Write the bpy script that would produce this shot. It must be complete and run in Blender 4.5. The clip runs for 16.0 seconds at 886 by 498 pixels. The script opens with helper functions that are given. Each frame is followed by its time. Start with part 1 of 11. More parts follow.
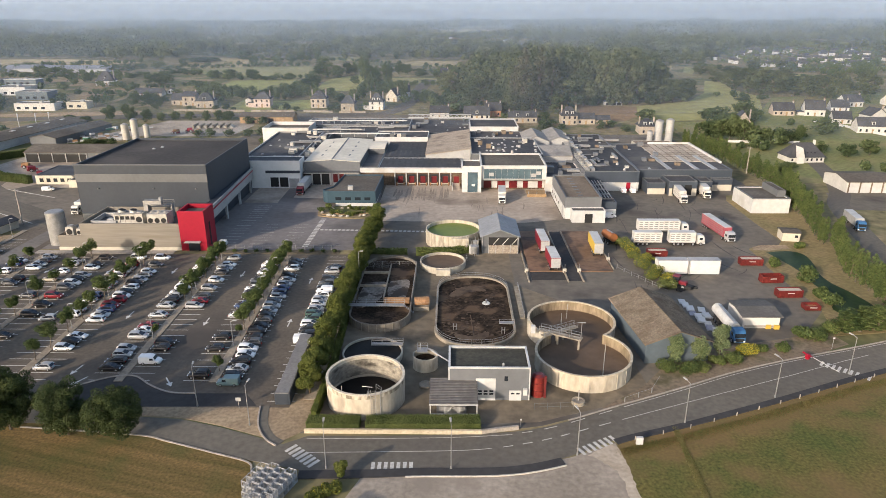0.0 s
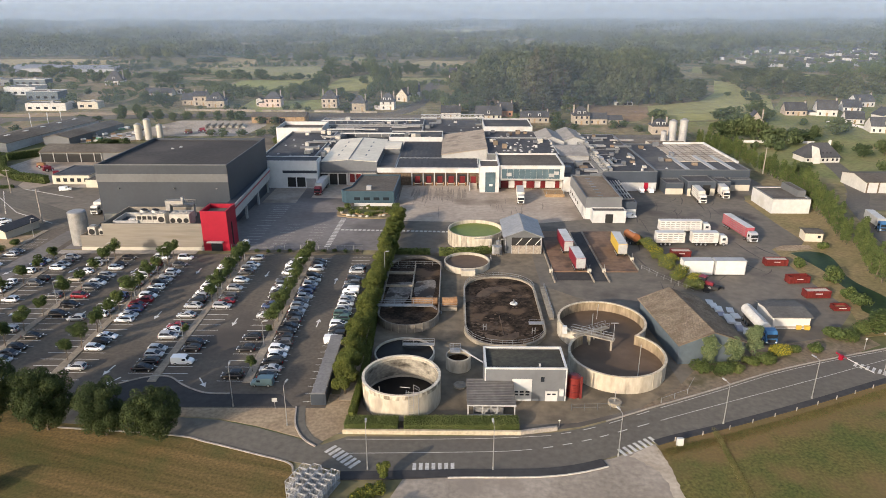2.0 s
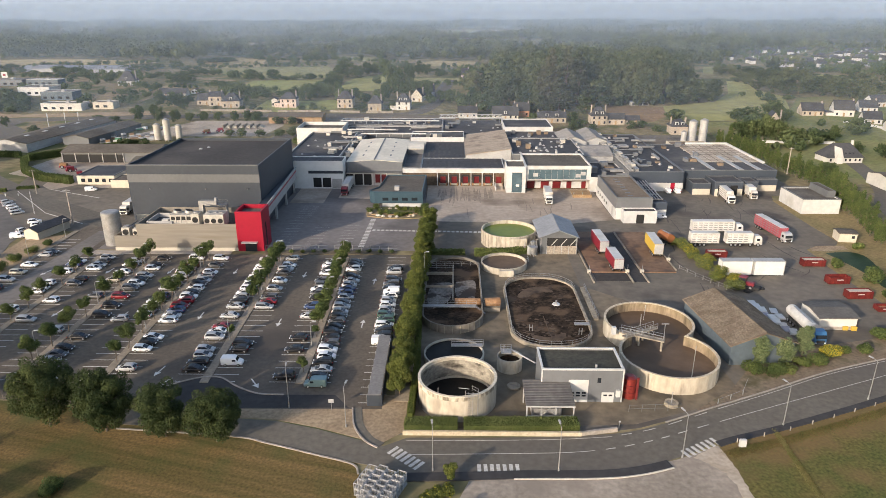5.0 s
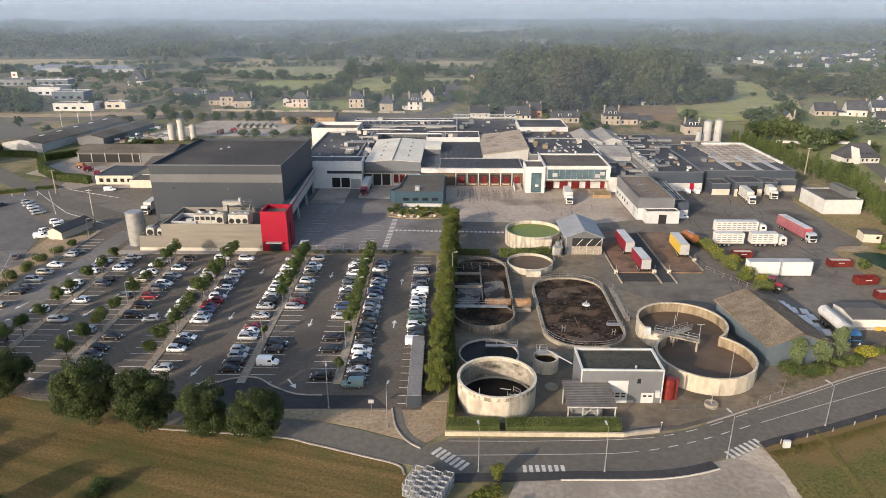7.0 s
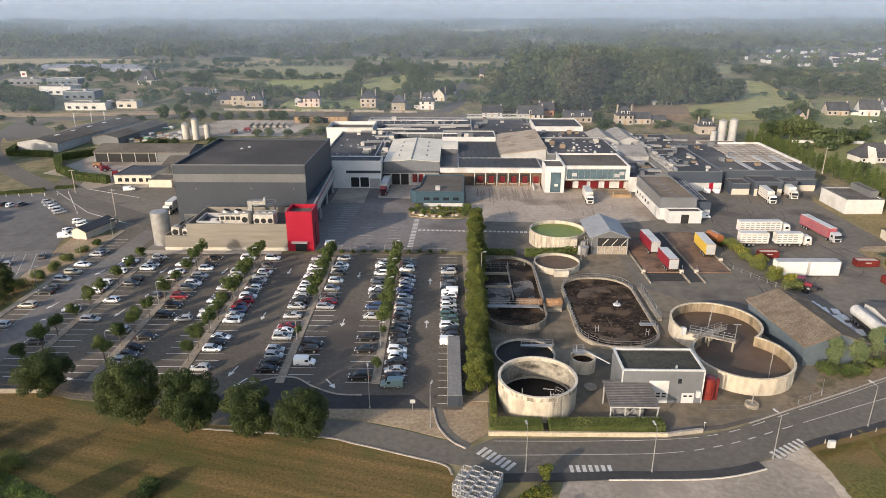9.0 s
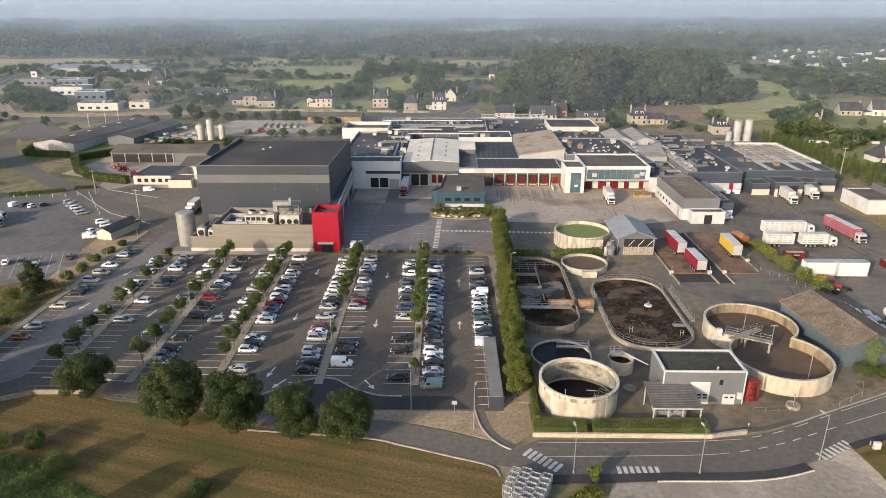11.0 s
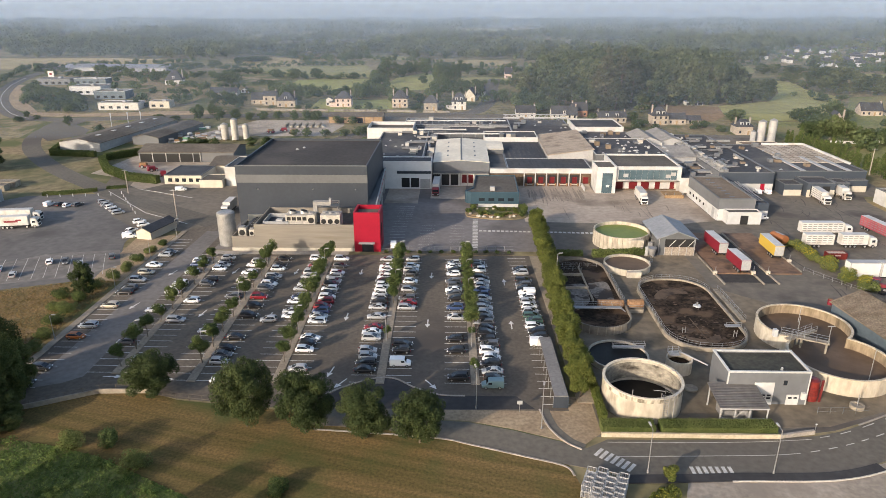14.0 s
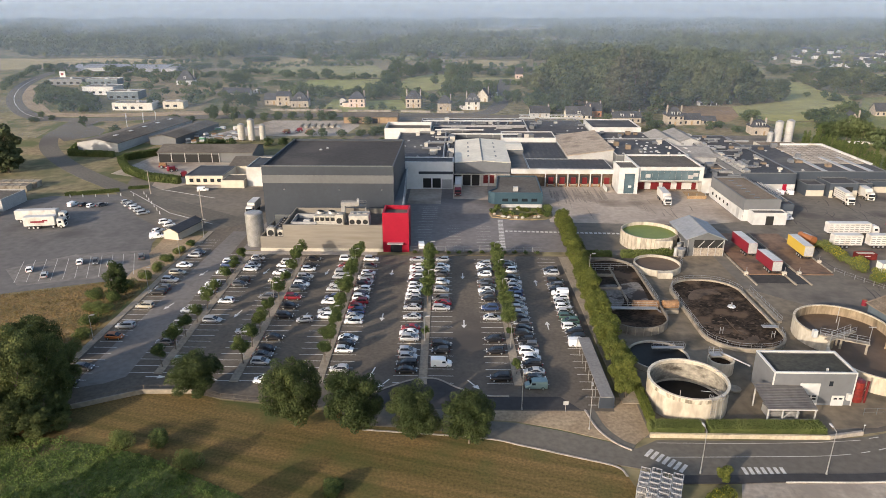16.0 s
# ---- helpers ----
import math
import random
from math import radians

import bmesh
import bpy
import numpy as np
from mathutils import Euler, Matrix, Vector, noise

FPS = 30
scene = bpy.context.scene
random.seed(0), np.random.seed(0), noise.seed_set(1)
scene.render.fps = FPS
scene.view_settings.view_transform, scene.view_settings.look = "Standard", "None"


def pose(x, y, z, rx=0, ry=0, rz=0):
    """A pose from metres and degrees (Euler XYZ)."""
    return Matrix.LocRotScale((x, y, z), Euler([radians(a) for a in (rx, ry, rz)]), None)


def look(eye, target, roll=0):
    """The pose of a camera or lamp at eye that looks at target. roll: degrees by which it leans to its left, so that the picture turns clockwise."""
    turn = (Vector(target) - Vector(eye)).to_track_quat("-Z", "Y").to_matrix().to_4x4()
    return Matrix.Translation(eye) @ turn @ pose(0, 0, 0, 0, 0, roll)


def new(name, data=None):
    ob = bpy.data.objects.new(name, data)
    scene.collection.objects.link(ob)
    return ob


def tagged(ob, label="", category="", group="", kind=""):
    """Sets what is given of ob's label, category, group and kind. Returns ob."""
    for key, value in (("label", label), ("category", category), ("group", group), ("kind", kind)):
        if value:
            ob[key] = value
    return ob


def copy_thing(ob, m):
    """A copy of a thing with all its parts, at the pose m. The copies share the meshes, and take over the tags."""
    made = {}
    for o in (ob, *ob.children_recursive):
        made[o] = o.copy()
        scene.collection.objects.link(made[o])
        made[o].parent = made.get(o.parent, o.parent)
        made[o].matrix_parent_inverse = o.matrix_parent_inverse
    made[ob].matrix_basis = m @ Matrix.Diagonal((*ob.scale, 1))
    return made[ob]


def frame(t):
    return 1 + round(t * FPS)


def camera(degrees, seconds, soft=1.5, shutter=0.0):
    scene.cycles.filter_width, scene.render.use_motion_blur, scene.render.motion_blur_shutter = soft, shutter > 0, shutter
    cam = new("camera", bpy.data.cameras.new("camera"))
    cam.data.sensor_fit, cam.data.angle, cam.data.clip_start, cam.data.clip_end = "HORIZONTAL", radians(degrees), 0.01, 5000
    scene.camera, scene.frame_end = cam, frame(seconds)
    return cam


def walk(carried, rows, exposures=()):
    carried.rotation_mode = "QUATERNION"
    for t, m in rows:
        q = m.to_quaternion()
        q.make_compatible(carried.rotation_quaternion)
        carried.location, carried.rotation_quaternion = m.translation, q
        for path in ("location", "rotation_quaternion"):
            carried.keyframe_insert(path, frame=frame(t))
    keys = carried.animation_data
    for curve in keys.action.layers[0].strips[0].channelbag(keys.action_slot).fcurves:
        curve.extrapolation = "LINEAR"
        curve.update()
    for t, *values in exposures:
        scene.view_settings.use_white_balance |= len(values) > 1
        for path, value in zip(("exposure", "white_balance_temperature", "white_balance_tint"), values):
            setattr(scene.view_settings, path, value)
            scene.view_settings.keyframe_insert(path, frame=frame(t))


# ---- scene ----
cam = camera(67.8, 16.0, 0.75)
PATH = [
    (0, (-1.365, 0.558, 64.723), (-1.395, 2.434, 64.028), -0.1),
    (0.5, (-2.844, 0.595, 64.698), (-2.874, 2.471, 64.004), -0.1),
    (1, (-4.357, 0.658, 64.69), (-4.388, 2.533, 63.995), -0.1),
    (1.5, (-5.862, 0.725, 64.694), (-5.893, 2.6, 63.999), -0.1),
    (2, (-7.441, 0.728, 64.716), (-7.474, 2.603, 64.021), -0.1),
    (2.5, (-9.005, 0.698, 64.721), (-9.037, 2.573, 64.026), -0.1),
    (3, (-10.583, 0.666, 64.716), (-10.617, 2.541, 64.021), -0.1),
    (3.5, (-12.148, 0.671, 64.699), (-12.181, 2.546, 64.004), -0.1),
    (4, (-13.811, 0.734, 64.688), (-13.844, 2.609, 63.994), -0.1),
    (6.5, (-22.043, 0.924, 64.754), (-22.078, 2.799, 64.059), -0.1),
    (7, (-23.742, 0.88, 64.78), (-23.778, 2.755, 64.085), -0.1),
    (7.5, (-25.453, 0.851, 64.819), (-25.489, 2.726, 64.123), -0.1),
    (8, (-27.205, 0.822, 64.861), (-27.241, 2.696, 64.166), -0.1),
    (8.5, (-28.94, 0.769, 64.921), (-28.976, 2.644, 64.225), -0.0),
    (9, (-30.701, 0.715, 64.967), (-30.738, 2.589, 64.27), -0.1),
    (11.5, (-39.45, 0.517, 65.311), (-39.491, 2.391, 64.613), -0.1),
    (12, (-41.307, 0.38, 65.348), (-41.348, 2.254, 64.651), -0.0),
    (12.5, (-43.068, 0.238, 65.397), (-43.11, 2.112, 64.699), -0.0),
    (13, (-44.836, 0.122, 65.472), (-44.88, 1.996, 64.774), -0.0),
    (13.5, (-46.656, 0.047, 65.534), (-46.7, 1.921, 64.836), -0.0),
    (14, (-48.531, -0.011, 65.578), (-48.576, 1.862, 64.879), -0.1),
    (14.5, (-50.372, -0.067, 65.619), (-50.419, 1.807, 64.92), -0.1),
    (15, (-52.334, -0.167, 65.653), (-52.381, 1.707, 64.955), -0.1),
    (15.5, (-54.275, -0.23, 65.682), (-54.322, 1.643, 64.984), -0.0),
    (16, (-56.24, -0.275, 65.719), (-56.288, 1.599, 65.02), -0.1),
]
walk(cam, [(t, look(eye, target, roll)) for t, eye, target, roll in PATH], [(0.0, 0.85, 6530, 13.2), (16.0, 0.85, 6530, 13.2)])

# ---- light ----
SUN_UP, SUN_TO = 17.0, Vector((0.635, 0.772, 0.0)).normalized()   # shadows fall along SUN_TO
world = bpy.data.worlds.new("sky")
scene.world = world
world.use_nodes = True
wn = world.node_tree.nodes
sky = wn.new("ShaderNodeTexSky")
sky.sky_type, sky.sun_disc = "NISHITA", False
sky.sun_elevation = radians(SUN_UP)
sky.sun_rotation = math.atan2(-SUN_TO.x, -SUN_TO.y)
sky.air_density, sky.dust_density, sky.ozone_density, sky.altitude = 1.0, 2.0, 1.0, 60
wn["Background"].inputs["Strength"].default_value = 0.15
world.node_tree.links.new(sky.outputs[0], wn["Background"].inputs["Color"])
sun = new("sun", bpy.data.lights.new("sun", "SUN"))
sun.data.energy, sun.data.angle, sun.data.color = 2.9, radians(0.6), (1.0, 0.87, 0.7)
sun_way = Vector((SUN_TO.x * math.cos(radians(SUN_UP)), SUN_TO.y * math.cos(radians(SUN_UP)), -math.sin(radians(SUN_UP))))
sun.matrix_world = Matrix.Translation((-60, -60, 90)) @ sun_way.to_track_quat("-Z", "Y").to_matrix().to_4x4()

# hazy morning sky low over the horizon, far behind everything
glow = bpy.data.materials.new("sky_haze")
glow.use_nodes = True
N, L = glow.node_tree.nodes, glow.node_tree.links
N.remove(N["Principled BSDF"])
geo, sep, fade, blend, em = N.new("ShaderNodeNewGeometry"), N.new("ShaderNodeSeparateXYZ"), N.new("ShaderNodeMapRange"), N.new("ShaderNodeMix"), N.new("ShaderNodeEmission")
L.new(geo.outputs["Position"], sep.inputs[0])
L.new(sep.outputs["Z"], fade.inputs["Value"])
fade.inputs["From Min"].default_value, fade.inputs["From Max"].default_value = -30, 130
blend.data_type = "RGBA"
blend.inputs["A"].default_value, blend.inputs["B"].default_value = (0.29, 0.325, 0.36, 1), (0.39, 0.44, 0.495, 1)
L.new(fade.outputs[0], blend.inputs["Factor"])
L.new(blend.outputs["Result"], em.inputs["Color"])
L.new(em.outputs[0], N["Material Output"].inputs["Surface"])
me = bpy.data.meshes.new("sky_backdrop")
me.from_pydata([(-4600, 4250, -400), (4600, 4250, -400), (4600, 4250, 600), (-4600, 4250, 600)], [], [(0, 1, 2, 3)])
me.materials.append(glow)
tagged(new("sky_backdrop", me), "pale hazy morning sky above the horizon", kind="structure")

# ---- materials ----
def surf(name, a, b, rough=0.85, scale=0.15, fine=3.0, bump=0.3, metal=0.0, amount=0.25, dark=None, dark_scale=0.05, dark_at=(0.52, 0.68), rand=0.0, spec=0.3, stretch=(1, 1, 1), island=0.0, spin=0.0):
    """A surface that wanders between colours a and b, with fine grain, optional stains and a spread from object to object."""
    m = bpy.data.materials.new(name)
    m.use_nodes = True
    nt = m.node_tree
    N, L = nt.nodes, nt.links
    bs = N["Principled BSDF"]
    bs.inputs["Roughness"].default_value, bs.inputs["Metallic"].default_value = rough, metal
    bs.inputs["Specular IOR Level"].default_value = spec
    geo = N.new("ShaderNodeNewGeometry")
    mp = N.new("ShaderNodeMapping")
    mp.inputs["Scale"].default_value = stretch
    if spin:
        mp.vector_type = "TEXTURE"
        mp.inputs["Scale"].default_value = [1 / q for q in stretch]
        mp.inputs["Rotation"].default_value = (0, 0, radians(spin))
    L.new(geo.outputs["Position"], mp.inputs["Vector"])

    def tex(sc, detail=4.0, source=None):
        n = N.new("ShaderNodeTexNoise")
        n.inputs["Scale"].default_value, n.inputs["Detail"].default_value = sc, detail
        L.new(source or mp.outputs[0], n.inputs["Vector"])
        return n.outputs["Fac"]

    def ramp(src, lo, hi):
        r = N.new("ShaderNodeMapRange")
        r.inputs["From Min"].default_value, r.inputs["From Max"].default_value = lo, hi
        L.new(src, r.inputs["Value"])
        return r.outputs[0]

    def mix(f, c1, c2, mode="MIX"):
        x = N.new("ShaderNodeMix")
        x.data_type, x.blend_type = "RGBA", mode
        for sock, v in ((x.inputs["Factor"], f), (x.inputs["A"], c1), (x.inputs["B"], c2)):
            if isinstance(v, (int, float)):
                sock.default_value = v
            elif isinstance(v, tuple):
                sock.default_value = (*v[:3], 1)
            else:
                L.new(v, sock)
        return x.outputs["Result"]

    col = mix(ramp(tex(scale), 0.35, 0.65), a, b)
    g = tex(fine, 6.0, geo.outputs["Position"] if stretch[2] == 1 else None)
    k = N.new("ShaderNodeMapRange")
    k.inputs["To Min"].default_value, k.inputs["To Max"].default_value = 1 - amount, 1 + amount
    k.inputs["From Min"].default_value, k.inputs["From Max"].default_value = 0.25, 0.75
    L.new(g, k.inputs["Value"])
    grey = N.new("ShaderNodeCombineColor")
    for i in range(3):
        L.new(k.outputs[0], grey.inputs[i])
    col = mix(1.0, col, grey.outputs[0], "MULTIPLY")
    if dark:
        col = mix(ramp(tex(dark_scale, 5.0, None if stretch[2] != 1 else geo.outputs["Position"]), *dark_at), col, dark)
    for source, spread in (("ob", rand), ("isl", island)):
        if spread:
            if source == "ob":
                o = N.new("ShaderNodeObjectInfo").outputs["Random"]
            else:
                o = geo.outputs["Random Per Island"]
            hs = N.new("ShaderNodeHueSaturation")
            v = N.new("ShaderNodeMapRange")
            v.inputs["To Min"].default_value, v.inputs["To Max"].default_value = 1 - spread, 1 + spread
            L.new(o, v.inputs["Value"])
            L.new(v.outputs[0], hs.inputs["Value"])
            h = N.new("ShaderNodeMapRange")
            h.inputs["To Min"].default_value, h.inputs["To Max"].default_value = 0.5 + 0.06 * spread, 0.5 - 0.06 * spread
            L.new(o, h.inputs["Value"])
            L.new(h.outputs[0], hs.inputs["Hue"])
            L.new(col, hs.inputs["Color"])
            col = hs.outputs[0]
    L.new(col, bs.inputs["Base Color"])
    if bump:
        bm_ = N.new("ShaderNodeBump")
        bm_.inputs["Strength"].default_value, bm_.inputs["Distance"].default_value = bump, 0.1
        L.new(g, bm_.inputs["Height"])
        L.new(bm_.outputs[0], bs.inputs["Normal"])
    return m


def leafy(name, a, b, spread=0.35, scale=0.3):
    """Leaves: matt, a little light comes through, each clump its own shade."""
    m = surf(name, a, b, rough=0.7, scale=scale, fine=1.5, bump=0, amount=0.2, island=spread, rand=0.12, spec=0.2)
    N, L = m.node_tree.nodes, m.node_tree.links
    tr = N.new("ShaderNodeBsdfTranslucent")
    mx = N.new("ShaderNodeMixShader")
    mx.inputs[0].default_value = 0.25
    bs = N["Principled BSDF"]
    L.new(bs.inputs["Base Color"].links[0].from_socket, tr.inputs["Color"])
    L.new(bs.outputs[0], mx.inputs[1])
    L.new(tr.outputs[0], mx.inputs[2])
    L.new(mx.outputs[0], N["Material Output"].inputs["Surface"])
    return m


def plain(name, c, rough=0.4, metal=0.0, spec=0.5, coat=0.0):
    m = bpy.data.materials.new(name)
    m.use_nodes = True
    bs = m.node_tree.nodes["Principled BSDF"]
    bs.inputs["Base Color"].default_value = (*c, 1)
    bs.inputs["Roughness"].default_value, bs.inputs["Metallic"].default_value = rough, metal
    bs.inputs["Specular IOR Level"].default_value, bs.inputs["Coat Weight"].default_value = spec, coat
    return m


MEADOW = surf("meadow", (0.15, 0.135, 0.062), (0.22, 0.175, 0.098), 0.95, 0.03, 0.3, 0.3, amount=0.45, dark=(0.088, 0.098, 0.04), dark_scale=0.04, dark_at=(0.5, 0.64))
LAWN = surf("dry_lawn", (0.09, 0.07, 0.019), (0.172, 0.11, 0.04), 0.95, 0.55, 2.2, 0.6, amount=0.4, dark=(0.062, 0.074, 0.018), dark_scale=0.06, dark_at=(0.5, 0.66), stretch=(0.03, 1.0, 1), spin=-15)
LAWN_GREEN = surf("green_lawn", (0.072, 0.084, 0.018), (0.125, 0.1, 0.028), 0.95, 0.12, 2.0, 0.35, amount=0.5, dark=(0.165, 0.108, 0.045), dark_scale=0.06, dark_at=(0.55, 0.72))
ROUGH_GRASS = surf("rough_dry_grass", (0.235, 0.16, 0.072), (0.17, 0.126, 0.053), 0.95, 0.15, 1.6, 0.9, amount=0.5, dark=(0.11, 0.11, 0.036), dark_scale=0.05)
GARDEN_GRASS = surf("garden_grass", (0.15, 0.165, 0.058), (0.205, 0.195, 0.08), 0.95, 0.06, 0.6, 0.4, amount=0.3, dark=(0.22, 0.185, 0.09), dark_scale=0.03)
STRAW = surf("dry_straw_ground", (0.26, 0.19, 0.12), (0.33, 0.25, 0.16), 0.95, 0.2, 1.5, 0.5, amount=0.3)
FIELD_TAN = surf("stubble_field", (0.36, 0.28, 0.15), (0.29, 0.235, 0.115), 0.95, 0.01, 0.15, 0.2)
FIELD_OLIVE = surf("dry_pasture", (0.27, 0.24, 0.105), (0.22, 0.21, 0.085), 0.95, 0.02, 0.25, 0.2, dark=(0.16, 0.17, 0.06), dark_scale=0.03)
FIELD_GREEN = surf("pasture", (0.222, 0.235, 0.078), (0.29, 0.262, 0.108), 0.95, 0.01, 0.15, 0.2)
ASPHALT = surf("asphalt_lot", (0.102, 0.085, 0.0662), (0.14, 0.116, 0.0892), 0.9, 0.05, 1.2, 0.2, amount=0.25, dark=(0.07, 0.06, 0.052), dark_scale=0.03)
ASPHALT_YARD = surf("asphalt_yard", (0.132, 0.114, 0.09), (0.172, 0.148, 0.119), 0.9, 0.03, 0.5, 0.2, amount=0.2, dark=(0.075, 0.064, 0.054), dark_scale=0.06)
ROAD = surf("asphalt_road", (0.112, 0.099, 0.08), (0.14, 0.124, 0.1003), 0.9, 0.04, 1.0, 0.2, amount=0.2, dark=(0.09, 0.079, 0.07), dark_scale=0.02)
NEW_ASPHALT = surf("dark_asphalt", (0.04, 0.038, 0.038), (0.05, 0.047, 0.046), 0.9, 0.1, 0.8, 0.2, amount=0.2)
YARD = surf("yard_concrete", (0.32, 0.262, 0.208), (0.4, 0.335, 0.268), 0.85, 0.05, 0.6, 0.2, amount=0.2, dark=(0.2, 0.16, 0.125), dark_scale=0.07)
GRAVEL = surf("pale_gravel", (0.31, 0.265, 0.215), (0.39, 0.34, 0.28), 0.95, 0.06, 1.0, 0.4, amount=0.25, dark=(0.2, 0.17, 0.14), dark_scale=0.08)
PAINT = surf("road_paint", (0.42, 0.4, 0.365), (0.52, 0.5, 0.46), 0.8, 0.8, 3.0, 0, amount=0.25)
BAY_PAINT = surf("bay_paint", (0.56, 0.54, 0.5), (0.66, 0.64, 0.6), 0.8, 0.8, 3.0, 0, amount=0.25)
KERB = surf("kerb_stone", (0.28, 0.25, 0.21), (0.35, 0.31, 0.27), 0.9, 0.4, 3.0, 0.3)
WHITE = surf("white_cladding", (0.44, 0.44, 0.43), (0.51, 0.51, 0.497), 0.55, 0.1, 0.8, 0.05, amount=0.1, dark=(0.38, 0.365, 0.335), dark_scale=0.15)
CREAM = surf("cream_render", (0.44, 0.4, 0.325), (0.5, 0.46, 0.38), 0.85, 0.15, 1.0, 0.1, amount=0.1)
GREY = surf("grey_cladding", (0.12, 0.126, 0.135), (0.142, 0.148, 0.157), 0.5, 0.1, 1.0, 0.05, amount=0.08)
MID = surf("mid_grey_cladding", (0.1, 0.105, 0.11), (0.122, 0.127, 0.133), 0.5, 0.1, 1.0, 0.05, amount=0.08)
SLATE_BLUE = surf("slate_blue_cladding", (0.042, 0.053, 0.07), (0.052, 0.064, 0.083), 0.5, 0.1, 1.0, 0.05, amount=0.08)
SLATE_CLAD = surf("dark_grey_cladding", (0.032, 0.04, 0.053), (0.041, 0.05, 0.064), 0.5, 0.08, 1.0, 0.05, amount=0.08)
LIGHT_GREY = surf("light_grey_metal", (0.3, 0.3, 0.295), (0.36, 0.36, 0.355), 0.5, 0.3, 2.0, 0.1, amount=0.12)
STEEL = surf("galvanised_steel", (0.27, 0.265, 0.255), (0.34, 0.335, 0.325), 0.45, 0.8, 4.0, 0.1, metal=0.4, amount=0.15)
CONCRETE = surf("weathered_concrete", (0.25, 0.215, 0.165), (0.32, 0.28, 0.22), 0.9, 0.25, 1.5, 0.3, amount=0.22, dark=(0.15, 0.125, 0.095), dark_scale=0.25)
TANKWALL = surf("tank_concrete", (0.37, 0.325, 0.255), (0.47, 0.425, 0.345), 0.9, 0.3, 1.4, 0.3, amount=0.18, dark=(0.28, 0.245, 0.195), dark_scale=0.55, dark_at=(0.52, 0.68), stretch=(1, 1, 0.4))
TAUPE = surf("board_marked_concrete", (0.185, 0.167, 0.14), (0.225, 0.203, 0.17), 0.85, 0.3, 1.5, 0.2, amount=0.14, dark=(0.16, 0.14, 0.11), dark_scale=0.3, stretch=(0.1, 1, 0.999))
RED = surf("red_cladding", (0.25, 0.005, 0.02), (0.28, 0.006, 0.023), 0.45, 0.2, 1.0, 0.05, amount=0.06)
DOOR_RED = surf("red_door", (0.1, 0.008, 0.01), (0.13, 0.011, 0.013), 0.5, 0.3, 1.0, 0, amount=0.1)
TEAL = surf("teal_cladding", (0.028, 0.058, 0.08), (0.036, 0.07, 0.093), 0.5, 0.2, 1.0, 0.05, amount=0.08)
BLUE_BARN = surf("blue_grey_sheet", (0.075, 0.098, 0.118), (0.098, 0.122, 0.142), 0.6, 0.2, 1.0, 0.1, amount=0.12)
ROOF_BLACK = surf("black_roof_felt", (0.05, 0.051, 0.056), (0.078, 0.076, 0.078), 0.85, 0.06, 0.8, 0.2, amount=0.3, dark=(0.125, 0.115, 0.105), dark_scale=0.07)
ROOF_STORE = surf("dark_store_roof", (0.042, 0.038, 0.036), (0.06, 0.054, 0.05), 0.9, 0.05, 0.8, 0.2, amount=0.2, dark=(0.08, 0.07, 0.062), dark_scale=0.05)
ROOF_BROWN = surf("gravelled_roof", (0.085, 0.074, 0.062), (0.12, 0.105, 0.088), 0.95, 0.1, 1.0, 0.3, amount=0.25)
ROOF_GREY = surf("fibre_cement_roof", (0.14, 0.13, 0.12), (0.19, 0.175, 0.16), 0.9, 0.1, 1.0, 0.2, amount=0.2, dark=(0.11, 0.10, 0.09), dark_scale=0.08)
ROOF_TAN = surf("lichened_fibre_cement", (0.15, 0.115, 0.082), (0.20, 0.155, 0.115), 0.9, 0.1, 1.2, 0.3, amount=0.22, dark=(0.11, 0.085, 0.062), dark_scale=0.12)
ROOF_CREAM = surf("cream_sheet_roof", (0.58, 0.525, 0.425), (0.66, 0.605, 0.495), 0.6, 0.1, 0.8, 0.1, amount=0.1)
ROOF_SLATE = surf("slate_roof", (0.045, 0.046, 0.05), (0.068, 0.068, 0.072), 0.7, 0.2, 2.0, 0.2, amount=0.2, rand=0.15)
STONE = surf("stone_wall", (0.29, 0.25, 0.195), (0.36, 0.315, 0.25), 0.9, 0.3, 2.0, 0.3, amount=0.2, rand=0.15)
RENDER = surf("white_render", (0.46, 0.445, 0.41), (0.54, 0.525, 0.485), 0.85, 0.2, 1.0, 0.1, amount=0.08, rand=0.08)
BRICK = surf("brick_red_wall", (0.30, 0.15, 0.09), (0.36, 0.20, 0.12), 0.9, 0.3, 2.0, 0.2, amount=0.2)
GLASS = plain("window_glass", (0.02, 0.024, 0.03), 0.2, 0, 0.45)
BLUE_GLASS = surf("blue_glass_facade", (0.05, 0.085, 0.105), (0.08, 0.12, 0.14), 0.12, 0.15, 0.5, 0, amount=0.25, spec=0.8)
BLACK = plain("black_rubber", (0.02, 0.02, 0.02), 0.8)
DARK = plain("dark_opening", (0.015, 0.015, 0.015), 0.9)
CHROME = plain("bright_metal", (0.6, 0.6, 0.6), 0.3, 0.8)
SLUDGE = surf("dark_sludge", (0.018, 0.013, 0.009), (0.05, 0.035, 0.024), 0.8, 0.3, 1.6, 0.7, amount=0.75, dark=(0.105, 0.07, 0.045), dark_scale=0.16, dark_at=(0.53, 0.62), spec=0.06)
SLUDGE_BROWN = surf("brown_sludge_water", (0.11, 0.074, 0.048), (0.15, 0.104, 0.07), 0.6, 0.06, 0.5, 0.15, amount=0.15, dark=(0.09, 0.065, 0.046), dark_scale=0.1, spec=0.12)
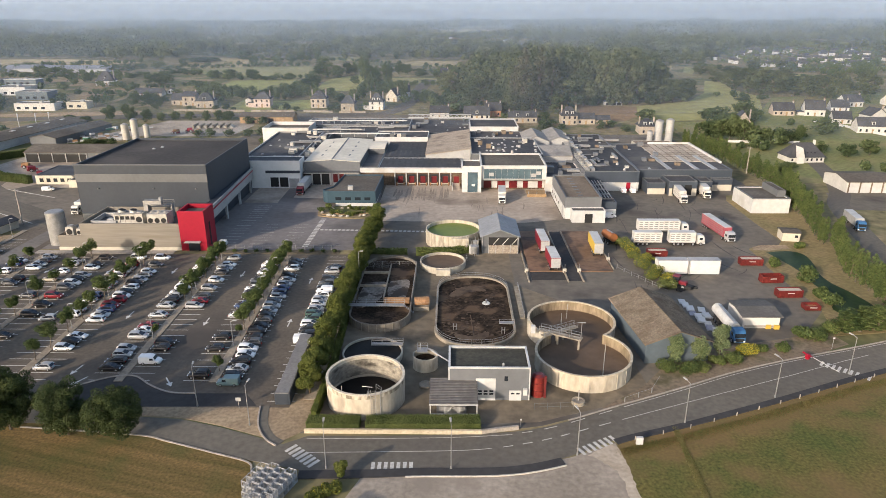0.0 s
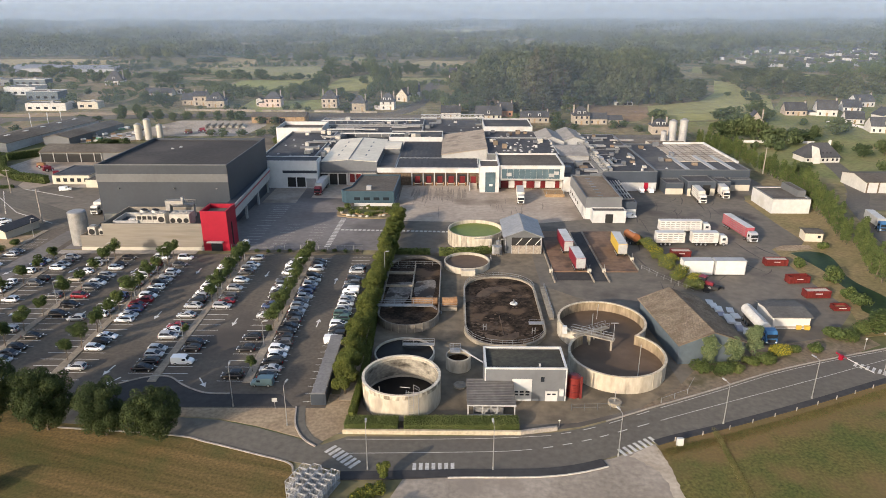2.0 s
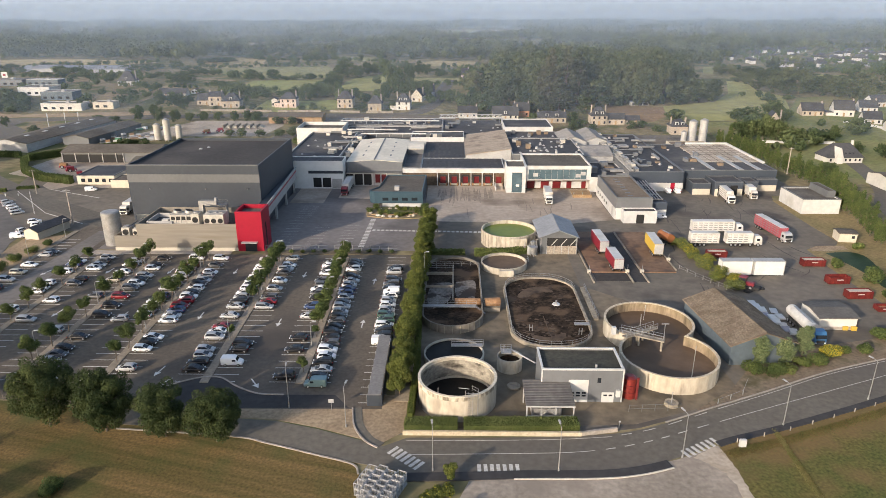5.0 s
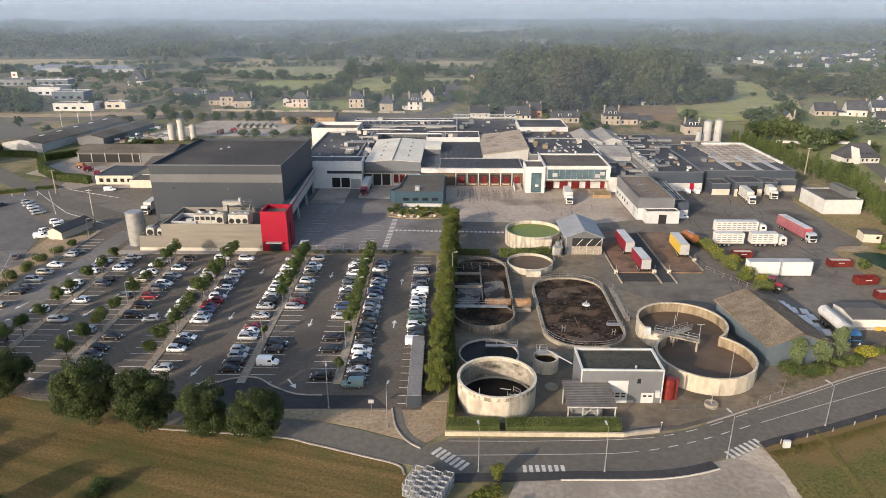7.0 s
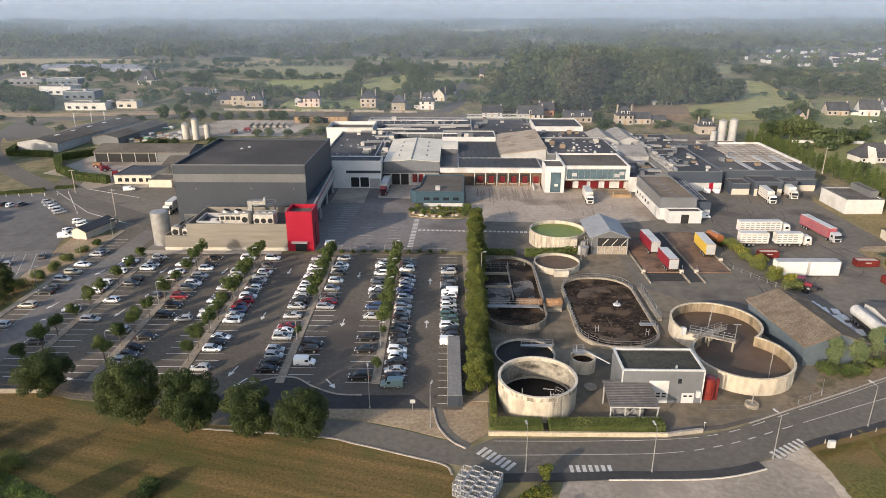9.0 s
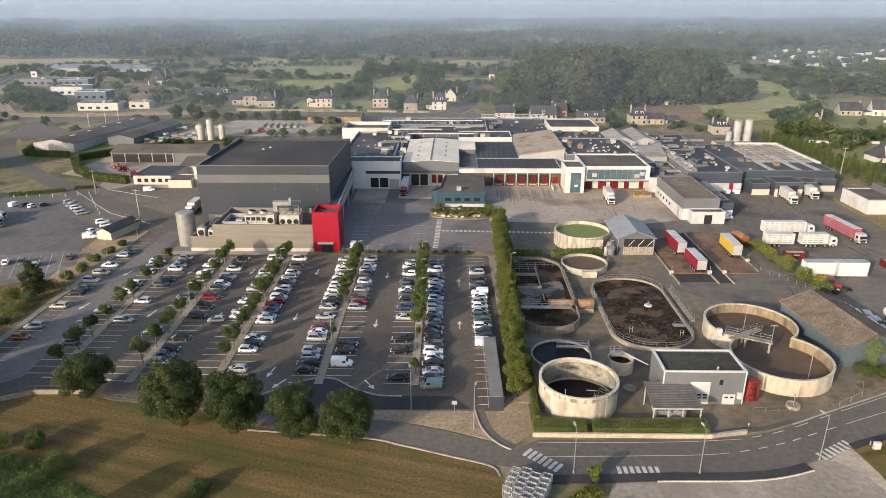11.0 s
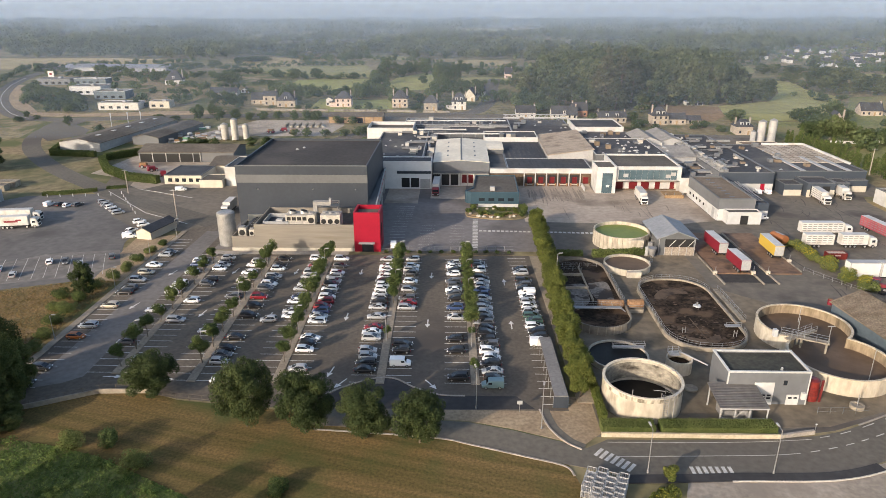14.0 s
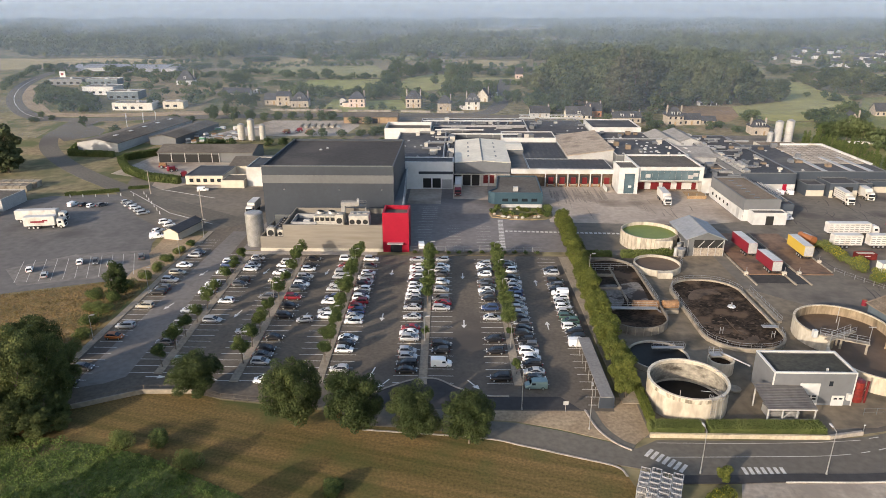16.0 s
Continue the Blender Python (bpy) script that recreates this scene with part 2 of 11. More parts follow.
BLACK_WATER = surf("black_water", (0.010, 0.0095, 0.009), (0.016, 0.0145, 0.013), 0.5, 0.3, 1.0, 0.1, spec=0.1)
GREEN_WATER = surf("green_algae_water", (0.12, 0.16, 0.025), (0.15, 0.18, 0.03), 0.5, 0.15, 1.0, 0.1, amount=0.1)
POND = surf("pond_water", (0.016, 0.032, 0.012), (0.028, 0.048, 0.016), 0.5, 0.2, 1.0, 0.1, spec=0.12)
RUST = surf("rusty_rotor_cover", (0.22, 0.12, 0.06), (0.32, 0.19, 0.10), 0.8, 0.5, 2.0, 0.2, amount=0.25)
TIMBER = surf("timber", (0.26, 0.17, 0.09), (0.33, 0.23, 0.13), 0.8, 0.5, 3.0, 0.2)
RAMP_BROWN = surf("stained_ramp_floor", (0.15, 0.09, 0.055), (0.2, 0.125, 0.08), 0.8, 0.12, 0.8, 0.2, amount=0.25, dark=(0.07, 0.05, 0.04), dark_scale=0.15)
BARK = surf("bark", (0.10, 0.08, 0.06), (0.15, 0.12, 0.09), 0.95, 0.8, 4.0, 0.5)
LEAF_OAK = leafy("oak_leaves", (0.039, 0.058, 0.019), (0.066, 0.085, 0.028), 0.28)
LEAF_LOT = leafy("lot_tree_leaves", (0.064, 0.092, 0.029), (0.108, 0.136, 0.041))
LEAF_ROW = leafy("yellow_green_leaves", (0.08, 0.1, 0.022), (0.132, 0.145, 0.034), 0.28)
LEAF_HEDGE = leafy("hedge_leaves", (0.098, 0.125, 0.036), (0.15, 0.17, 0.056), 0.18)
LEAF_POPLAR = leafy("poplar_leaves", (0.06, 0.09, 0.03), (0.102, 0.13, 0.042), 0.25)
LEAF_PALE = leafy("pale_willow_leaves", (0.125, 0.165, 0.075), (0.175, 0.215, 0.11))
LEAF_FAR = leafy("woodland_leaves", (0.034, 0.05, 0.023), (0.108, 0.118, 0.052), 0.16, 0.045)
LEAF_YELLOW = leafy("yellow_flowers", (0.42, 0.36, 0.03), (0.34, 0.31, 0.045), 0.2)
CAR_PAINT = {n: plain("paint_" + n, c, 0.34, mt * 0.4, 0.4, 0.2) for n, c, mt in (
    ("white", (0.78, 0.78, 0.77), 0), ("silver", (0.40, 0.405, 0.41), 0.5), ("grey", (0.10, 0.102, 0.106), 0.4), ("black", (0.012, 0.012, 0.014), 0),
    ("blue", (0.03, 0.055, 0.13), 0.2), ("red", (0.2, 0.01, 0.018), 0), ("green", (0.05, 0.10, 0.08), 0.2), ("teal", (0.16, 0.24, 0.25), 0.3), ("orange", (0.33, 0.10, 0.02), 0.2), ("beige", (0.42, 0.38, 0.30), 0.3))}
LAMP_GLASS = plain("headlight_glass", (0.75, 0.76, 0.78), 0.15)
TAIL_GLASS = plain("tail_light_glass", (0.35, 0.01, 0.01), 0.25)
TRUCK_RED = plain("truck_red", (0.19, 0.014, 0.026), 0.5)
TRUCK_YELLOW = plain("truck_yellow", (0.5, 0.34, 0.05), 0.55)
TRUCK_BLUE = plain("truck_blue", (0.03, 0.11, 0.24), 0.4)
SKIP_RED = surf("red_skip_steel", (0.10, 0.013, 0.011), (0.135, 0.02, 0.016), 0.6, 0.5, 2.0, 0.1, amount=0.25)
STAINED_RIM = surf("rain_streaked_concrete", (0.42, 0.37, 0.29), (0.52, 0.47, 0.38), 0.9, 0.3, 2.0, 0.3, amount=0.3, dark=(0.17, 0.145, 0.11), dark_scale=0.9, dark_at=(0.45, 0.58), stretch=(1, 1, 0.3))
STAINED = surf("waterline_stained_concrete", (0.20, 0.18, 0.145), (0.30, 0.27, 0.215), 0.9, 0.35, 1.4, 0.3, amount=0.3, dark=(0.045, 0.038, 0.03), dark_scale=0.38, stretch=(1, 1, 1.6))
EARTH = surf("bare_dry_earth", (0.27, 0.195, 0.115), (0.19, 0.155, 0.085), 0.95, 0.05, 0.4, 0.3, amount=0.4, dark=(0.1, 0.108, 0.042), dark_scale=0.045, dark_at=(0.46, 0.58))
SOLAR_BLACK = surf("dark_felt_strip", (0.035, 0.036, 0.04), (0.05, 0.05, 0.055), 0.7, 0.2, 1.0, 0.1)

LEAF_WEED = leafy("weed_leaves", (0.098, 0.15, 0.036), (0.17, 0.21, 0.058), 0.3)
LEAF_PARK = leafy("old_wood_leaves", (0.054, 0.072, 0.036), (0.118, 0.132, 0.064), 0.2, 0.08)
LEAF_CEDAR = leafy("cedar_needles", (0.05, 0.06, 0.034), (0.105, 0.105, 0.06), 0.3, 0.05)
LEAF_COUNTRY = leafy("country_tree_leaves", (0.05, 0.074, 0.034), (0.092, 0.117, 0.05), 0.16, 0.05)
FORECOURT = surf("pale_worn_tarmac", (0.25, 0.21, 0.165), (0.335, 0.282, 0.226), 0.9, 0.1, 1.2, 0.3, amount=0.25, dark=(0.24, 0.2, 0.16), dark_scale=0.12)
# brown grime, darkened further for the shade of the dock recess
DOCK_WALL = surf("grimy_shaded_dock_wall", (0.085, 0.06, 0.04), (0.13, 0.095, 0.065), 0.9, 0.3, 1.5, 0.2, amount=0.3)
OIL = surf("oil_stained_concrete", (0.19, 0.155, 0.12), (0.27, 0.225, 0.18), 0.8, 0.5, 2.0, 0.1, amount=0.3)
PALE_PINK = surf("faded_red_panels", (0.27, 0.055, 0.075), (0.33, 0.085, 0.1), 0.6, 0.3, 2.0, 0, amount=0.15)
SCUM = surf("brown_scum", (0.068, 0.045, 0.029), (0.11, 0.075, 0.048), 0.85, 0.2, 0.9, 0.3, amount=0.35, dark=(0.03, 0.021, 0.015), dark_scale=0.3)
GREY_SCUM = surf("grey_foam", (0.13, 0.115, 0.1), (0.2, 0.175, 0.15), 0.85, 0.5, 1.8, 0.3, amount=0.45, dark=(0.045, 0.034, 0.026), dark_scale=0.3, dark_at=(0.48, 0.56))
SHEET_PALE = surf("pale_blue_sheet_roof", (0.19, 0.2, 0.215), (0.25, 0.258, 0.27), 0.6, 0.2, 1.2, 0.1, amount=0.15)
LEAF_CORNER = leafy("corner_tree_leaves", (0.066, 0.09, 0.03), (0.118, 0.135, 0.046), 0.3)
LEAF_CLIP = leafy("clipped_hedge_leaves", (0.062, 0.088, 0.028), (0.09, 0.112, 0.038), 0.14)
PLOUGHED = surf("brown_tilled_field", (0.25, 0.165, 0.098), (0.2, 0.14, 0.08), 0.95, 0.03, 0.4, 0.3, amount=0.25)
SAND = surf("pale_sand", (0.36, 0.295, 0.22), (0.46, 0.385, 0.3), 0.95, 0.3, 1.5, 0.3, amount=0.2)
# vent slots are raised bars; their shade is put into this grey
SLOT = plain("shaded_vent_slot", (0.16, 0.16, 0.16), 0.7)
CASING = surf("pale_machine_casing", (0.36, 0.34, 0.3), (0.44, 0.415, 0.37), 0.6, 0.4, 2.0, 0.1, amount=0.2)
ROAD_MARK = surf("tyre_blackened_tarmac", (0.06, 0.052, 0.045), (0.1, 0.087, 0.075), 0.9, 0.4, 1.5, 0.1, amount=0.25)


# ---- mesh helpers ----
def part(name, bm, material, parent=None, label="", smooth=False):
    """Links a bmesh as one mesh object, under a thing or a part."""
    me = bpy.data.meshes.new(name)
    bm.to_mesh(me)
    bm.free()
    me.materials.append(material)
    if smooth:
        me.polygons.foreach_set("use_smooth", [True] * len(me.polygons))
    ob = new(name, me)
    ob.parent = parent
    if label:
        tagged(ob, label)
    return ob


def thing(name, label, category, at=(0, 0, 0), turn=0.0, group="", kind=""):
    ob = new(name)
    ob.empty_display_size = 0.5
    ob.matrix_world = pose(*at, 0, 0, turn)
    return tagged(ob, label, category, group, kind)


def setting(name, bm, material, label="", smooth=False):
    return tagged(part(name, bm, material, smooth=smooth), label, kind="structure")


def box(bm, x0, x1, y0, y1, z0, z1):
    v = [bm.verts.new(p) for p in ((x0, y0, z0), (x1, y0, z0), (x1, y1, z0), (x0, y1, z0), (x0, y0, z1), (x1, y0, z1), (x1, y1, z1), (x0, y1, z1))]
    for f in ((0, 3, 2, 1), (4, 5, 6, 7), (0, 1, 5, 4), (1, 2, 6, 5), (2, 3, 7, 6), (3, 0, 4, 7)):
        bm.faces.new([v[i] for i in f])
    return bm


def boxes(*rows):
    bm = bmesh.new()
    for r in rows:
        box(bm, *r)
    return bm


def cyl(bm, x, y, z0, z1, r0, r1=None, n=16, top=True):
    r1 = r0 if r1 is None else r1
    a = [(math.cos(2 * math.pi * i / n), math.sin(2 * math.pi * i / n)) for i in range(n)]
    lo = [bm.verts.new((x + r0 * c, y + r0 * s, z0)) for c, s in a]
    hi = [bm.verts.new((x + r1 * c, y + r1 * s, z1)) for c, s in a]
    for i in range(n):
        bm.faces.new((lo[i], lo[(i + 1) % n], hi[(i + 1) % n], hi[i]))
    if top:
        bm.faces.new(hi)
        bm.faces.new(lo[::-1])
    return bm


def bar(bm, p, q, r, n=6):
    """A round bar from p to q."""
    p, q = Vector(p), Vector(q)
    m = (q - p).to_track_quat("Z", "Y").to_matrix()
    ring = [[bm.verts.new(e + m @ Vector((r * math.cos(2 * math.pi * i / n), r * math.sin(2 * math.pi * i / n), 0))) for i in range(n)] for e in (p, q)]
    for i in range(n):
        bm.faces.new((ring[0][i], ring[0][(i + 1) % n], ring[1][(i + 1) % n], ring[1][i]))
    bm.faces.new(ring[0][::-1])
    bm.faces.new(ring[1])
    return bm


def prism(bm, pts, z0, z1):
    """A slab with the outline pts (anticlockwise)."""
    if sum(pts[i - 1][0] * p[1] - p[0] * pts[i - 1][1] for i, p in enumerate(pts)) < 0:
        pts = pts[::-1]
    lo, hi = [bm.verts.new((*p, z0)) for p in pts], [bm.verts.new((*p, z1)) for p in pts]
    n = len(pts)
    for i in range(n):
        bm.faces.new((lo[i], lo[(i + 1) % n], hi[(i + 1) % n], hi[i]))
    bm.faces.new(hi)
    return bm


def ringwall(bm, outer, inner, z0, z1):
    """A closed wall between two outlines of equal count."""
    n = len(outer)
    vs = [[bm.verts.new((*p, z)) for p in o] for o, z in ((outer, z0), (outer, z1), (inner, z1), (inner, z0))]
    for a in range(3):
        for i in range(n):
            bm.faces.new((vs[a][i], vs[a][(i + 1) % n], vs[a + 1][(i + 1) % n], vs[a + 1][i]))
    return bm


def circle(x, y, r, n=48, a0=0.0, a1=360.0):
    full = abs(a1 - a0) >= 360
    return [(x + r * math.cos(radians(a0 + (a1 - a0) * i / (n if full else n - 1))), y + r * math.sin(radians(a0 + (a1 - a0) * i / (n if full else n - 1)))) for i in range(n)]


def rounded(x0, x1, y0, y1, r, n=10):
    return circle(x1 - r, y1 - r, r, n, 0, 90) + circle(x0 + r, y1 - r, r, n, 90, 180) + circle(x0 + r, y0 + r, r, n, 180, 270) + circle(x1 - r, y0 + r, r, n, 270, 360)


def smoothline(pts, n=6):
    """A Catmull-Rom curve through pts."""
    p = [Vector(q) for q in pts]
    p = [2 * p[0] - p[1]] + p + [2 * p[-1] - p[-2]]
    out = []
    for i in range(1, len(p) - 2):
        for k in range(n):
            t = k / n
            out.append(0.5 * ((2 * p[i]) + (p[i + 1] - p[i - 1]) * t + (2 * p[i - 1] - 5 * p[i] + 4 * p[i + 1] - p[i + 2]) * t * t + (3 * p[i] - p[i - 1] - 3 * p[i + 1] + p[i + 2]) * t ** 3))
    return [tuple(q) for q in out + [p[-2]]]


def strip(bm, line, w, z0, z1, shift=0.0):
    """A band of width w along a line, shifted to its left."""
    L, R = [], []
    for i, q in enumerate(line):
        d = Vector(line[min(i + 1, len(line) - 1)]) - Vector(line[max(i - 1, 0)])
        nrm = Vector((-d.y, d.x)).normalized()
        L.append(Vector(q) + nrm * (shift + w / 2))
        R.append(Vector(q) + nrm * (shift - w / 2))
    for i in range(len(line) - 1):
        prism(bm, [tuple(R[i]), tuple(R[i + 1]), tuple(L[i + 1]), tuple(L[i])], z0, z1)
    return bm


def mesh_object(name, verts, faces, material, parent=None):
    me = bpy.data.meshes.new(name)
    me.from_pydata(verts, [], faces)
    me.materials.append(material)
    ob = new(name, me)
    ob.parent = parent
    return ob


def quads(name, v, material, parent=None):
    """A mesh of loose quads from an array of n x 4 x 3 places."""
    n = len(v)
    me = bpy.data.meshes.new(name)
    me.vertices.add(n * 4)
    me.vertices.foreach_set("co", np.ascontiguousarray(v, dtype=np.float32).ravel())
    me.loops.add(n * 4)
    me.loops.foreach_set("vertex_index", np.arange(n * 4, dtype=np.int32))
    me.polygons.add(n)
    me.polygons.foreach_set("loop_start", np.arange(0, n * 4, 4, dtype=np.int32))
    me.polygons.foreach_set("loop_total", np.full(n, 4, dtype=np.int32))
    me.update(calc_edges=True)
    me.materials.append(material)
    ob = new(name, me)
    ob.parent = parent
    return ob


def leaves(rng, centres, radii, count, size, squash=0.85, ruffle=0.55):
    """count leaf clumps on the skins of the given lobes: n x 4 x 3."""
    w = radii ** 2 / (radii ** 2).sum()
    pick = rng.choice(len(centres), count, p=w)
    d = rng.normal(size=(count, 3))
    d /= np.linalg.norm(d, axis=1)[:, None]
    rad = radii[pick] * (0.72 + 0.36 * rng.random(count))
    c = centres[pick] + d * rad[:, None] * np.array((1, 1, squash))
    nrm = d + rng.normal(size=(count, 3)) * ruffle
    nrm /= np.linalg.norm(nrm, axis=1)[:, None]
    u = np.cross(nrm, rng.normal(size=(count, 3)))
    u /= np.linalg.norm(u, axis=1)[:, None]
    t = np.cross(nrm, u)
    s = size * (0.6 + 0.8 * rng.random(count))[:, None]
    return np.stack((c - u * s, c - t * s * 0.75, c + u * s, c + t * s * 0.75), axis=1)


def lobes(rng, n, r, z0, z1, lobe):
    """Lobe centres filling an egg of radius r from z0 to z1."""
    zc, hz = (z0 + z1) / 2, (z1 - z0) / 2
    d = rng.normal(size=(n, 3))
    d /= np.linalg.norm(d, axis=1)[:, None]
    k = rng.random(n) ** 0.4
    rr = lobe * (0.75 + 0.5 * rng.random(n))
    c = d * k[:, None] * np.array((max(r - lobe * 0.7, 0.1), max(r - lobe * 0.7, 0.1), max(hz - lobe * 0.6, 0.1)))
    c[:, 2] += zc
    return c, rr


def trunk(rng, height, r, limbs, crown_r):
    bm = bmesh.new()
    bend = [Vector((rng.normal() * 0.03 * height, rng.normal() * 0.03 * height, height * k)) for k in (0.0, 0.35, 0.7)]
    bend[0].x = bend[0].y = 0
    for i in range(2):
        a, b = bend[i], bend[i + 1]
        ra, rb = r * (1 - 0.3 * i), r * (0.7 - 0.3 * i)
        m = (b - a).to_track_quat("Z", "Y").to_matrix()
        ring = [[bm.verts.new(e + m @ Vector((q * math.cos(k * math.pi / 4), q * math.sin(k * math.pi / 4), 0))) for k in range(8)] for e, q in ((a, ra), (b, rb))]
        for k in range(8):
            bm.faces.new((ring[0][k], ring[0][(k + 1) % 8], ring[1][(k + 1) % 8], ring[1][k]))
    for i in range(limbs):
        a = bend[1].lerp(bend[2], i / max(limbs, 1))
        ang = 2.4 * i + rng.random()
        q = a + Vector((math.cos(ang) * crown_r * 0.6, math.sin(ang) * crown_r * 0.6, height * (0.12 + 0.15 * rng.random())))
        bar(bm, a, q, r * 0.28, 5)
    return bm


def tree(name, label, at, height, crown_r, clear, leaf, count, size, seed, lobe=None, nlobes=16, turn=0.0, group="", category="tree"):
    """A tapered trunk with limbs and a crown of many leaf clumps."""
    rng = np.random.default_rng(seed)
    t = thing(name, label, category, at, turn, group)
    part("trunk", trunk(rng, height * 0.85, max(0.06, height * 0.02), 5, crown_r), BARK, t)
    c, rr = lobes(rng, nlobes, crown_r, clear, height, lobe or crown_r * 0.42)
    quads("crown", leaves(rng, c, rr, count, size), leaf, t)
    return t


def put(ob, x, y, z=0.0, turn=0.0, scale=1.0):
    """A copy of a thing, turned and scaled."""
    c = copy_thing(ob, pose(x, y, z, 0, 0, turn))
    c.scale = (scale, scale, scale) if isinstance(scale, (int, float)) else scale
    return c


# ---- ground, roads, yards ----
KNOT_Y = (-700, 300, 340, 380, 410, 450, 503, 600, 800, 2300)
KNOT_Z = (0, 0, 0.7, 2.6, 4.6, 6.4, 8.4, 9.2, 9.0, 3.0)


def terrain(x, y):
    """Level about the site, a gentle rise towards the town, falling away beyond the last woods."""
    fall = max(0.0, y - 2300.0)
    return float(np.interp(y, KNOT_Y, KNOT_Z)) - 0.000045 * fall * fall


def drape(bm):
    """Lays a flat sheet over the land."""
    for k in KNOT_Y[1:]:
        bmesh.ops.bisect_plane(bm, geom=bm.verts[:] + bm.edges[:] + bm.faces[:], plane_co=(0, k, 0), plane_no=(0, 1, 0))
    for v in bm.verts:
        v.co.z += terrain(v.co.x, v.co.y)
    return bm


xs = [-4200, -2600, -1800, -1200, -800, -500, -300, -150, 0, 150, 300, 500, 800, 1200, 1800, 2600, 4200]
ys = [*KNOT_Y[:1], -300, 0, 150, *KNOT_Y[1:], 2600, 2900, 3300, 3800, 4300]
gv = [(x, y, terrain(x, y)) for y in ys for x in xs]
gf = [(j * len(xs) + i, j * len(xs) + i + 1, (j + 1) * len(xs) + i + 1, (j + 1) * len(xs) + i) for j in range(len(ys) - 1) for i in range(len(xs) - 1)]
tagged(mesh_object("ground", gv, gf, MEADOW), "wide flat meadow land of grass and dry fields", kind="structure")


def patch(name, pts, material, z, label="", depth=0.3):
    bm = prism(bmesh.new(), pts, z - depth, z)
    return setting(name, drape(bm) if max(q[1] for q in pts) > 300 else bm, material, label)


# lawns and rough ground near the road
patch("lawn", [(-122, 95.5), (-113, 100.6), (-104, 101), (-98, 98.6), (-76, 95.4), (-70, 94.5), (-52, 89), (-46, 87.3), (-38, 84.6), (-31.5, 82.5), (-30, 76), (-28, 60), (-150, 60), (-150, 95)], LAWN, 0.03, "dry mown lawn with green patches")
patch("verge", [(24.5, 82), (24.5, 88), (26, 89), (36.7, 92.6), (54.7, 99.8), (71.5, 107), (130, 132), (150, 60), (25, 60)], LAWN_GREEN, 0.03, "rough green and dry verge beside the road")
def banded(m, dry, origin, normal, wide):
    """Lets a grass turn to dry stalks in a ragged band along a line."""
    N, L = m.node_tree.nodes, m.node_tree.links
    sock = N["Principled BSDF"].inputs["Base Color"]
    grass = sock.links[0].from_socket
    geo, off, dot = N.new("ShaderNodeNewGeometry"), N.new("ShaderNodeVectorMath"), N.new("ShaderNodeVectorMath")
    off.operation, dot.operation = "SUBTRACT", "DOT_PRODUCT"
    off.inputs[1].default_value, dot.inputs[1].default_value = origin, normal
    L.new(geo.outputs["Position"], off.inputs[0])
    L.new(off.outputs[0], dot.inputs[0])
    rag, add, edge = N.new("ShaderNodeTexNoise"), N.new("ShaderNodeMath"), N.new("ShaderNodeMapRange")
    rag.inputs["Scale"].default_value, rag.inputs["Detail"].default_value = 0.22, 6.0
    L.new(geo.outputs["Position"], rag.inputs["Vector"])
    add.operation = "MULTIPLY_ADD"
    add.inputs[1].default_value = 14.0
    L.new(rag.outputs["Fac"], add.inputs[0])
    L.new(dot.outputs["Value"], add.inputs[2])
    edge.interpolation_type = "SMOOTHSTEP"
    for k, v in (("From Min", 7.0 + wide - 2.5), ("From Max", 7.0 + wide + 2.5), ("To Min", 0.6), ("To Max", 0.0)):
        edge.inputs[k].default_value = v
    L.new(add.outputs[0], edge.inputs["Value"])
    mx = N.new("ShaderNodeMix")
    mx.data_type = "RGBA"
    mx.inputs["B"].default_value = (*dry, 1)
    L.new(edge.outputs[0], mx.inputs["Factor"])
    L.new(grass, mx.inputs["A"])
    L.new(mx.outputs["Result"], sock)


banded(LAWN_GREEN, (0.185, 0.11, 0.048), (36.7, 92.6, 0), (0.382, -0.924, 0), 6.5)
patch("forecourt", [(-14, 80.8), (7, 81.2), (16.8, 84.0), (24.3, 87.6), (24.8, 82), (25, 75.7), (25.4, 60), (-22, 60)], FORECOURT, 0.045, "pale worn tarmac forecourt")
jv0 = random.Random(4)
patch("sand_patch", [(x + jv0.uniform(-0.18, 0.18), y + jv0.uniform(-0.18, 0.18)) for x, y in smoothline([(19.5, 84.6), (23.9, 87.0), (24.9, 82), (25.1, 75), (25.3, 67), (24.0, 67), (23.6, 75), (23.0, 81), (19.5, 84.6)], 9)[:-1]], SAND, 0.055, "pale sandy wear on the forecourt")
patch("rough_ground", [(-200, 140), (-167, 141), (-137, 152.5), (-136, 186), (-132, 186), (-132, 100), (-150, 95), (-200, 95)], ROUGH_GRASS, 0.03, "bank of tall dry grass and brambles")
patch("tan_strip", [(-141, 151), (-144.5, 184), (-133.6, 186), (-133.3, 151)], STRAW, 0.055, "parched strip of tan grass by the hut")
patch("dry_strip", [(-54, 94), (-46.6, 93.4), (-39.3, 91.3), (-28.5, 87.2), (-25, 90.5), (-25, 101), (-29.3, 101), (-29.3, 96.6), (-58, 96.4)], STRAW, 0.06, "parched straw-coloured verge between lot and road")

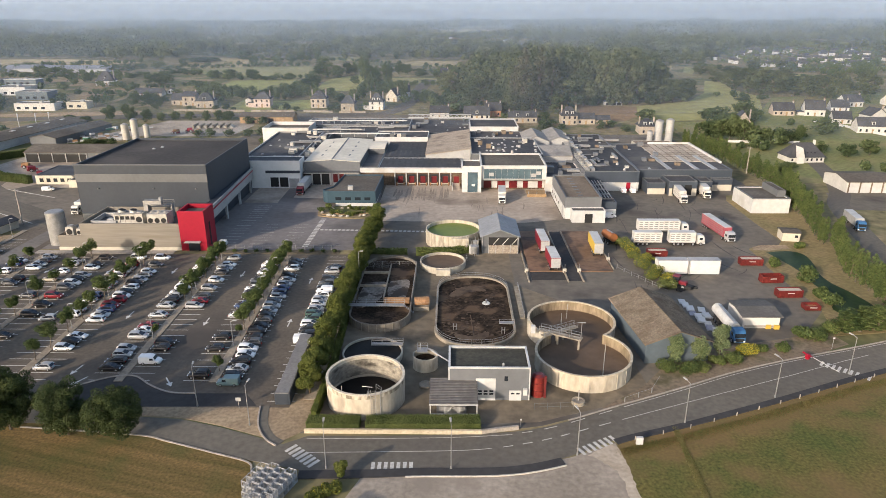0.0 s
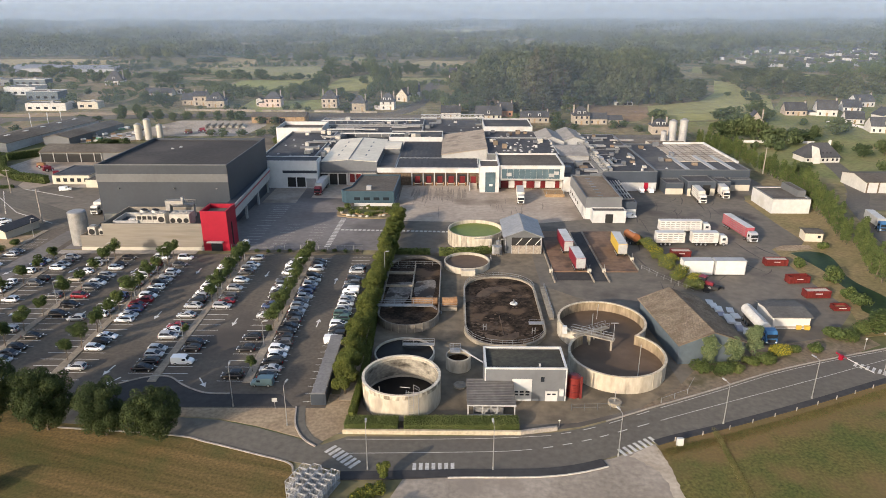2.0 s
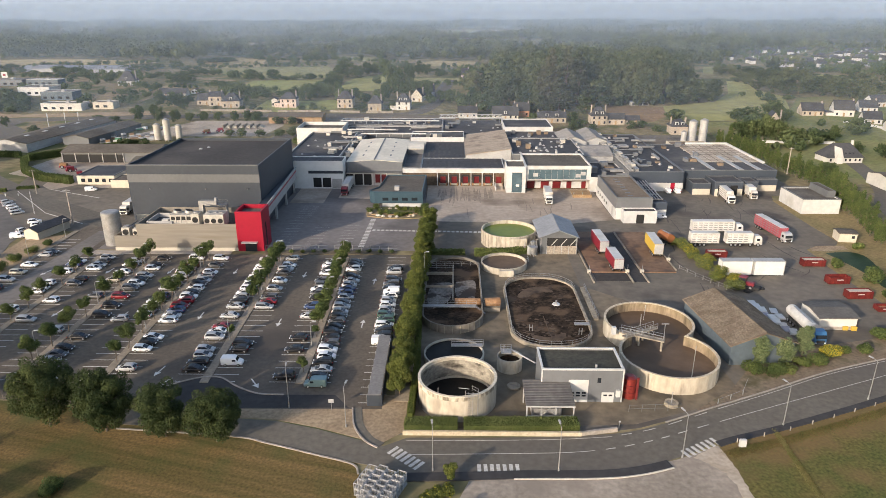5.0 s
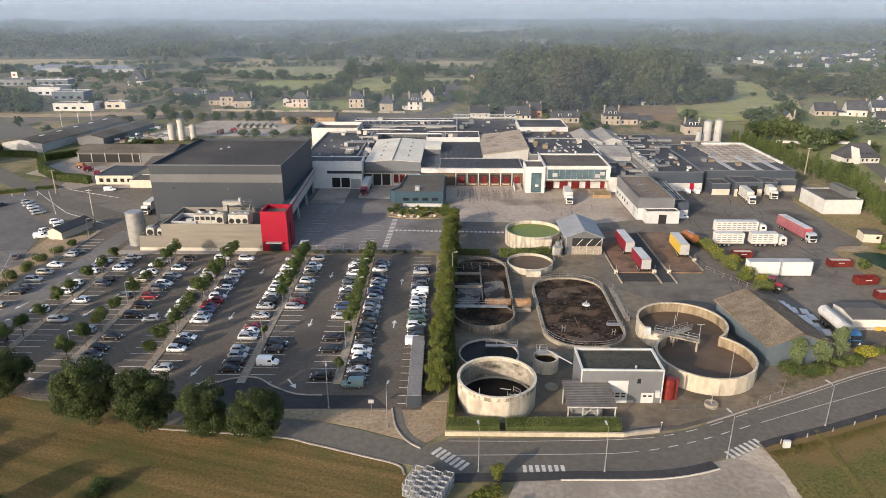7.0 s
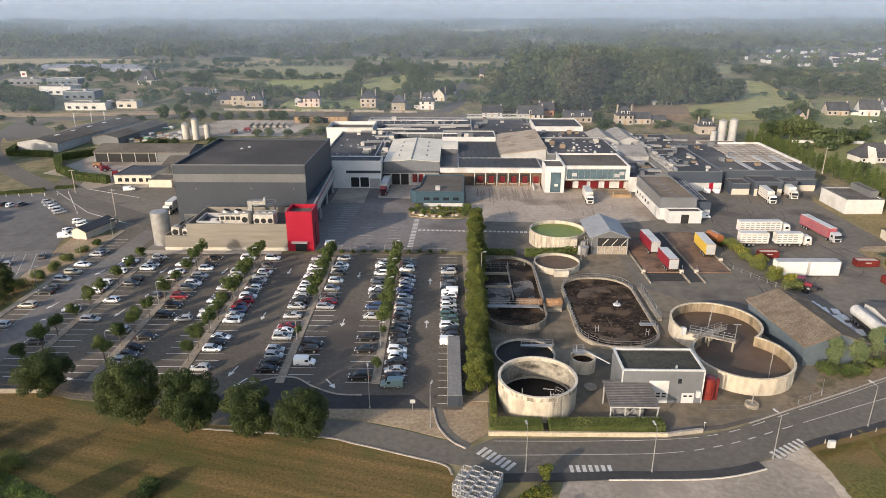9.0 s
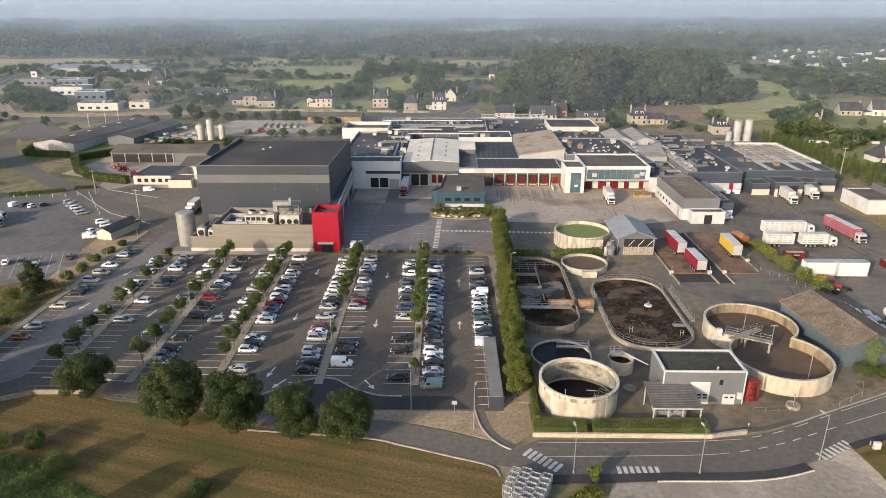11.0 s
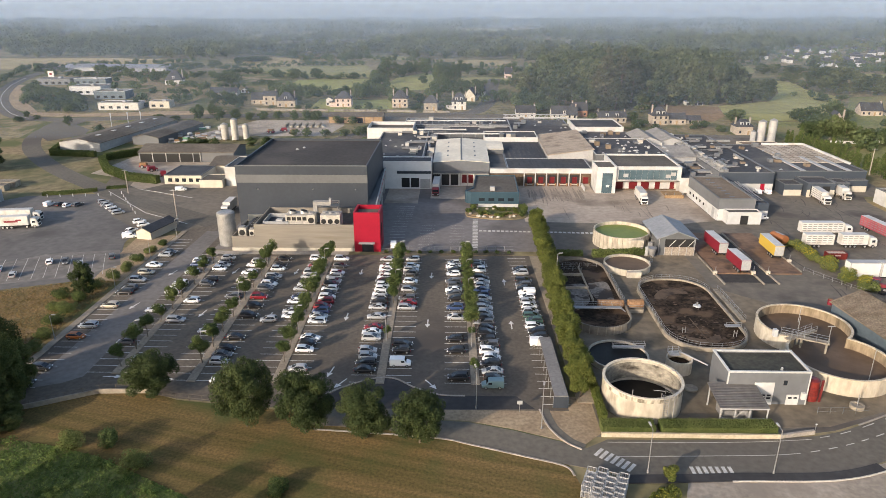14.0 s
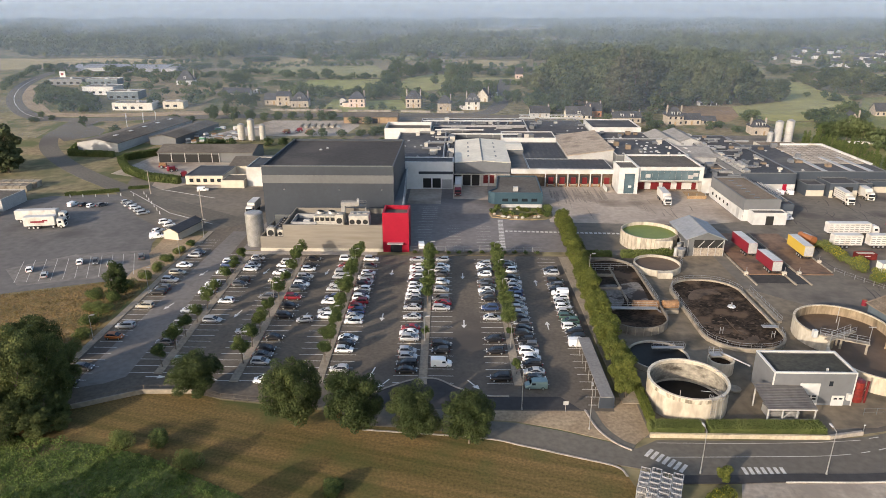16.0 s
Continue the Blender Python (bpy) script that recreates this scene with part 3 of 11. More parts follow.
# the works: one sheet of tarmac, concrete laid into it
patch("works_yard", [(-26, 89.5), (3, 89.8), (13.4, 92), (27.8, 98), (33, 101), (42, 113), (57, 118), (70, 122), (82.2, 136.5), (81.5, 152), (81.5, 164), (82.3, 176), (85.8, 178.7), (92, 179.3), (94.6, 183), (94.1, 200), (95, 226), (97, 232), (110, 234), (110, 345), (-110, 345), (-118, 300), (-119, 175), (-26, 174)], ASPHALT_YARD, 0.03, "patched grey tarmac of the works yard")
patch("roadside_dirt", [(24, 97.0), (28.3, 98.3), (40.3, 103.8), (61.4, 112.2), (72, 117), (79, 120.5), (78, 124), (72, 124), (57, 120), (42, 115), (33, 104)], surf("dusty_roadside", (0.17, 0.128, 0.085), (0.21, 0.165, 0.115), 0.95, 0.2, 1.5, 0.4, amount=0.35, dark=(0.1, 0.088, 0.045), dark_scale=0.2), 0.054, "dusty bare ground beside the road")
patch("plant_ground", [(-24, 91), (13, 93), (27, 98.5), (34, 103), (33, 132), (14, 150), (14, 172), (-24, 172)], surf("damp_plant_ground", (0.14, 0.113, 0.078), (0.2, 0.16, 0.112), 0.9, 0.08, 0.6, 0.3, amount=0.25, dark=(0.06, 0.053, 0.04), dark_scale=0.11), 0.045, "stained ground around the basins")
patch("dock_yard", [(-27, 201), (20, 199), (34, 203), (34, 240.6), (8, 246), (-27, 246)], YARD, 0.05, "pale oil-stained concrete in front of the docks")
patch("dock_apron", [(-74.5, 221), (-62.6, 221), (-62.8, 241), (-74.5, 241)], YARD, 0.05, "pale concrete apron")
patch("bay_apron", [(-58.5, 227.4), (-46, 226.6), (-45.5, 246), (-58.5, 246)], YARD, 0.05, "pale concrete before the dock bay")
patch("annexe_grass", [(81.9, 170), (82, 176.2), (85.8, 179), (92, 179.6), (94.3, 183), (93.8, 200), (94.6, 226), (98, 226), (98, 212), (119, 238), (117, 215), (112, 190), (106, 168), (102, 150), (97, 133), (92, 126), (78, 124), (80, 130), (81.9, 137), (81.2, 152), (81.2, 164)], surf("parched_grass", (0.25, 0.185, 0.09), (0.185, 0.15, 0.065), 0.95, 0.1, 1.0, 0.3, amount=0.3), 0.06, "parched yellow grass")

patch("inner_yard", [(-118, 174), (-26, 174), (-26, 200), (-28, 246), (-56, 246), (-118, 246)], surf("dark_yard_tarmac", (0.165, 0.148, 0.138), (0.2, 0.18, 0.168), 0.9, 0.04, 0.6, 0.2, amount=0.18, dark=(0.11, 0.099, 0.092), dark_scale=0.05), 0.04, "dark worn tarmac inside the gate")
bm = bmesh.new()
for i in range(9):
    for x0 in (-60, -51):
        box(bm, x0, x0 + 4.4, 176.5 + 2.5 * i - 0.04, 176.5 + 2.5 * i + 0.04, 0.04, 0.052)
    box(bm, -69, -64.5, 180 + 2.6 * i - 0.06, 180 + 2.6 * i + 0.06, 0.04, 0.052)
for i in range(7):
    box(bm, -68.5, -63.5, 204 + 2.2 * i - 0.06, 204 + 2.2 * i + 0.06, 0.04, 0.052)
setting("yard_bay_lines", bm, PAINT, "faded white bay lines in the yard")
# car park
def lot_x(x, y):
    return x - 0.02 * (y - 113)


patch("car_park", [(-131.5, 192), (-124, 197), (-118, 190), (-118, 170.5), (-26.6, 170.5), (-29.2, 96.3), (-58, 96), (-66, 95), (-75, 96), (-98, 99), (-108.6, 101.7), (-113.6, 101.2), (-122, 96), (-131.5, 98)], ASPHALT, 0.05, "dark worn tarmac car park")
patch("west_lane", [(-127.2, 101.5), (-121.5, 103.5), (-118.6, 106), (-119.6, 150), (-120.4, 190), (-125.6, 190), (-126.4, 150)], surf("pale_worn_lane", (0.15, 0.135, 0.122), (0.185, 0.168, 0.152), 0.9, 0.06, 0.8, 0.2, amount=0.2), 0.054, "paler worn lane along the bank")
patch("entry_road", [(-76, 96.5), (-58, 96.5), (-54, 93.7), (-46.6, 93), (-39.3, 90.9), (-28, 86.6), (-24.4, 88.8), (-21, 85), (-24, 80.6), (-32.2, 82.7), (-38.1, 84.7), (-46.2, 87.4), (-52.4, 89.1), (-62, 91), (-76, 92)], ROAD, 0.065, "grey tarmac entry road")
patch("lot_road_south", [(-72, 100), (-69.2, 103.2), (-64.4, 106.1), (-60.3, 106.4), (-56.4, 103.5), (-51.8, 101.1), (-47.1, 100.8), (-38, 100.9), (-35, 97), (-58, 96.6), (-72, 97)], NEW_ASPHALT, 0.07, "darker new tarmac at the car park entrance")
patch("yard_kerb_strip", [(-118, 170.5), (-79, 170.5), (-79, 173), (-118, 173)], KERB, 0.12, "pale paved strip before the concrete wall")
patch("planting_strip", [(-70, 170.7), (-33, 170.7), (-33, 173.5), (-70, 173.5)], surf("bark_mulch", (0.10, 0.08, 0.05), (0.16, 0.13, 0.09), 0.95, 0.3, 1.5, 0.4), 0.14, "planted strip with low shrubs")

# main road
ROAD_N = smoothline([(-24.5, 88.8), (-10.4, 89.0), (3.1, 89.7), (13.4, 91.5), (27.8, 98.0), (39.0, 103.1), (51.5, 109.1), (64.3, 114.0), (87.2, 121.6), (130, 137), (200, 160)])
ROAD_S = smoothline([(-24.0, 80.2), (-13.5, 80.6), (-6.8, 81.0), (7.0, 81.5), (16.7, 84.3), (25.8, 89.0), (36.7, 92.9), (54.7, 100.1), (71.5, 107.3), (90, 114.4), (131, 130), (201, 152)])
MIDLINE = smoothline([(-23.6, 84.6), (-10.1, 85.0), (3.0, 85.7), (12.9, 88.1), (22.7, 92.1), (37.5, 98.3), (61.5, 108.2), (69.7, 111.7), (84.7, 117.6), (130, 133.5), (200, 156)])
patch("road", ROAD_N + ROAD_S[::-1], ROAD, 0.075, "grey two-lane tarmac road with worn white lines")
setting("footway", strip(bmesh.new(), ROAD_S[:24], 1.8, 0.0, 0.16, -0.8), NEW_ASPHALT, "dark tarmac footway along the road")
setting("footway_east", strip(bmesh.new(), ROAD_S[29:], 1.3, 0.0, 0.15, -0.5), NEW_ASPHALT, "dark tarmac footway along the road")
setting("kerb", strip(bmesh.new(), ROAD_S[11:24], 0.2, 0.0, 0.2, -1.75), surf("white_kerb", (0.45, 0.42, 0.36), (0.52, 0.48, 0.42), 0.8, 0.5), "white painted kerb")
setting("kerb_north", strip(bmesh.new(), ROAD_N[20:52], 0.25, 0.0, 0.2, 0.15), KERB, "pale concrete kerb")
setting("entry_kerb", strip(bmesh.new(), smoothline([(-72, 90.5), (-52.4, 88.7), (-46.2, 87.0), (-38.1, 84.3), (-32.2, 82.2), (-31, 80)]), 0.28, 0.0, 0.16), KERB, "pale concrete kerb along the entry road")
setting("loop_kerb", strip(bmesh.new(), smoothline([(-72, 101), (-69.2, 103.2), (-64.4, 106.1), (-60.3, 106.4), (-56.4, 103.5), (-51.8, 101.1), (-47.1, 100.8)]), 0.3, 0.0, 0.2), KERB, "pale kerb curving round the car park entrance")
setting("footpath", strip(bmesh.new(), smoothline([(-33.5, 97), (-32.5, 92), (-30.5, 88.5), (-28.4, 86.8)]), 1.5, 0.0, 0.1), ROAD, "narrow tarmac path with stone edging")
setting("path_edging", strip(bmesh.new(), smoothline([(-33.5, 97), (-32.5, 92), (-30.5, 88.5), (-28.4, 86.8)]), 0.25, 0.0, 0.25, -0.85), KERB, "pale stone edging of the path")
setting("bed_wall", boxes((-25.2, 3.4, 89.5, 89.9, 0, 0.75)), surf("low_wall_stone", (0.40, 0.34, 0.24), (0.48, 0.41, 0.30), 0.9, 0.5, 3.0, 0.3), "low sandy stone wall before the hedge")
setting("bed_wall_east", strip(bmesh.new(), smoothline([(3.4, 89.8), (6, 90.4), (9.4, 91.1)]), 0.45, 0, 0.7), KERB, "low pale concrete wall end")

# painted lines
bm = bmesh.new()
strip(bm, MIDLINE[:14], 0.11, 0.07, 0.082)
strip(bm, MIDLINE[26:48], 0.11, 0.07, 0.082)
for i in range(14, 26, 2):
    strip(bm, MIDLINE[i:i + 2], 0.16, 0.07, 0.082)
strip(bm, ROAD_N[0:16], 0.1, 0.07, 0.082, -0.7)
strip(bm, ROAD_N[25:50], 0.1, 0.07, 0.082, -0.5)
for i in range(16, 25, 2):
    strip(bm, ROAD_N[i:i + 2], 0.14, 0.07, 0.082, -0.5)
setting("road_lines", bm, PAINT, "worn white road lines")


def zebra(name, a, b, w, n, length):
    """n bars of the given length across the line from a to b."""
    bm = bmesh.new()
    a, b = Vector(a), Vector(b)
    d = (b - a).normalized()
    s = Vector((-d.y, d.x))
    for i in range(n):
        c = a + (b - a) * (i / (n - 1))
        p = [c - d * w / 2 - s * length / 2, c + d * w / 2 - s * length / 2, c + d * w / 2 + s * length / 2, c - d * w / 2 + s * length / 2]
        prism(bm, [tuple(q) for q in p], 0.06, 0.088)
    return setting(name, bm, PAINT, "white zebra crossing bars")


zebra("crossing_1", (-26.4, 85.6), (-22.2, 82.0), 0.55, 7, 2.2)
zebra("crossing_2", (-13.2, 81.5), (-7.5, 81.6), 0.55, 7, 1.9)
zebra("crossing_3", (18.6, 85.4), (24.2, 88.6), 0.55, 7, 1.8)
zebra("crossing_4", (69.5, 112.6), (75.5, 107.4), 0.5, 9, 2.0)
zebra("crossing_5", (-41.6, 191.8), (-8.0, 190.2), 0.9, 26, 1.2)
zebra("crossing_6", (-43.0, 202.5), (-43.6, 177.0), 0.7, 20, 1.6)

# bay lines, kerbed islands, arrows of the car park
ROWS = (-113.2, -98.0, -82.2, -62.9, -45.3)
bm, isl = bmesh.new(), []
def bay_lines(x, y0, n, side):
    for i in range(n + 1):
        y = y0 + 2.5 * i
        xx = lot_x(x, y)
        a, b = sorted((xx + side * 0.9, xx + side * 5.7))
        box(bm, a, b, y - 0.06, y + 0.06, 0.05, 0.062)
for x in ROWS:
    bay_lines(x, 105.0 if x > -100 else 107.5, 25, 1)
    bay_lines(x, 105.0 if x > -100 else 107.5, 25, -1)
bay_lines(-131.4, 102.0, 32, 1)
bay_lines(-28.2, 98.5, 28, -1)
setting("bay_lines", bm, BAY_PAINT, "white painted parking bay lines")
ISLAND = surf("island_gravel", (0.24, 0.20, 0.15), (0.30, 0.25, 0.19), 0.95, 0.3, 2.0, 0.3)
for i, x in enumerate(ROWS):
    y0 = 104.5 if x > -100 else 107
    setting("island_%d" % (i + 1), prism(bmesh.new(), [(lot_x(x, y0) - 0.8, y0), (lot_x(x, y0) + 0.8, y0), (lot_x(x, 168.5) + 0.8, 168.5), (lot_x(x, 168.5) - 0.8, 168.5)], 0, 0.17), ISLAND, "narrow kerbed planting island of sandy gravel")
setting("island_west", prism(bmesh.new(), [(-132.6, 98), (-131.0, 98), (-131.6, 190), (-133.2, 190)], 0, 0.17), ISLAND, "sandy kerb strip along the bank")
setting("island_east", prism(bmesh.new(), [(-27.4, 99), (-24.4, 99), (-25.4, 170), (-28.8, 170)], 0, 0.17), ISLAND, "sandy strip below the tree row")


def arrow(x, y, turn, k=1.0):
    bm = bmesh.new()
    prism(bm, [(-0.13 * k, -1.9 * k), (0.13 * k, -1.9 * k), (0.13 * k, 0.4 * k), (-0.13 * k, 0.4 * k)], 0, 0.012)
    prism(bm, [(-0.6 * k, 0.4 * k), (0.6 * k, 0.4 * k), (0, 1.9 * k)], 0, 0.012)
    ob = part("lane_arrow", bm, BAY_PAINT)
    ob.matrix_world = pose(x, y, 0.052, 0, 0, turn)
    return tagged(ob, "white painted lane arrow on tarmac", "arrow", "lane arrows", "structure")


for x, y, turn in ((-73.2, 132.0, 180), (-72.5, 108.5, 170), (-55.0, 129.0, 180), (-53.3, 104.5, 215), (-36.8, 128.7, 0), (-55.2, 156.0, 180), (-73.6, 158, 180), (-36.9, 152, 0), (-123.3, 136.6, 165), (-106, 133, 170), (-90.5, 132, 175), (-122.5, 156.5, 165), (-106.5, 158, 170), (-90.5, 158, 175), (-103, 105.3, 270), (-70, 104.5, 150), (-113, 106, 270)):
    arrow(x, y, turn)


# ---- buildings ----
def block(label, x0, x1, y0, y1, h, wall, roof, parapet=0.5, rim=0.3, cap=None, name="factory_building", category="factory building", base=0.0):
    """A flat-roofed block: walls with a parapet, a roof sheet and a capping strip."""
    t = thing(name, label, category, ((x0 + x1) / 2, y0, base))
    a, b, d = -(x1 - x0) / 2, (x1 - x0) / 2, y1 - y0
    z = h - base
    o, i = [(a, 0), (b, 0), (b, d), (a, d)], [(a + rim, rim), (b - rim, rim), (b - rim, d - rim), (a + rim, d - rim)]
    bm = bmesh.new()
    ringwall(bm, o, i, 0, z)
    part("wall", bm, wall, t)
    part("roof", prism(bmesh.new(), i, z - parapet - 0.25, z - parapet), roof, t)
    if cap:
        e = 0.06
        bm = bmesh.new()
        ringwall(bm, [(a - e, -e), (b + e, -e), (b + e, d + e), (a - e, d + e)], [(a + rim + e, rim + e), (b - rim - e, rim + e), (b - rim - e, d - rim - e), (a + rim + e, d - rim - e)], z - 0.12, z + 0.14)
        part("coping", bm, cap, t)
    return t


def gable(label, x0, x1, y0, y1, eave, ridge, wall, roof, along="y", over=0.3, name="shed", category="shed", turn=0.0, at=None, group=""):
    """A pitched-roof building. along: the ridge's direction."""
    w, d = x1 - x0, y1 - y0
    t = thing(name, label, category, at or ((x0 + x1) / 2, (y0 + y1) / 2, 0), turn, group)
    if along == "x":
        w, d = d, w
    m = Matrix.Rotation(radians(90), 4, "Z") if along == "x" else Matrix.Identity(4)
    a, b = w / 2, d / 2
    bm = bmesh.new()
    prof = [(-a, 0), (a, 0), (a, eave), (0, ridge), (-a, eave)]
    f, k = [bm.verts.new((x, -b, z)) for x, z in prof], [bm.verts.new((x, b, z)) for x, z in prof]
    bm.faces.new(f)
    bm.faces.new(k[::-1])
    for i in (1, 4):
        j = (i + 1) % 5
        bm.faces.new((f[j], f[i], k[i], k[j]))
    bm.transform(m)
    part("wall", bm, wall, t)
    s = (ridge - eave) / a
    for side in (-1, 1):
        bm = bmesh.new()
        q = [(0, ridge + 0.02), (side * (a + over), eave - s * over + 0.02), (side * (a + over), eave - s * over + 0.2), (0, ridge + 0.2)]
        f, k = [bm.verts.new((x, -b - over, z)) for x, z in q], [bm.verts.new((x, b + over, z)) for x, z in q]
        bm.faces.new(f)
        bm.faces.new(k[::-1])
        for i in range(4):
            bm.faces.new((f[(i + 1) % 4], f[i], k[i], k[(i + 1) % 4]))
        bmesh.ops.recalc_face_normals(bm, faces=bm.faces)
        bm.transform(m)
        part("roof_slope", bm, roof, t)
    return t


def fit_part(t, name, material, *rows, label=""):
    """Boxes in world places, put under a thing that is not turned."""
    o = t.matrix_world.translation
    bm = bmesh.new()
    for x0, x1, y0, y1, z0, z1 in rows:
        box(bm, x0 - o.x, x1 - o.x, y0 - o.y, y1 - o.y, z0 - o.z, z1 - o.z)
    return part(name, bm, material, t, label)


def mono(label, x0, x1, y0, y1, low, high, wall, roof, name):
    """A building with a single roof slope that climbs along x."""
    t = thing(name, label, "factory building", ((x0 + x1) / 2, y0, 0))
    a, d = (x1 - x0) / 2, y1 - y0
    for nm, mat_, z0, z1, e, lo0, hi0 in (("wall", wall, 0, 0, 0.0, low, high), ("roof", roof, low + 0.02, high + 0.02, 0.35, low + 0.25, high + 0.25)):
        bm = bmesh.new()
        v = [bm.verts.new(p) for p in ((-a - e, -e, z0), (a + e, -e, z1), (a + e, d + e, z1), (-a - e, d + e, z0), (-a - e, -e, lo0), (a + e, -e, hi0), (a + e, d + e, hi0), (-a - e, d + e, lo0))]
        for f in ((0, 3, 2, 1), (4, 5, 6, 7), (0, 1, 5, 4), (1, 2, 6, 5), (2, 3, 7, 6), (3, 0, 4, 7)):
            bm.faces.new([v[i] for i in f])
        part(nm, bm, mat_, t)
    return t


# high-bay cold store
hall = block("tall dark grey windowless cold store with flat black roof", -116.6, -76.3, 195, 238, 19.4, SLATE_CLAD, ROOF_STORE, 0.8, 0.4, name="cold_store", category="warehouse")
fit_part(hall, "grey_band", MID, (-116.68, -76.22, 194.92, 195.0, 14.1, 16.6), label="lighter grey band of cladding")
fit_part(hall, "coping", MID, (-116.7, -76.2, 194.88, 195.3, 19.3, 19.6))
for x in (-110, -93, -80):
    fit_part(hall, "flood_light", GREY, (x - 0.18, x + 0.18, 194.4, 195, 12.0, 12.3))

# plant room in front of it, with the red tower
conc = block("long brown concrete plant room with machines on its roof", -105.6, -77.6, 173.5, 190, 7.8, TAUPE, ROOF_BROWN, 1.6, 0.4, name="plant_room", category="plant room")
fit_part(conc, "plinth", CREAM, (-112.3, -77.4, 173.3, 173.5, 0, 0.9), label="pale painted plinth")
low = block("lower brown concrete end of the plant room", -112.2, -105.6, 173.5, 190, 4.3, TAUPE, ROOF_BROWN, 0.8, 0.35, name="plant_room_annexe", category="plant room")
red = block("bright red clad tower above the entrance", -77.5, -70.2, 173.2, 181, 11.5, RED, ROOF_BROWN, 1.2, 0.5, name="red_tower", category="tower")
fit_part(red, "door", GLASS, (-75.4, -72.2, 173.1, 173.2, 0, 2.4), label="dark glazed entrance door")
fit_part(red, "canopy", LIGHT_GREY, (-76.2, -71.8, 172.0, 173.2, 2.6, 2.85), label="pale canopy")
fit_part(red, "door_slot", DARK, (-70.2, -70.12, 176.2, 177.0, 0.5, 7.5), label="tall dark slot window")

# covered gallery from the tower to the docks
gal = thing("covered_gallery", "long grey covered gallery on concrete legs with a red stripe", "gallery", (-76.2, 181, 0))
part("gallery_body", prism(bmesh.new(), [(0, 0), (3.4, 0), (0.7, 57), (0, 57)], 4.6, 8.2), LIGHT_GREY, gal)
part("gallery_roof", prism(bmesh.new(), [(0, 0), (3.2, 0), (0.5, 57), (0, 57)], 8.2, 8.4), SLATE_CLAD, gal)
part("parapet", prism(bmesh.new(), [(3.2, 0), (3.6, 0), (0.9, 57), (0.5, 57)], 8.2, 8.8), LIGHT_GREY, gal)
part("red_stripe", prism(bmesh.new(), [(3.4, 0), (3.47, 0), (0.77, 57), (0.7, 57)], 7.2, 7.7), RED, gal, "thin red stripe")
for y in (6, 22, 38, 53):
    xr = 3.3 - 2.7 * y / 57
    part("leg", boxes((xr - 0.6, xr, y - 0.5, y + 0.5, 0, 4.6)), LIGHT_GREY, gal)

# dock wing with its row of doors
dock = block("white dock wing with a row of red loading doors", -29.8, 1.9, 245.6, 262.6, 6.8, WHITE, ROOF_BLACK, 0.08, 0.3)
block("flat black-roofed link beside the cream hall", -36.6, -29.9, 245.6, 271.3, 6.9, MID, ROOF_BLACK, 0.25, 0.25, MID)
fit_part(dock, "fascia", WHITE, (-36.6, 1.9, 244.6, 245.6, 5.1, 6.75), label="white fascia above the docks")
# the recess's shade is put into this wall's dark brown
fit_part(dock, "back_wall", DOCK_WALL, (-36.6, 1.9, 245.5, 245.6, 0.0, 5.1))
for i in range(6):
    x = -21.4 + 4.25 * i
    fit_part(dock, "dock_door", DOOR_RED, (x - 1.0, x + 1.0, 245.35, 245.5, 1.0, 3.5), label="dark red loading door")
    if i < 5:
        for q0, q1, z0, z1 in ((x - 1.5, x - 1.0, 0.6, 4.2), (x + 1.0, x + 1.5, 0.6, 4.2), (x - 1.5, x + 1.5, 3.7, 4.3)):
            fit_part(dock, "dock_shelter", BLACK, (q0, q1, 244.9 if z0 < 1 else 244.95, 245.5, z0, z1), label="black rubber dock shelter")
    fit_part(dock, "leveller_lip", CREAM, (x - 1.1, x + 1.1, 244.3, 244.9, 0.7, 0.95), label="pale dock leveller lip")
    for q in (-1.35, 1.35):
        fit_part(dock, "bumper", RUST, (x + q - 0.22, x + q + 0.22, 244.4, 244.9, 0.1, 1.3), label="rusty dock bumper")
    fit_part(dock, "pier", WHITE, (x - 2.25, x - 1.95, 244.7, 245.5, 0, 5.1), label="white pier between docks")
tower = block("white stair tower with a tall grey glass panel", 1.9, 8.9, 235.2, 246, 9.8, WHITE, ROOF_BROWN, 0.4, 0.3, name="stair_tower", category="tower")
fit_part(tower, "glass_panel", BLUE_GLASS, (3.9, 7.6, 235.1, 235.2, 0.2, 7.6), label="tall grey glass panel")
fit_part(tower, "notice", WHITE, (5.4, 6.6, 235.04, 235.1, 2.4, 3.2))
glass = block("office wing with a long blue glass front above red doors", 8.9, 32.7, 236.3, 258, 9.7, WHITE, ROOF_BROWN, 0.5, 0.35, WHITE, name="office_wing", category="office building", base=4.5)
fit_part(glass, "soffit", WHITE, (9.2, 32.4, 236.6, 257.7, 4.5, 4.7))
base_ = block("white ground floor with red loading doors under the office", 8.9, 32.7, 240.4, 258, 4.48, WHITE, ROOF_BROWN, 0.1, 0.3, name="loading_floor", category="office building")
for i in range(10):
    x = 9.9 + 2.12 * i
    fit_part(glass, "pane", BLUE_GLASS, (x + 0.03, x + 2.09, 236.2, 236.3, 5.0, 8.55))
fit_part(base_, "plinth", DOCK_WALL, (8.95, 32.6, 240.3, 240.4, 0, 0.5), label="grimy loading plinth")
for x, z in ((12.6, 5.9), (28.0, 5.6), (29.8, 6.4)):
    fit_part(glass, "window_sticker", LIGHT_GREY, (x - 0.9, x + 0.9, 236.17, 236.2, z, z + 1.3), label="pale poster in the window")
fit_part(glass, "window_frame", LIGHT_GREY, (9.6, 31.4, 236.1, 236.3, 4.7, 5.0), (9.6, 31.4, 236.1, 236.3, 8.55, 8.75))
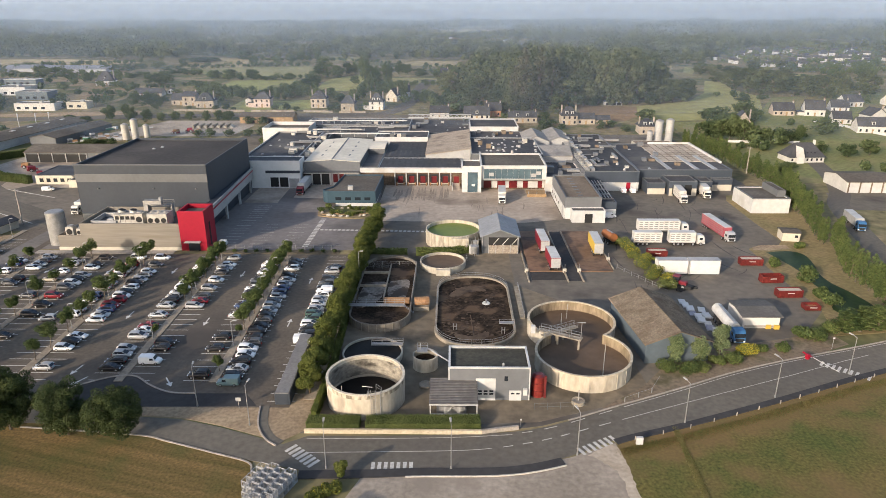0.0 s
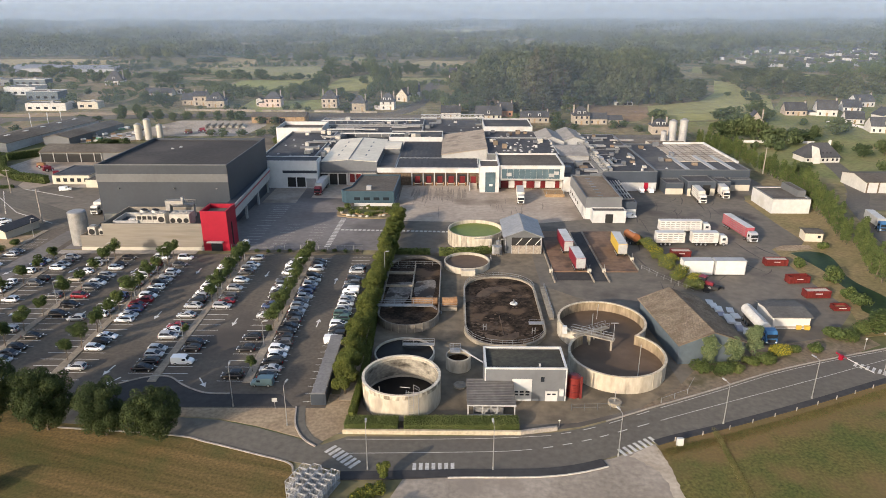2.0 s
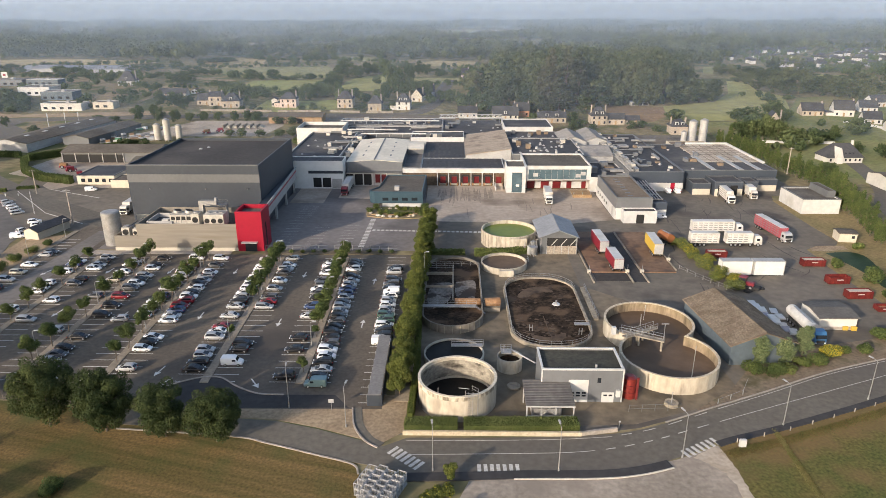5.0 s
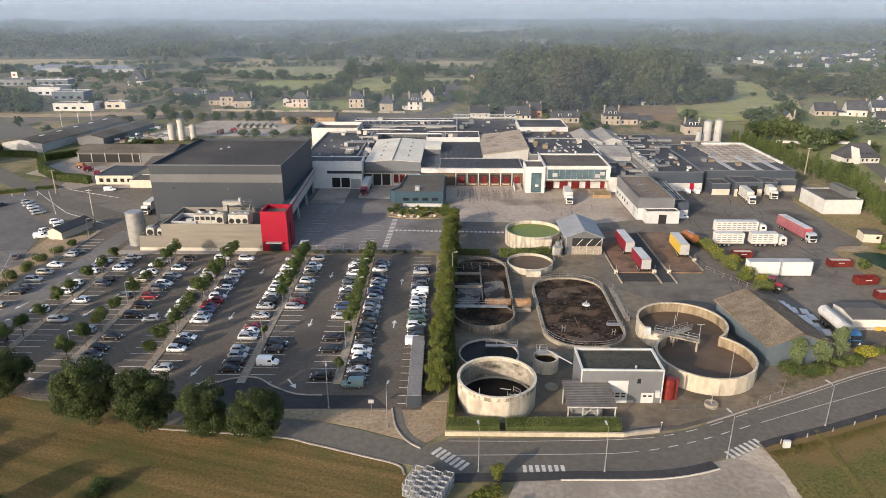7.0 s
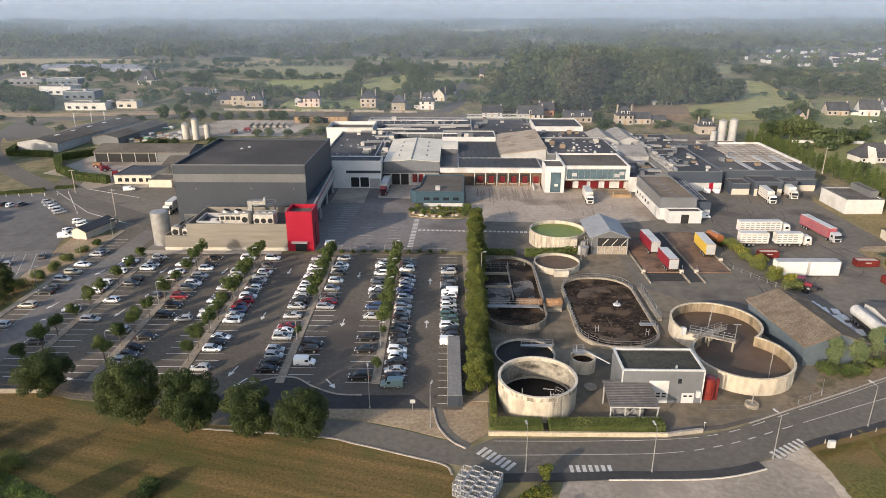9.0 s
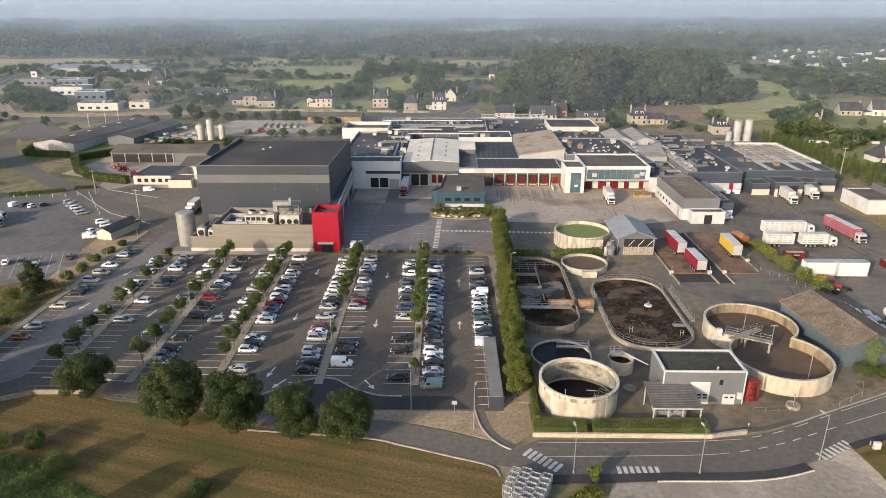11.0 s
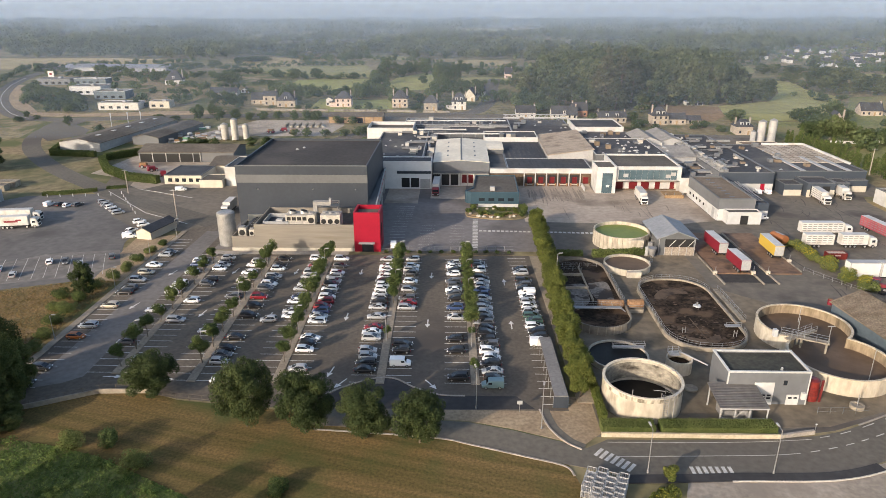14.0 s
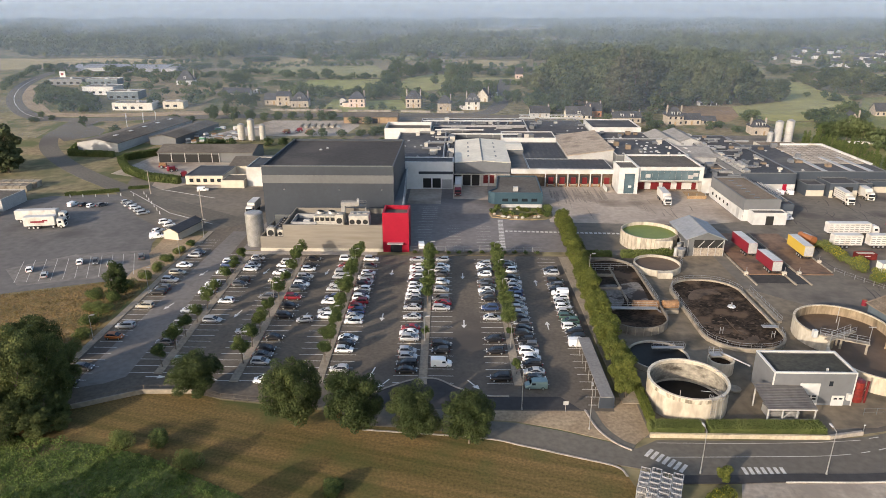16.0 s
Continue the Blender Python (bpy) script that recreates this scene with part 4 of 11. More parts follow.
for x, w in ((11.4, 1.4), (16.6, 1.5), (21.0, 1.5), (25.6, 0.9), (31.0, 0.8)):
    fit_part(base_, "door", DOOR_RED, (x - w, x + w, 240.25, 240.38, 0.5, 3.1), label="red loading door")
roof_b = block("low block with black felt roof dotted with skylights", 5.8, 34, 258.2, 292, 9.4, MID, ROOF_BLACK, 0.3, 0.25, LIGHT_GREY)

# lower dock bay under the cream roof
bay = block("low white dock bay with dark doors beneath the hall", -58.2, -37.0, 245.0, 245.95, 5.2, WHITE, ROOF_BLACK, 0.2, 0.2, name="dock_bay", category="dock")
fit_part(bay, "canopy", MID, (-58.2, -37.0, 243.6, 245.9, 5.2, 5.5), label="grey canopy over the doors")
for x in (-56.9, -53.4, -50.0):
    fit_part(bay, "dock_door", DARK, (x - 1.45, x + 1.45, 244.9, 245.0, 0.3, 4.5), label="dark open dock door")
for x in (-46.2, -43.8):
    fit_part(bay, "dock_door", DOOR_RED, (x - 0.9, x + 0.9, 244.9, 245.0, 1.2, 4.4), label="dark red dock door")
for x in (-47.6, -45.0, -42.4):
    fit_part(bay, "bumper", LIGHT_GREY, (x - 0.15, x + 0.15, 244.6, 245.0, 0.2, 4.8))
# halls behind the docks
cream = gable("wide hall with a cream sheet roof", -58.0, -36.8, 246.0, 290, 8.8, 9.6, GREY, ROOF_CREAM, "y", 0.1, name="cream_roofed_hall", category="factory building")
gable("small factory bay with cream roof", -36.6, -29.9, 271.5, 288, 8.5, 9.1, MID, ROOF_CREAM, "x", 0.1, name="cream_roofed_bay", category="factory building")
CLEAN_CLAD = surf("clean_white_cladding", (0.6, 0.6, 0.59), (0.66, 0.66, 0.65), 0.5, 0.2, 1.0, 0.05, amount=0.05)
nw = block("black-roofed packing hall with pale front", -84.2, -62.6, 249, 312, 8.4, LIGHT_GREY, ROOF_BLACK, 0.4, 0.3, LIGHT_GREY)
nwf = block("white clad front of the packing hall", -79.6, -58.5, 240.5, 248.9, 10.5, CLEAN_CLAD, ROOF_BLACK, 0.3, 0.3, name="packing_front")
fit_part(nwf, "low_wall", WHITE, (-79.6, -58.5, 240.42, 240.5, 0, 5.7), label="white lower wall").data.materials[0] = CLEAN_CLAD
fit_part(nwf, "dark_band", SLATE_CLAD, (-71.5, -58.6, 240.36, 240.5, 5.8, 6.8), label="dark window band")
for x0, x1 in ((-69.8, -66.8), (-66.3, -63.2)):
    fit_part(nwf, "dock_door", DARK, (x0, x1, 240.32, 240.42, 0.6, 4.2), label="dark open dock door")
fit_part(nwf, "shutter", LIGHT_GREY, (-62.8, -59.1, 240.34, 240.42, 0.3, 3.8), label="pale roller shutter")
nw2 = block("narrow roof strip crowded with ventilation units", -62.4, -58.2, 249, 312, 8.0, MID, ROOF_BLACK, 0.3, 0.3)
block("white parapet block with a sunken roof", -92, -70, 312.2, 330, 10.2, WHITE, ROOF_BROWN, 1.6, 0.4, name="white_block")
mid = block("broad black-roofed production hall", -29.8, -12.6, 262.8, 296, 6.9, MID, ROOF_BLACK, 0.06, 0.3)
wface = block("hall with a low white front above the black roofs", -36.8, -12.8, 296.2, 312, 8.9, WHITE, ROOF_BLACK, 0.4, 0.3)
brown = mono("hall with a weathered tan fibre-cement roof", -12.4, 5.6, 263, 306, 7.9, 10.4, LIGHT_GREY, surf("sunlit_fibre_cement", (0.29, 0.235, 0.18), (0.37, 0.31, 0.245), 0.9, 0.5, 2.0, 0.3, amount=0.3, dark=(0.2, 0.16, 0.125), dark_scale=0.2, stretch=(0.3, 1.4, 1)), "brown_roofed_hall")
back = block("long rear hall with black roof and pale edging", -76, -23, 331, 352, 8.4, MID, ROOF_BLACK, 0.3, 0.25, LIGHT_GREY)
back2 = block("rear hall with dark grey roof", -69.5, -23, 312.2, 330.8, 7.8, MID, ROOF_BLACK, 0.3, 0.25, LIGHT_GREY)
back3 = block("rear hall behind the brown roof", -22.8, 6.4, 312.2, 350, 8.0, MID, ROOF_BLACK, 0.3, 0.3)
block("rear hall with a broad white wall", 6.6, 29.5, 314, 338, 10.4, WHITE, ROOF_BLACK, 0.4, 0.3, WHITE)
back4 = block("low link with black roof", 6.4, 34, 292.2, 313.8, 8.4, MID, ROOF_BLACK, 0.3, 0.3)
PALE_SHEET = surf("pale_grey_sheet_roof", (0.24, 0.225, 0.205), (0.31, 0.29, 0.265), 0.8, 0.1, 1.0, 0.2, amount=0.2, dark=(0.16, 0.148, 0.133), dark_scale=0.1)
gable("small grey pitched roof among the halls", 34.2, 46.5, 262, 285, 7.6, 9.6, LIGHT_GREY, PALE_SHEET, "x", 0.2, name="grey_roofed_bay", category="factory building")
gable("small grey pitched roof among the halls", 30, 41, 290, 312, 8.0, 10.2, LIGHT_GREY, PALE_SHEET, "y", 0.2, name="grey_roofed_bay", category="factory building")
gable("small grey pitched roof among the halls", 41.2, 50.5, 292, 318, 8.0, 9.6, LIGHT_GREY, PALE_SHEET, "y", 0.2, name="grey_roofed_bay", category="factory building")
link = block("low dark-roofed link building", 32.6, 46.8, 236.5, 261.8, 5.6, WHITE, ROOF_BLACK, 0.3, 0.3)
eastA = block("dark grey clad hall with black roof and roof plant", 47, 67, 238, 312, 7.3, SLATE_BLUE, ROOF_BLACK, 0.3, 0.3, MID)
fit_part(eastA, "white_base", WHITE, (47, 67, 237.9, 238, 0, 3.2), label="white lower wall")
fit_part(eastA, "door", RED, (62.5, 64, 237.82, 237.9, 0, 3.2), label="red door")
eastB = block("dark grey clad dispatch hall", 67.2, 102, 241, 290, 7.2, SLATE_BLUE, ROOF_BLACK, 0.3, 0.35, MID)
fit_part(eastB, "parapet", WHITE, (101.4, 102.1, 252, 290.1, 7.2, 8.0), (84, 101.4, 289.4, 290.1, 7.2, 8.0), label="white parapet")
for x in (78.5, 88.6, 95.4):
    fit_part(eastB, "valley_strip", LIGHT_GREY, (x, x + 1.6, 242, 266, 7.0, 7.35), label="pale roof strip")
fit_part(eastB, "pale_roof", ROOF_CREAM, (80, 101.4, 256, 289.4, 6.9, 7.1), label="pale sheet over the roof").data.materials[0] = surf("dusty_pale_roof", (0.36, 0.31, 0.25), (0.46, 0.4, 0.33), 0.9, 0.12, 0.8, 0.2, amount=0.25, dark=(0.2, 0.165, 0.13), dark_scale=0.15, stretch=(1, 0.3, 1))
for x0, x1, y0, h in ((69, 75.5, 233.5, 4.2), (76.2, 86.2, 231.5, 5.2), (88, 92.5, 234, 4.6), (94, 101.5, 238.5, 4.4)):
    e = block("small slate-clad dock annexe with a pale lower wall", x0, x1, y0, 240.8, h, SLATE_BLUE, ROOF_BLACK, 0.25, 0.25, MID, name="dock_annexe", category="annexe")
    fit_part(e, "low_wall", CREAM, (x0 + 0.1, x1 - 0.1, y0 - 0.08, y0, 0, h * 0.52), label="pale lower wall")
    if h > 5:
        for k in (0.25, 0.68):
            fit_part(e, "dock_door", DARK, (x0 + (x1 - x0) * k - 1.3, x0 + (x1 - x0) * k + 1.3, y0 - 0.16, y0 - 0.08, 0.3, 4.0), label="dark dock door")
wb = block("grey clad block with brown gravel roof", 34.5, 46.0, 203.6, 233, 7.2, GREY, ROOF_TAN, 0.4, 0.3, MID, name="grey_block")
wbf = block("low white entrance block", 36.2, 46.6, 199.6, 203.5, 4.0, WHITE, ROOF_BLACK, 0.3, 0.25, name="white_annexe", category="annexe")
fit_part(wbf, "doorway", DARK, (40.2, 42.6, 199.5, 199.6, 0, 2.9), label="dark doorway")
fit_part(wb, "white_base", WHITE, (34.3, 34.5, 203.6, 233, 0, 3.6), label="white lower wall")
wbe = block("low dark grey side block", 46.2, 51.5, 206, 233, 5.0, SLATE_BLUE, ROOF_BLACK, 0.3, 0.25, name="side_annexe", category="annexe")
block("detached white flat-roofed building", 96.9, 109.2, 210.2, 226, 5.0, WHITE, ROOF_BROWN, 0.4, 0.3, MID, name="white_building", category="building")
block("grey clad cabin on the flat roof", 106.4, 109.1, 214, 225.7, 6.8, MID, ROOF_BROWN, 0.2, 0.2, name="roof_cabin", category="cabin", base=4.6)

# weighbridge office
teal = thing("office", "flat-roofed teal clad office with rounded corner", "office building", (-37, 217, 0))
out = [(-9.2, 2.5), (-8.6, 0.9), (-7.2, 0.0), (9.2, 0.0), (9.6, 24), (-5, 24), (-6.4, 6.5)]
ins = [(-8.8, 2.5), (-8.3, 1.2), (-7.0, 0.4), (8.8, 0.4), (9.2, 23.6), (-4.8, 23.6), (-6.1, 6.2)]
part("wall", ringwall(bmesh.new(), out, ins, 1.2, 5.3), TEAL, teal)
part("roof", prism(bmesh.new(), ins, 4.6, 4.9), ROOF_BROWN, teal)
part("plinth", boxes((-4.6, 9, 0.1, 23.4, 0, 1.2)), WHITE, teal, "white plinth")
for i in range(4):
    part("window", boxes((-4.5 + 3.3 * i, -2.5 + 3.3 * i, -0.08, 0.02, 2.2, 3.2)), GLASS, teal)
part("roof_unit", boxes((-0.6, 1.0, 3, 4.6, 4.9, 6.3)), LIGHT_GREY, teal, "pale roof unit")
for k, (y, x) in enumerate([(y, x) for y in (256, 264.5, 273, 281.5) for x in (-52.4, -42.4)]):
    o = cream.matrix_world.translation
    part("rooflight", boxes((x - 0.7 - o.x, x + 0.7 - o.x, y - 1.3 - o.y, y + 1.3 - o.y, 9.2, 9.42)), MID, cream, "small dark rooflight")
fit_part(cream, "ridge_strip", MID, (-47.7, -47.1, 246, 290, 9.5, 9.85), label="dark ridge strip")
for i in range(8):
    fit_part(mid, "felt_strip", SOLAR_BLACK, (-29.2 + 2.1 * i, -28.0 + 2.1 * i, 263.4, 295.4, 6.8, 6.9))
for i in range(13):
    fit_part(dock, "felt_strip", SOLAR_BLACK, (-29.2 + 2.4 * i, -27.8 + 2.4 * i, 246.2, 262.2, 6.68, 6.78))

plat = thing("loading_platform", "low tan timber-decked loading platform beside the docks", "platform", (28.6, 231.4, 0.05))
part("deck", boxes((-3.4, 3.4, -2.4, 3.4, 0.9, 1.1)), TIMBER, plat)
part("side_wall", boxes((-3.4, 3.4, -2.5, -2.3, 0, 1.1)), TIMBER, plat)
for x in (-3, 0, 3):
    part("post", boxes((x - 0.1, x + 0.1, -2.3, -2.1, 0, 2.0)), STEEL, plat)
dr = thing("dock_ramp", "short pale concrete ramp up to a dock door", "ramp", (-0.2, 237.6, 0.05))
bm = bmesh.new()
v = [bm.verts.new(p) for p in ((-1.3, 0, 0), (1.3, 0, 0), (1.3, 6.6, 0), (-1.3, 6.6, 0), (-1.3, 6.6, 1.2), (1.3, 6.6, 1.2))]
for f in ((0, 1, 5, 4), (1, 2, 5), (0, 4, 3), (2, 3, 4, 5)):
    bm.faces.new([v[i] for i in f])
part("slope", bm, YARD, dr)
part("kerb_wall", boxes((-1.6, -1.35, 0, 6.6, 0, 1.5)), WHITE, dr)
# oil and tyre marks on the dock concrete
so = random.Random(5)
bm = bmesh.new()
for i in range(56):
    x, y, L_, w_ = so.uniform(-25, 30), so.uniform(208, 228), so.uniform(5, 14), so.uniform(0.08, 0.2)
    if i < 42:
        x, y, L_, w_ = -21.4 + 4.25 * (i % 5) + so.choice((-1.0, 1.0, 0.2)), 236 - so.uniform(0, 8), so.uniform(9, 20), so.uniform(0.12, 0.5)
    k = so.uniform(-0.35, 0.2)
    ln = smoothline([(x + 3 * k, y - L_ / 2), (x + k, y), (x, y + L_ / 2)], 5)
    n_ = len(ln)
    lo_ = [(px_ - w_ * math.sin(math.pi * j / (n_ - 1)) - 0.03, py_) for j, (px_, py_) in enumerate(ln)]
    hi_ = [(px_ + w_ * math.sin(math.pi * j / (n_ - 1)) + 0.03, py_) for j, (px_, py_) in enumerate(ln)]
    prism(bm, lo_ + hi_[::-1], 0.045, 0.056 + 0.0003 * i)
setting("oil_stains", bm, OIL, "dark oil streaks on the dock concrete")

# windows and door in the side of the grey block, pipes over the eastern roofs
for i in range(5):
    fit_part(wb, "window", GLASS, (34.22, 34.3, 229 - 3.4 * i, 230 - 3.4 * i, 1.5, 2.4))
fit_part(wb, "door", LIGHT_GREY, (34.2, 34.3, 206.0, 208.2, 0, 3.4), label="pale sliding door")
fit_part(wb, "front_base", WHITE, (34.6, 45.9, 203.5, 203.6, 0, 3.8), label="white lower front")
fit_part(wbe, "low_wall", WHITE, (46.3, 51.4, 205.92, 206, 0, 2.6), label="white lower wall")
for k in range(7):
    fit_part(wb, "rooflight", MID, (39.0, 40.6, 207 + 3.6 * k, 207.7 + 3.6 * k, 6.8, 6.95), label="small flat rooflight")
for k, (x, z) in enumerate(((47.3, 7.6), (47.8, 7.6), (48.3, 7.7), (48.7, 8.1))):
    o = eastA.matrix_world.translation
    part("roof_pipe", bar(bmesh.new(), (x - o.x, 0.5, z), (x - o.x, 73, z), 0.14 if k < 3 else 0.06, 6), STEEL if k % 2 else LIGHT_GREY, eastA)
for k in range(19):
    fit_part(eastA, "pipe_bracket", STEEL, (47.1, 49.0, 239 + 3.9 * k, 239.2 + 3.9 * k, 7.0, 8.2))
for k in range(6):
    o = eastA.matrix_world.translation
    y_ = 246 + 10 * k
    part("cross_pipe", bar(bmesh.new(), (48.5 - o.x, y_ - o.y, 7.5), (58 - o.x, y_ + 1.5 - o.y, 7.5), 0.13, 6), STEEL, eastA)
rk = thing("pipe_rack", "steel pipe rack on the roof of the side block", "pipe rack", (48.8, 222, 5.0))
for i in range(5):
    part("pipe", bar(bmesh.new(), (-2.2 + i, -13, 0.3), (-1.4 + i, 10, 0.5), 0.16, 6), LIGHT_GREY if i % 2 else STEEL, rk)
for y_ in (-12, -6, 0, 6):
    part("frame", boxes((-2.5, 2.6, y_ - 0.1, y_ + 0.1, -0.4, 0.15)), STEEL, rk)
block("low pale concrete store behind the dispatch hall", 84, 102, 306, 316, 3.6, CREAM, ROOF_TAN, 0.2, 0.25, name="concrete_store", category="store")

bm = bmesh.new()
for i in range(46):
    x, y, L_, w_, k = so.uniform(50, 94), so.uniform(196, 228), so.uniform(5, 15), so.uniform(0.1, 0.22), so.uniform(-1.6, 1.0)
    if i > 24:
        x, y, k = so.uniform(42, 80), so.uniform(140, 188), so.uniform(-3, 3)
    ln = smoothline([(x + 3 * k, y - L_ / 2), (x + k, y), (x, y + L_ / 2)], 5)
    n_ = len(ln)
    lo_ = [(px_ - w_ * math.sin(math.pi * j / (n_ - 1)) - 0.02, py_) for j, (px_, py_) in enumerate(ln)]
    hi_ = [(px_ + w_ * math.sin(math.pi * j / (n_ - 1)) + 0.02, py_) for j, (px_, py_) in enumerate(ln)]
    prism(bm, lo_ + hi_[::-1], 0.025, 0.035 + 0.0003 * i)
setting("tyre_marks", bm, ROAD_MARK, "dark tyre marks on the eastern yard")


# ---- treatment plant ----
def local(pts, o):
    return [(x - o[0], y - o[1]) for x, y in pts]


def rail(t, pts, z, h=1.05, gap=2.0, name="railing", material=None):
    """A tube railing with posts along pts, in the thing's own metres, as one part."""
    bm = bmesh.new()
    for (x0, y0), (x1, y1) in zip(pts, pts[1:]):
        for k in (0.5, 1.0):
            bar(bm, (x0, y0, z + h * k), (x1, y1, z + h * k), 0.035, 5)
        n = max(1, int(math.dist((x0, y0), (x1, y1)) / gap))
        for i in range(n + 1):
            x, y = x0 + (x1 - x0) * i / n, y0 + (y1 - y0) * i / n
            bar(bm, (x, y, z), (x, y, z + h), 0.035, 5)
    return part(name, bm, material or STEEL, t)


def basin(name, label, outline, inner, h, liquid, level, wall=TANKWALL, floor_label="", category="tank"):
    """An open basin: a wall ring, its capping lip and the liquid inside."""
    cx, cy = sum(p[0] for p in outline) / len(outline), sum(p[1] for p in outline) / len(outline)
    t = thing(name, label, category, (cx, cy, 0))
    o, i = local(outline, (cx, cy)), local(inner, (cx, cy))
    part("wall", ringwall(bmesh.new(), o, i, 0, h), wall, t, smooth=False)
    part("liquid", prism(bmesh.new(), i, level - 0.2, level), liquid, t, floor_label)
    return t


def panel_ribs(t, x, y, r, z0, z1, n, a0=0, a1=360, material=None):
    """Upright joints and pour lines on a round wall, each a thin proud rib."""
    for k in range(n):
        a = radians(a0 + (a1 - a0) * k / n)
        bm = boxes((r - 0.02, r + 0.05, -0.09, 0.09, z0, z1))
        bm.transform(Matrix.Translation((x, y, 0)) @ Matrix.Rotation(a, 4, "Z"))
        part("wall_joint", bm, material or CONCRETE, t)


# tall round tank
A = (-16.4, 99.8)
tank = basin("storage_tank", "tall round weathered concrete tank, half empty", circle(*A, 6.75, 64), circle(*A, 6.4, 64), 4.8, BLACK_WATER, 0.5, floor_label="black water")
part("lining", ringwall(bmesh.new(), circle(0, 0, 6.4, 64), circle(0, 0, 6.36, 64), 1.0, 4.2), STAINED, tank, "waterline stains inside")
part("stain_band", ringwall(bmesh.new(), circle(0, 0, 6.762, 64), circle(0, 0, 6.7, 64), 4.0, 4.74), STAINED_RIM, tank, "dark weathered band under the rim")
part("rim", ringwall(bmesh.new(), circle(0, 0, 6.83, 64), circle(0, 0, 6.36, 64), 4.74, 4.9), surf("worn_rim_concrete", (0.46, 0.41, 0.33), (0.55, 0.50, 0.41), 0.9, 0.6, 3.0, 0.3), tank)
bm = bmesh.new()
for x in (1.7, 2.5):
    bar(bm, (x, -6.9, 0), (x, -6.9, 5.9), 0.05)
for z in np.arange(0.4, 5.0, 0.35):
    bar(bm, (1.7, -6.9, z), (2.5, -6.9, z), 0.03, 5)
part("ladder", bm, STEEL, tank, "galvanised ladder")
rail(tank, [(1.3, -6.5), (1.3, -7.4), (3.4, -7.3), (3.4, -6.0), (2.4, -5.0)], 4.9)
bm = bmesh.new()
bar(bm, (0.2, -5.6, 5.9), (1.9, -5.9, 5.9), 0.06)
bar(bm, (-3.2, -5.7, 4.8), (-3.2, -5.7, 6.0), 0.06)
bar(bm, (6.3, 1.2, 4.8), (5.7, 1.0, 5.8), 0.05)
bar(bm, (4.9, 1.0, 5.6), (6.4, 1.4, 5.5), 0.05)
bar(bm, (3.3, -7.2, 0), (3.3, -7.2, 5.0), 0.06)
part("pipework", bm, STEEL, tank)

# low round black tank behind
B = (-17.0, 114.6)
tankb = basin("settling_tank", "low round tank of black water with a scraper bridge", circle(*B, 5.9, 56), circle(*B, 5.6, 56), 1.1, BLACK_WATER, 0.7, floor_label="black water")
part("scraper_bridge", boxes((-0.6, 5.7, 2.2, 3.0, 1.1, 1.35)), STEEL, tankb)
rail(tankb, [(-0.5, 2.2), (5.8, 2.2)], 1.3)
rail(tankb, [(-0.5, 3.0), (5.8, 3.0)], 1.3)

# small round pump pit
P = (-6.5, 110.6)
pit = basin("pump_pit", "small round concrete pump pit with steel platform", circle(*P, 2.4, 32), circle(*P, 2.15, 32), 2.7, SLUDGE, 1.6, floor_label="dark sludge")
part("platform", boxes((-1.6, 0.4, 0.6, 2.3, 2.7, 2.85)), STEEL, pit)
rail(pit, [(-1.6, 0.6), (0.4, 0.6), (0.4, 2.3), (-1.6, 2.3), (-1.6, 0.6)], 2.8)
bm = bmesh.new()
bar(bm, (0.4, 1.4, 3.2), (4.6, -2.2, 2.4), 0.14)
bar(bm, (-1.0, 1.5, 2.8), (-1.0, 1.5, 4.2), 0.08)
part("pipe", bm, LIGHT_GREY, pit, "pale pipe to the service building")
manhole = basin("manhole", "round concrete manhole in the ground", circle(-6.2, 104.0, 1.2, 24), circle(-6.2, 104.0, 0.8, 24), 0.35, CONCRETE, 0.25, wall=CONCRETE, category="manhole")

# long basin with rounded ends and a rotor
S0 = rounded(-24.0, -10.6, 124.3, 165.0, 6.6, 14)
S1 = rounded(-23.7, -10.9, 124.6, 164.7, 6.3, 14)
oxa = basin("aeration_basin", "long basin of dark sludge with rounded ends", S0, S1, 1.9, SLUDGE, 1.2, wall=surf("dull_basin_concrete", (0.17, 0.15, 0.12), (0.22, 0.19, 0.155), 0.9, 0.3, 1.5, 0.3, amount=0.25, dark=(0.10, 0.085, 0.066), dark_scale=0.3), floor_label="dark churned sludge")
part("divider", boxes((-0.15, 0.15, -6, 14.5, 0.6, 1.7)), CONCRETE, oxa)
part("cross_wall", boxes((-6.4, 0.2, 9.0, 9.3, 0.6, 1.9)), CONCRETE, oxa)
part("cross_wall", boxes((-6.4, 0.2, 1.0, 1.3, 0.6, 1.8)), CONCRETE, oxa)
part("walkway", boxes((-7.6, 5.2, -11.4, -10.3, 1.9, 2.1)), STEEL, oxa)
rail(oxa, [(-7.6, -11.4), (5.2, -11.4)], 2.1)
rail(oxa, [(-7.6, -10.3), (5.2, -10.3)], 2.1)
rail(oxa, [(-6.5, 13.5), (6.6, 13.5)], 1.9)
rail(oxa, [(-6.5, 10.8), (0.2, 10.8)], 1.9)
rail(oxa, [(6.6, -8), (6.6, 12)], 1.9)
bm = bmesh.new()
bar(bm, (0.4, -8.6, 2.0), (6.2, -8.6, 2.0), 0.85, 12)
part("rotor_cover", bm, RUST, oxa, "rusty brown rotor cover")
part("motor_cover", bar(bmesh.new(), (7.3, -8.6, 1.9), (10.6, -8.2, 1.9), 1.0, 14), RUST, oxa, "rusty motor cover")
part("motor_base", boxes((7.0, 10.6, -9.6, -7.2, 0, 0.9)), CONCRETE, oxa)
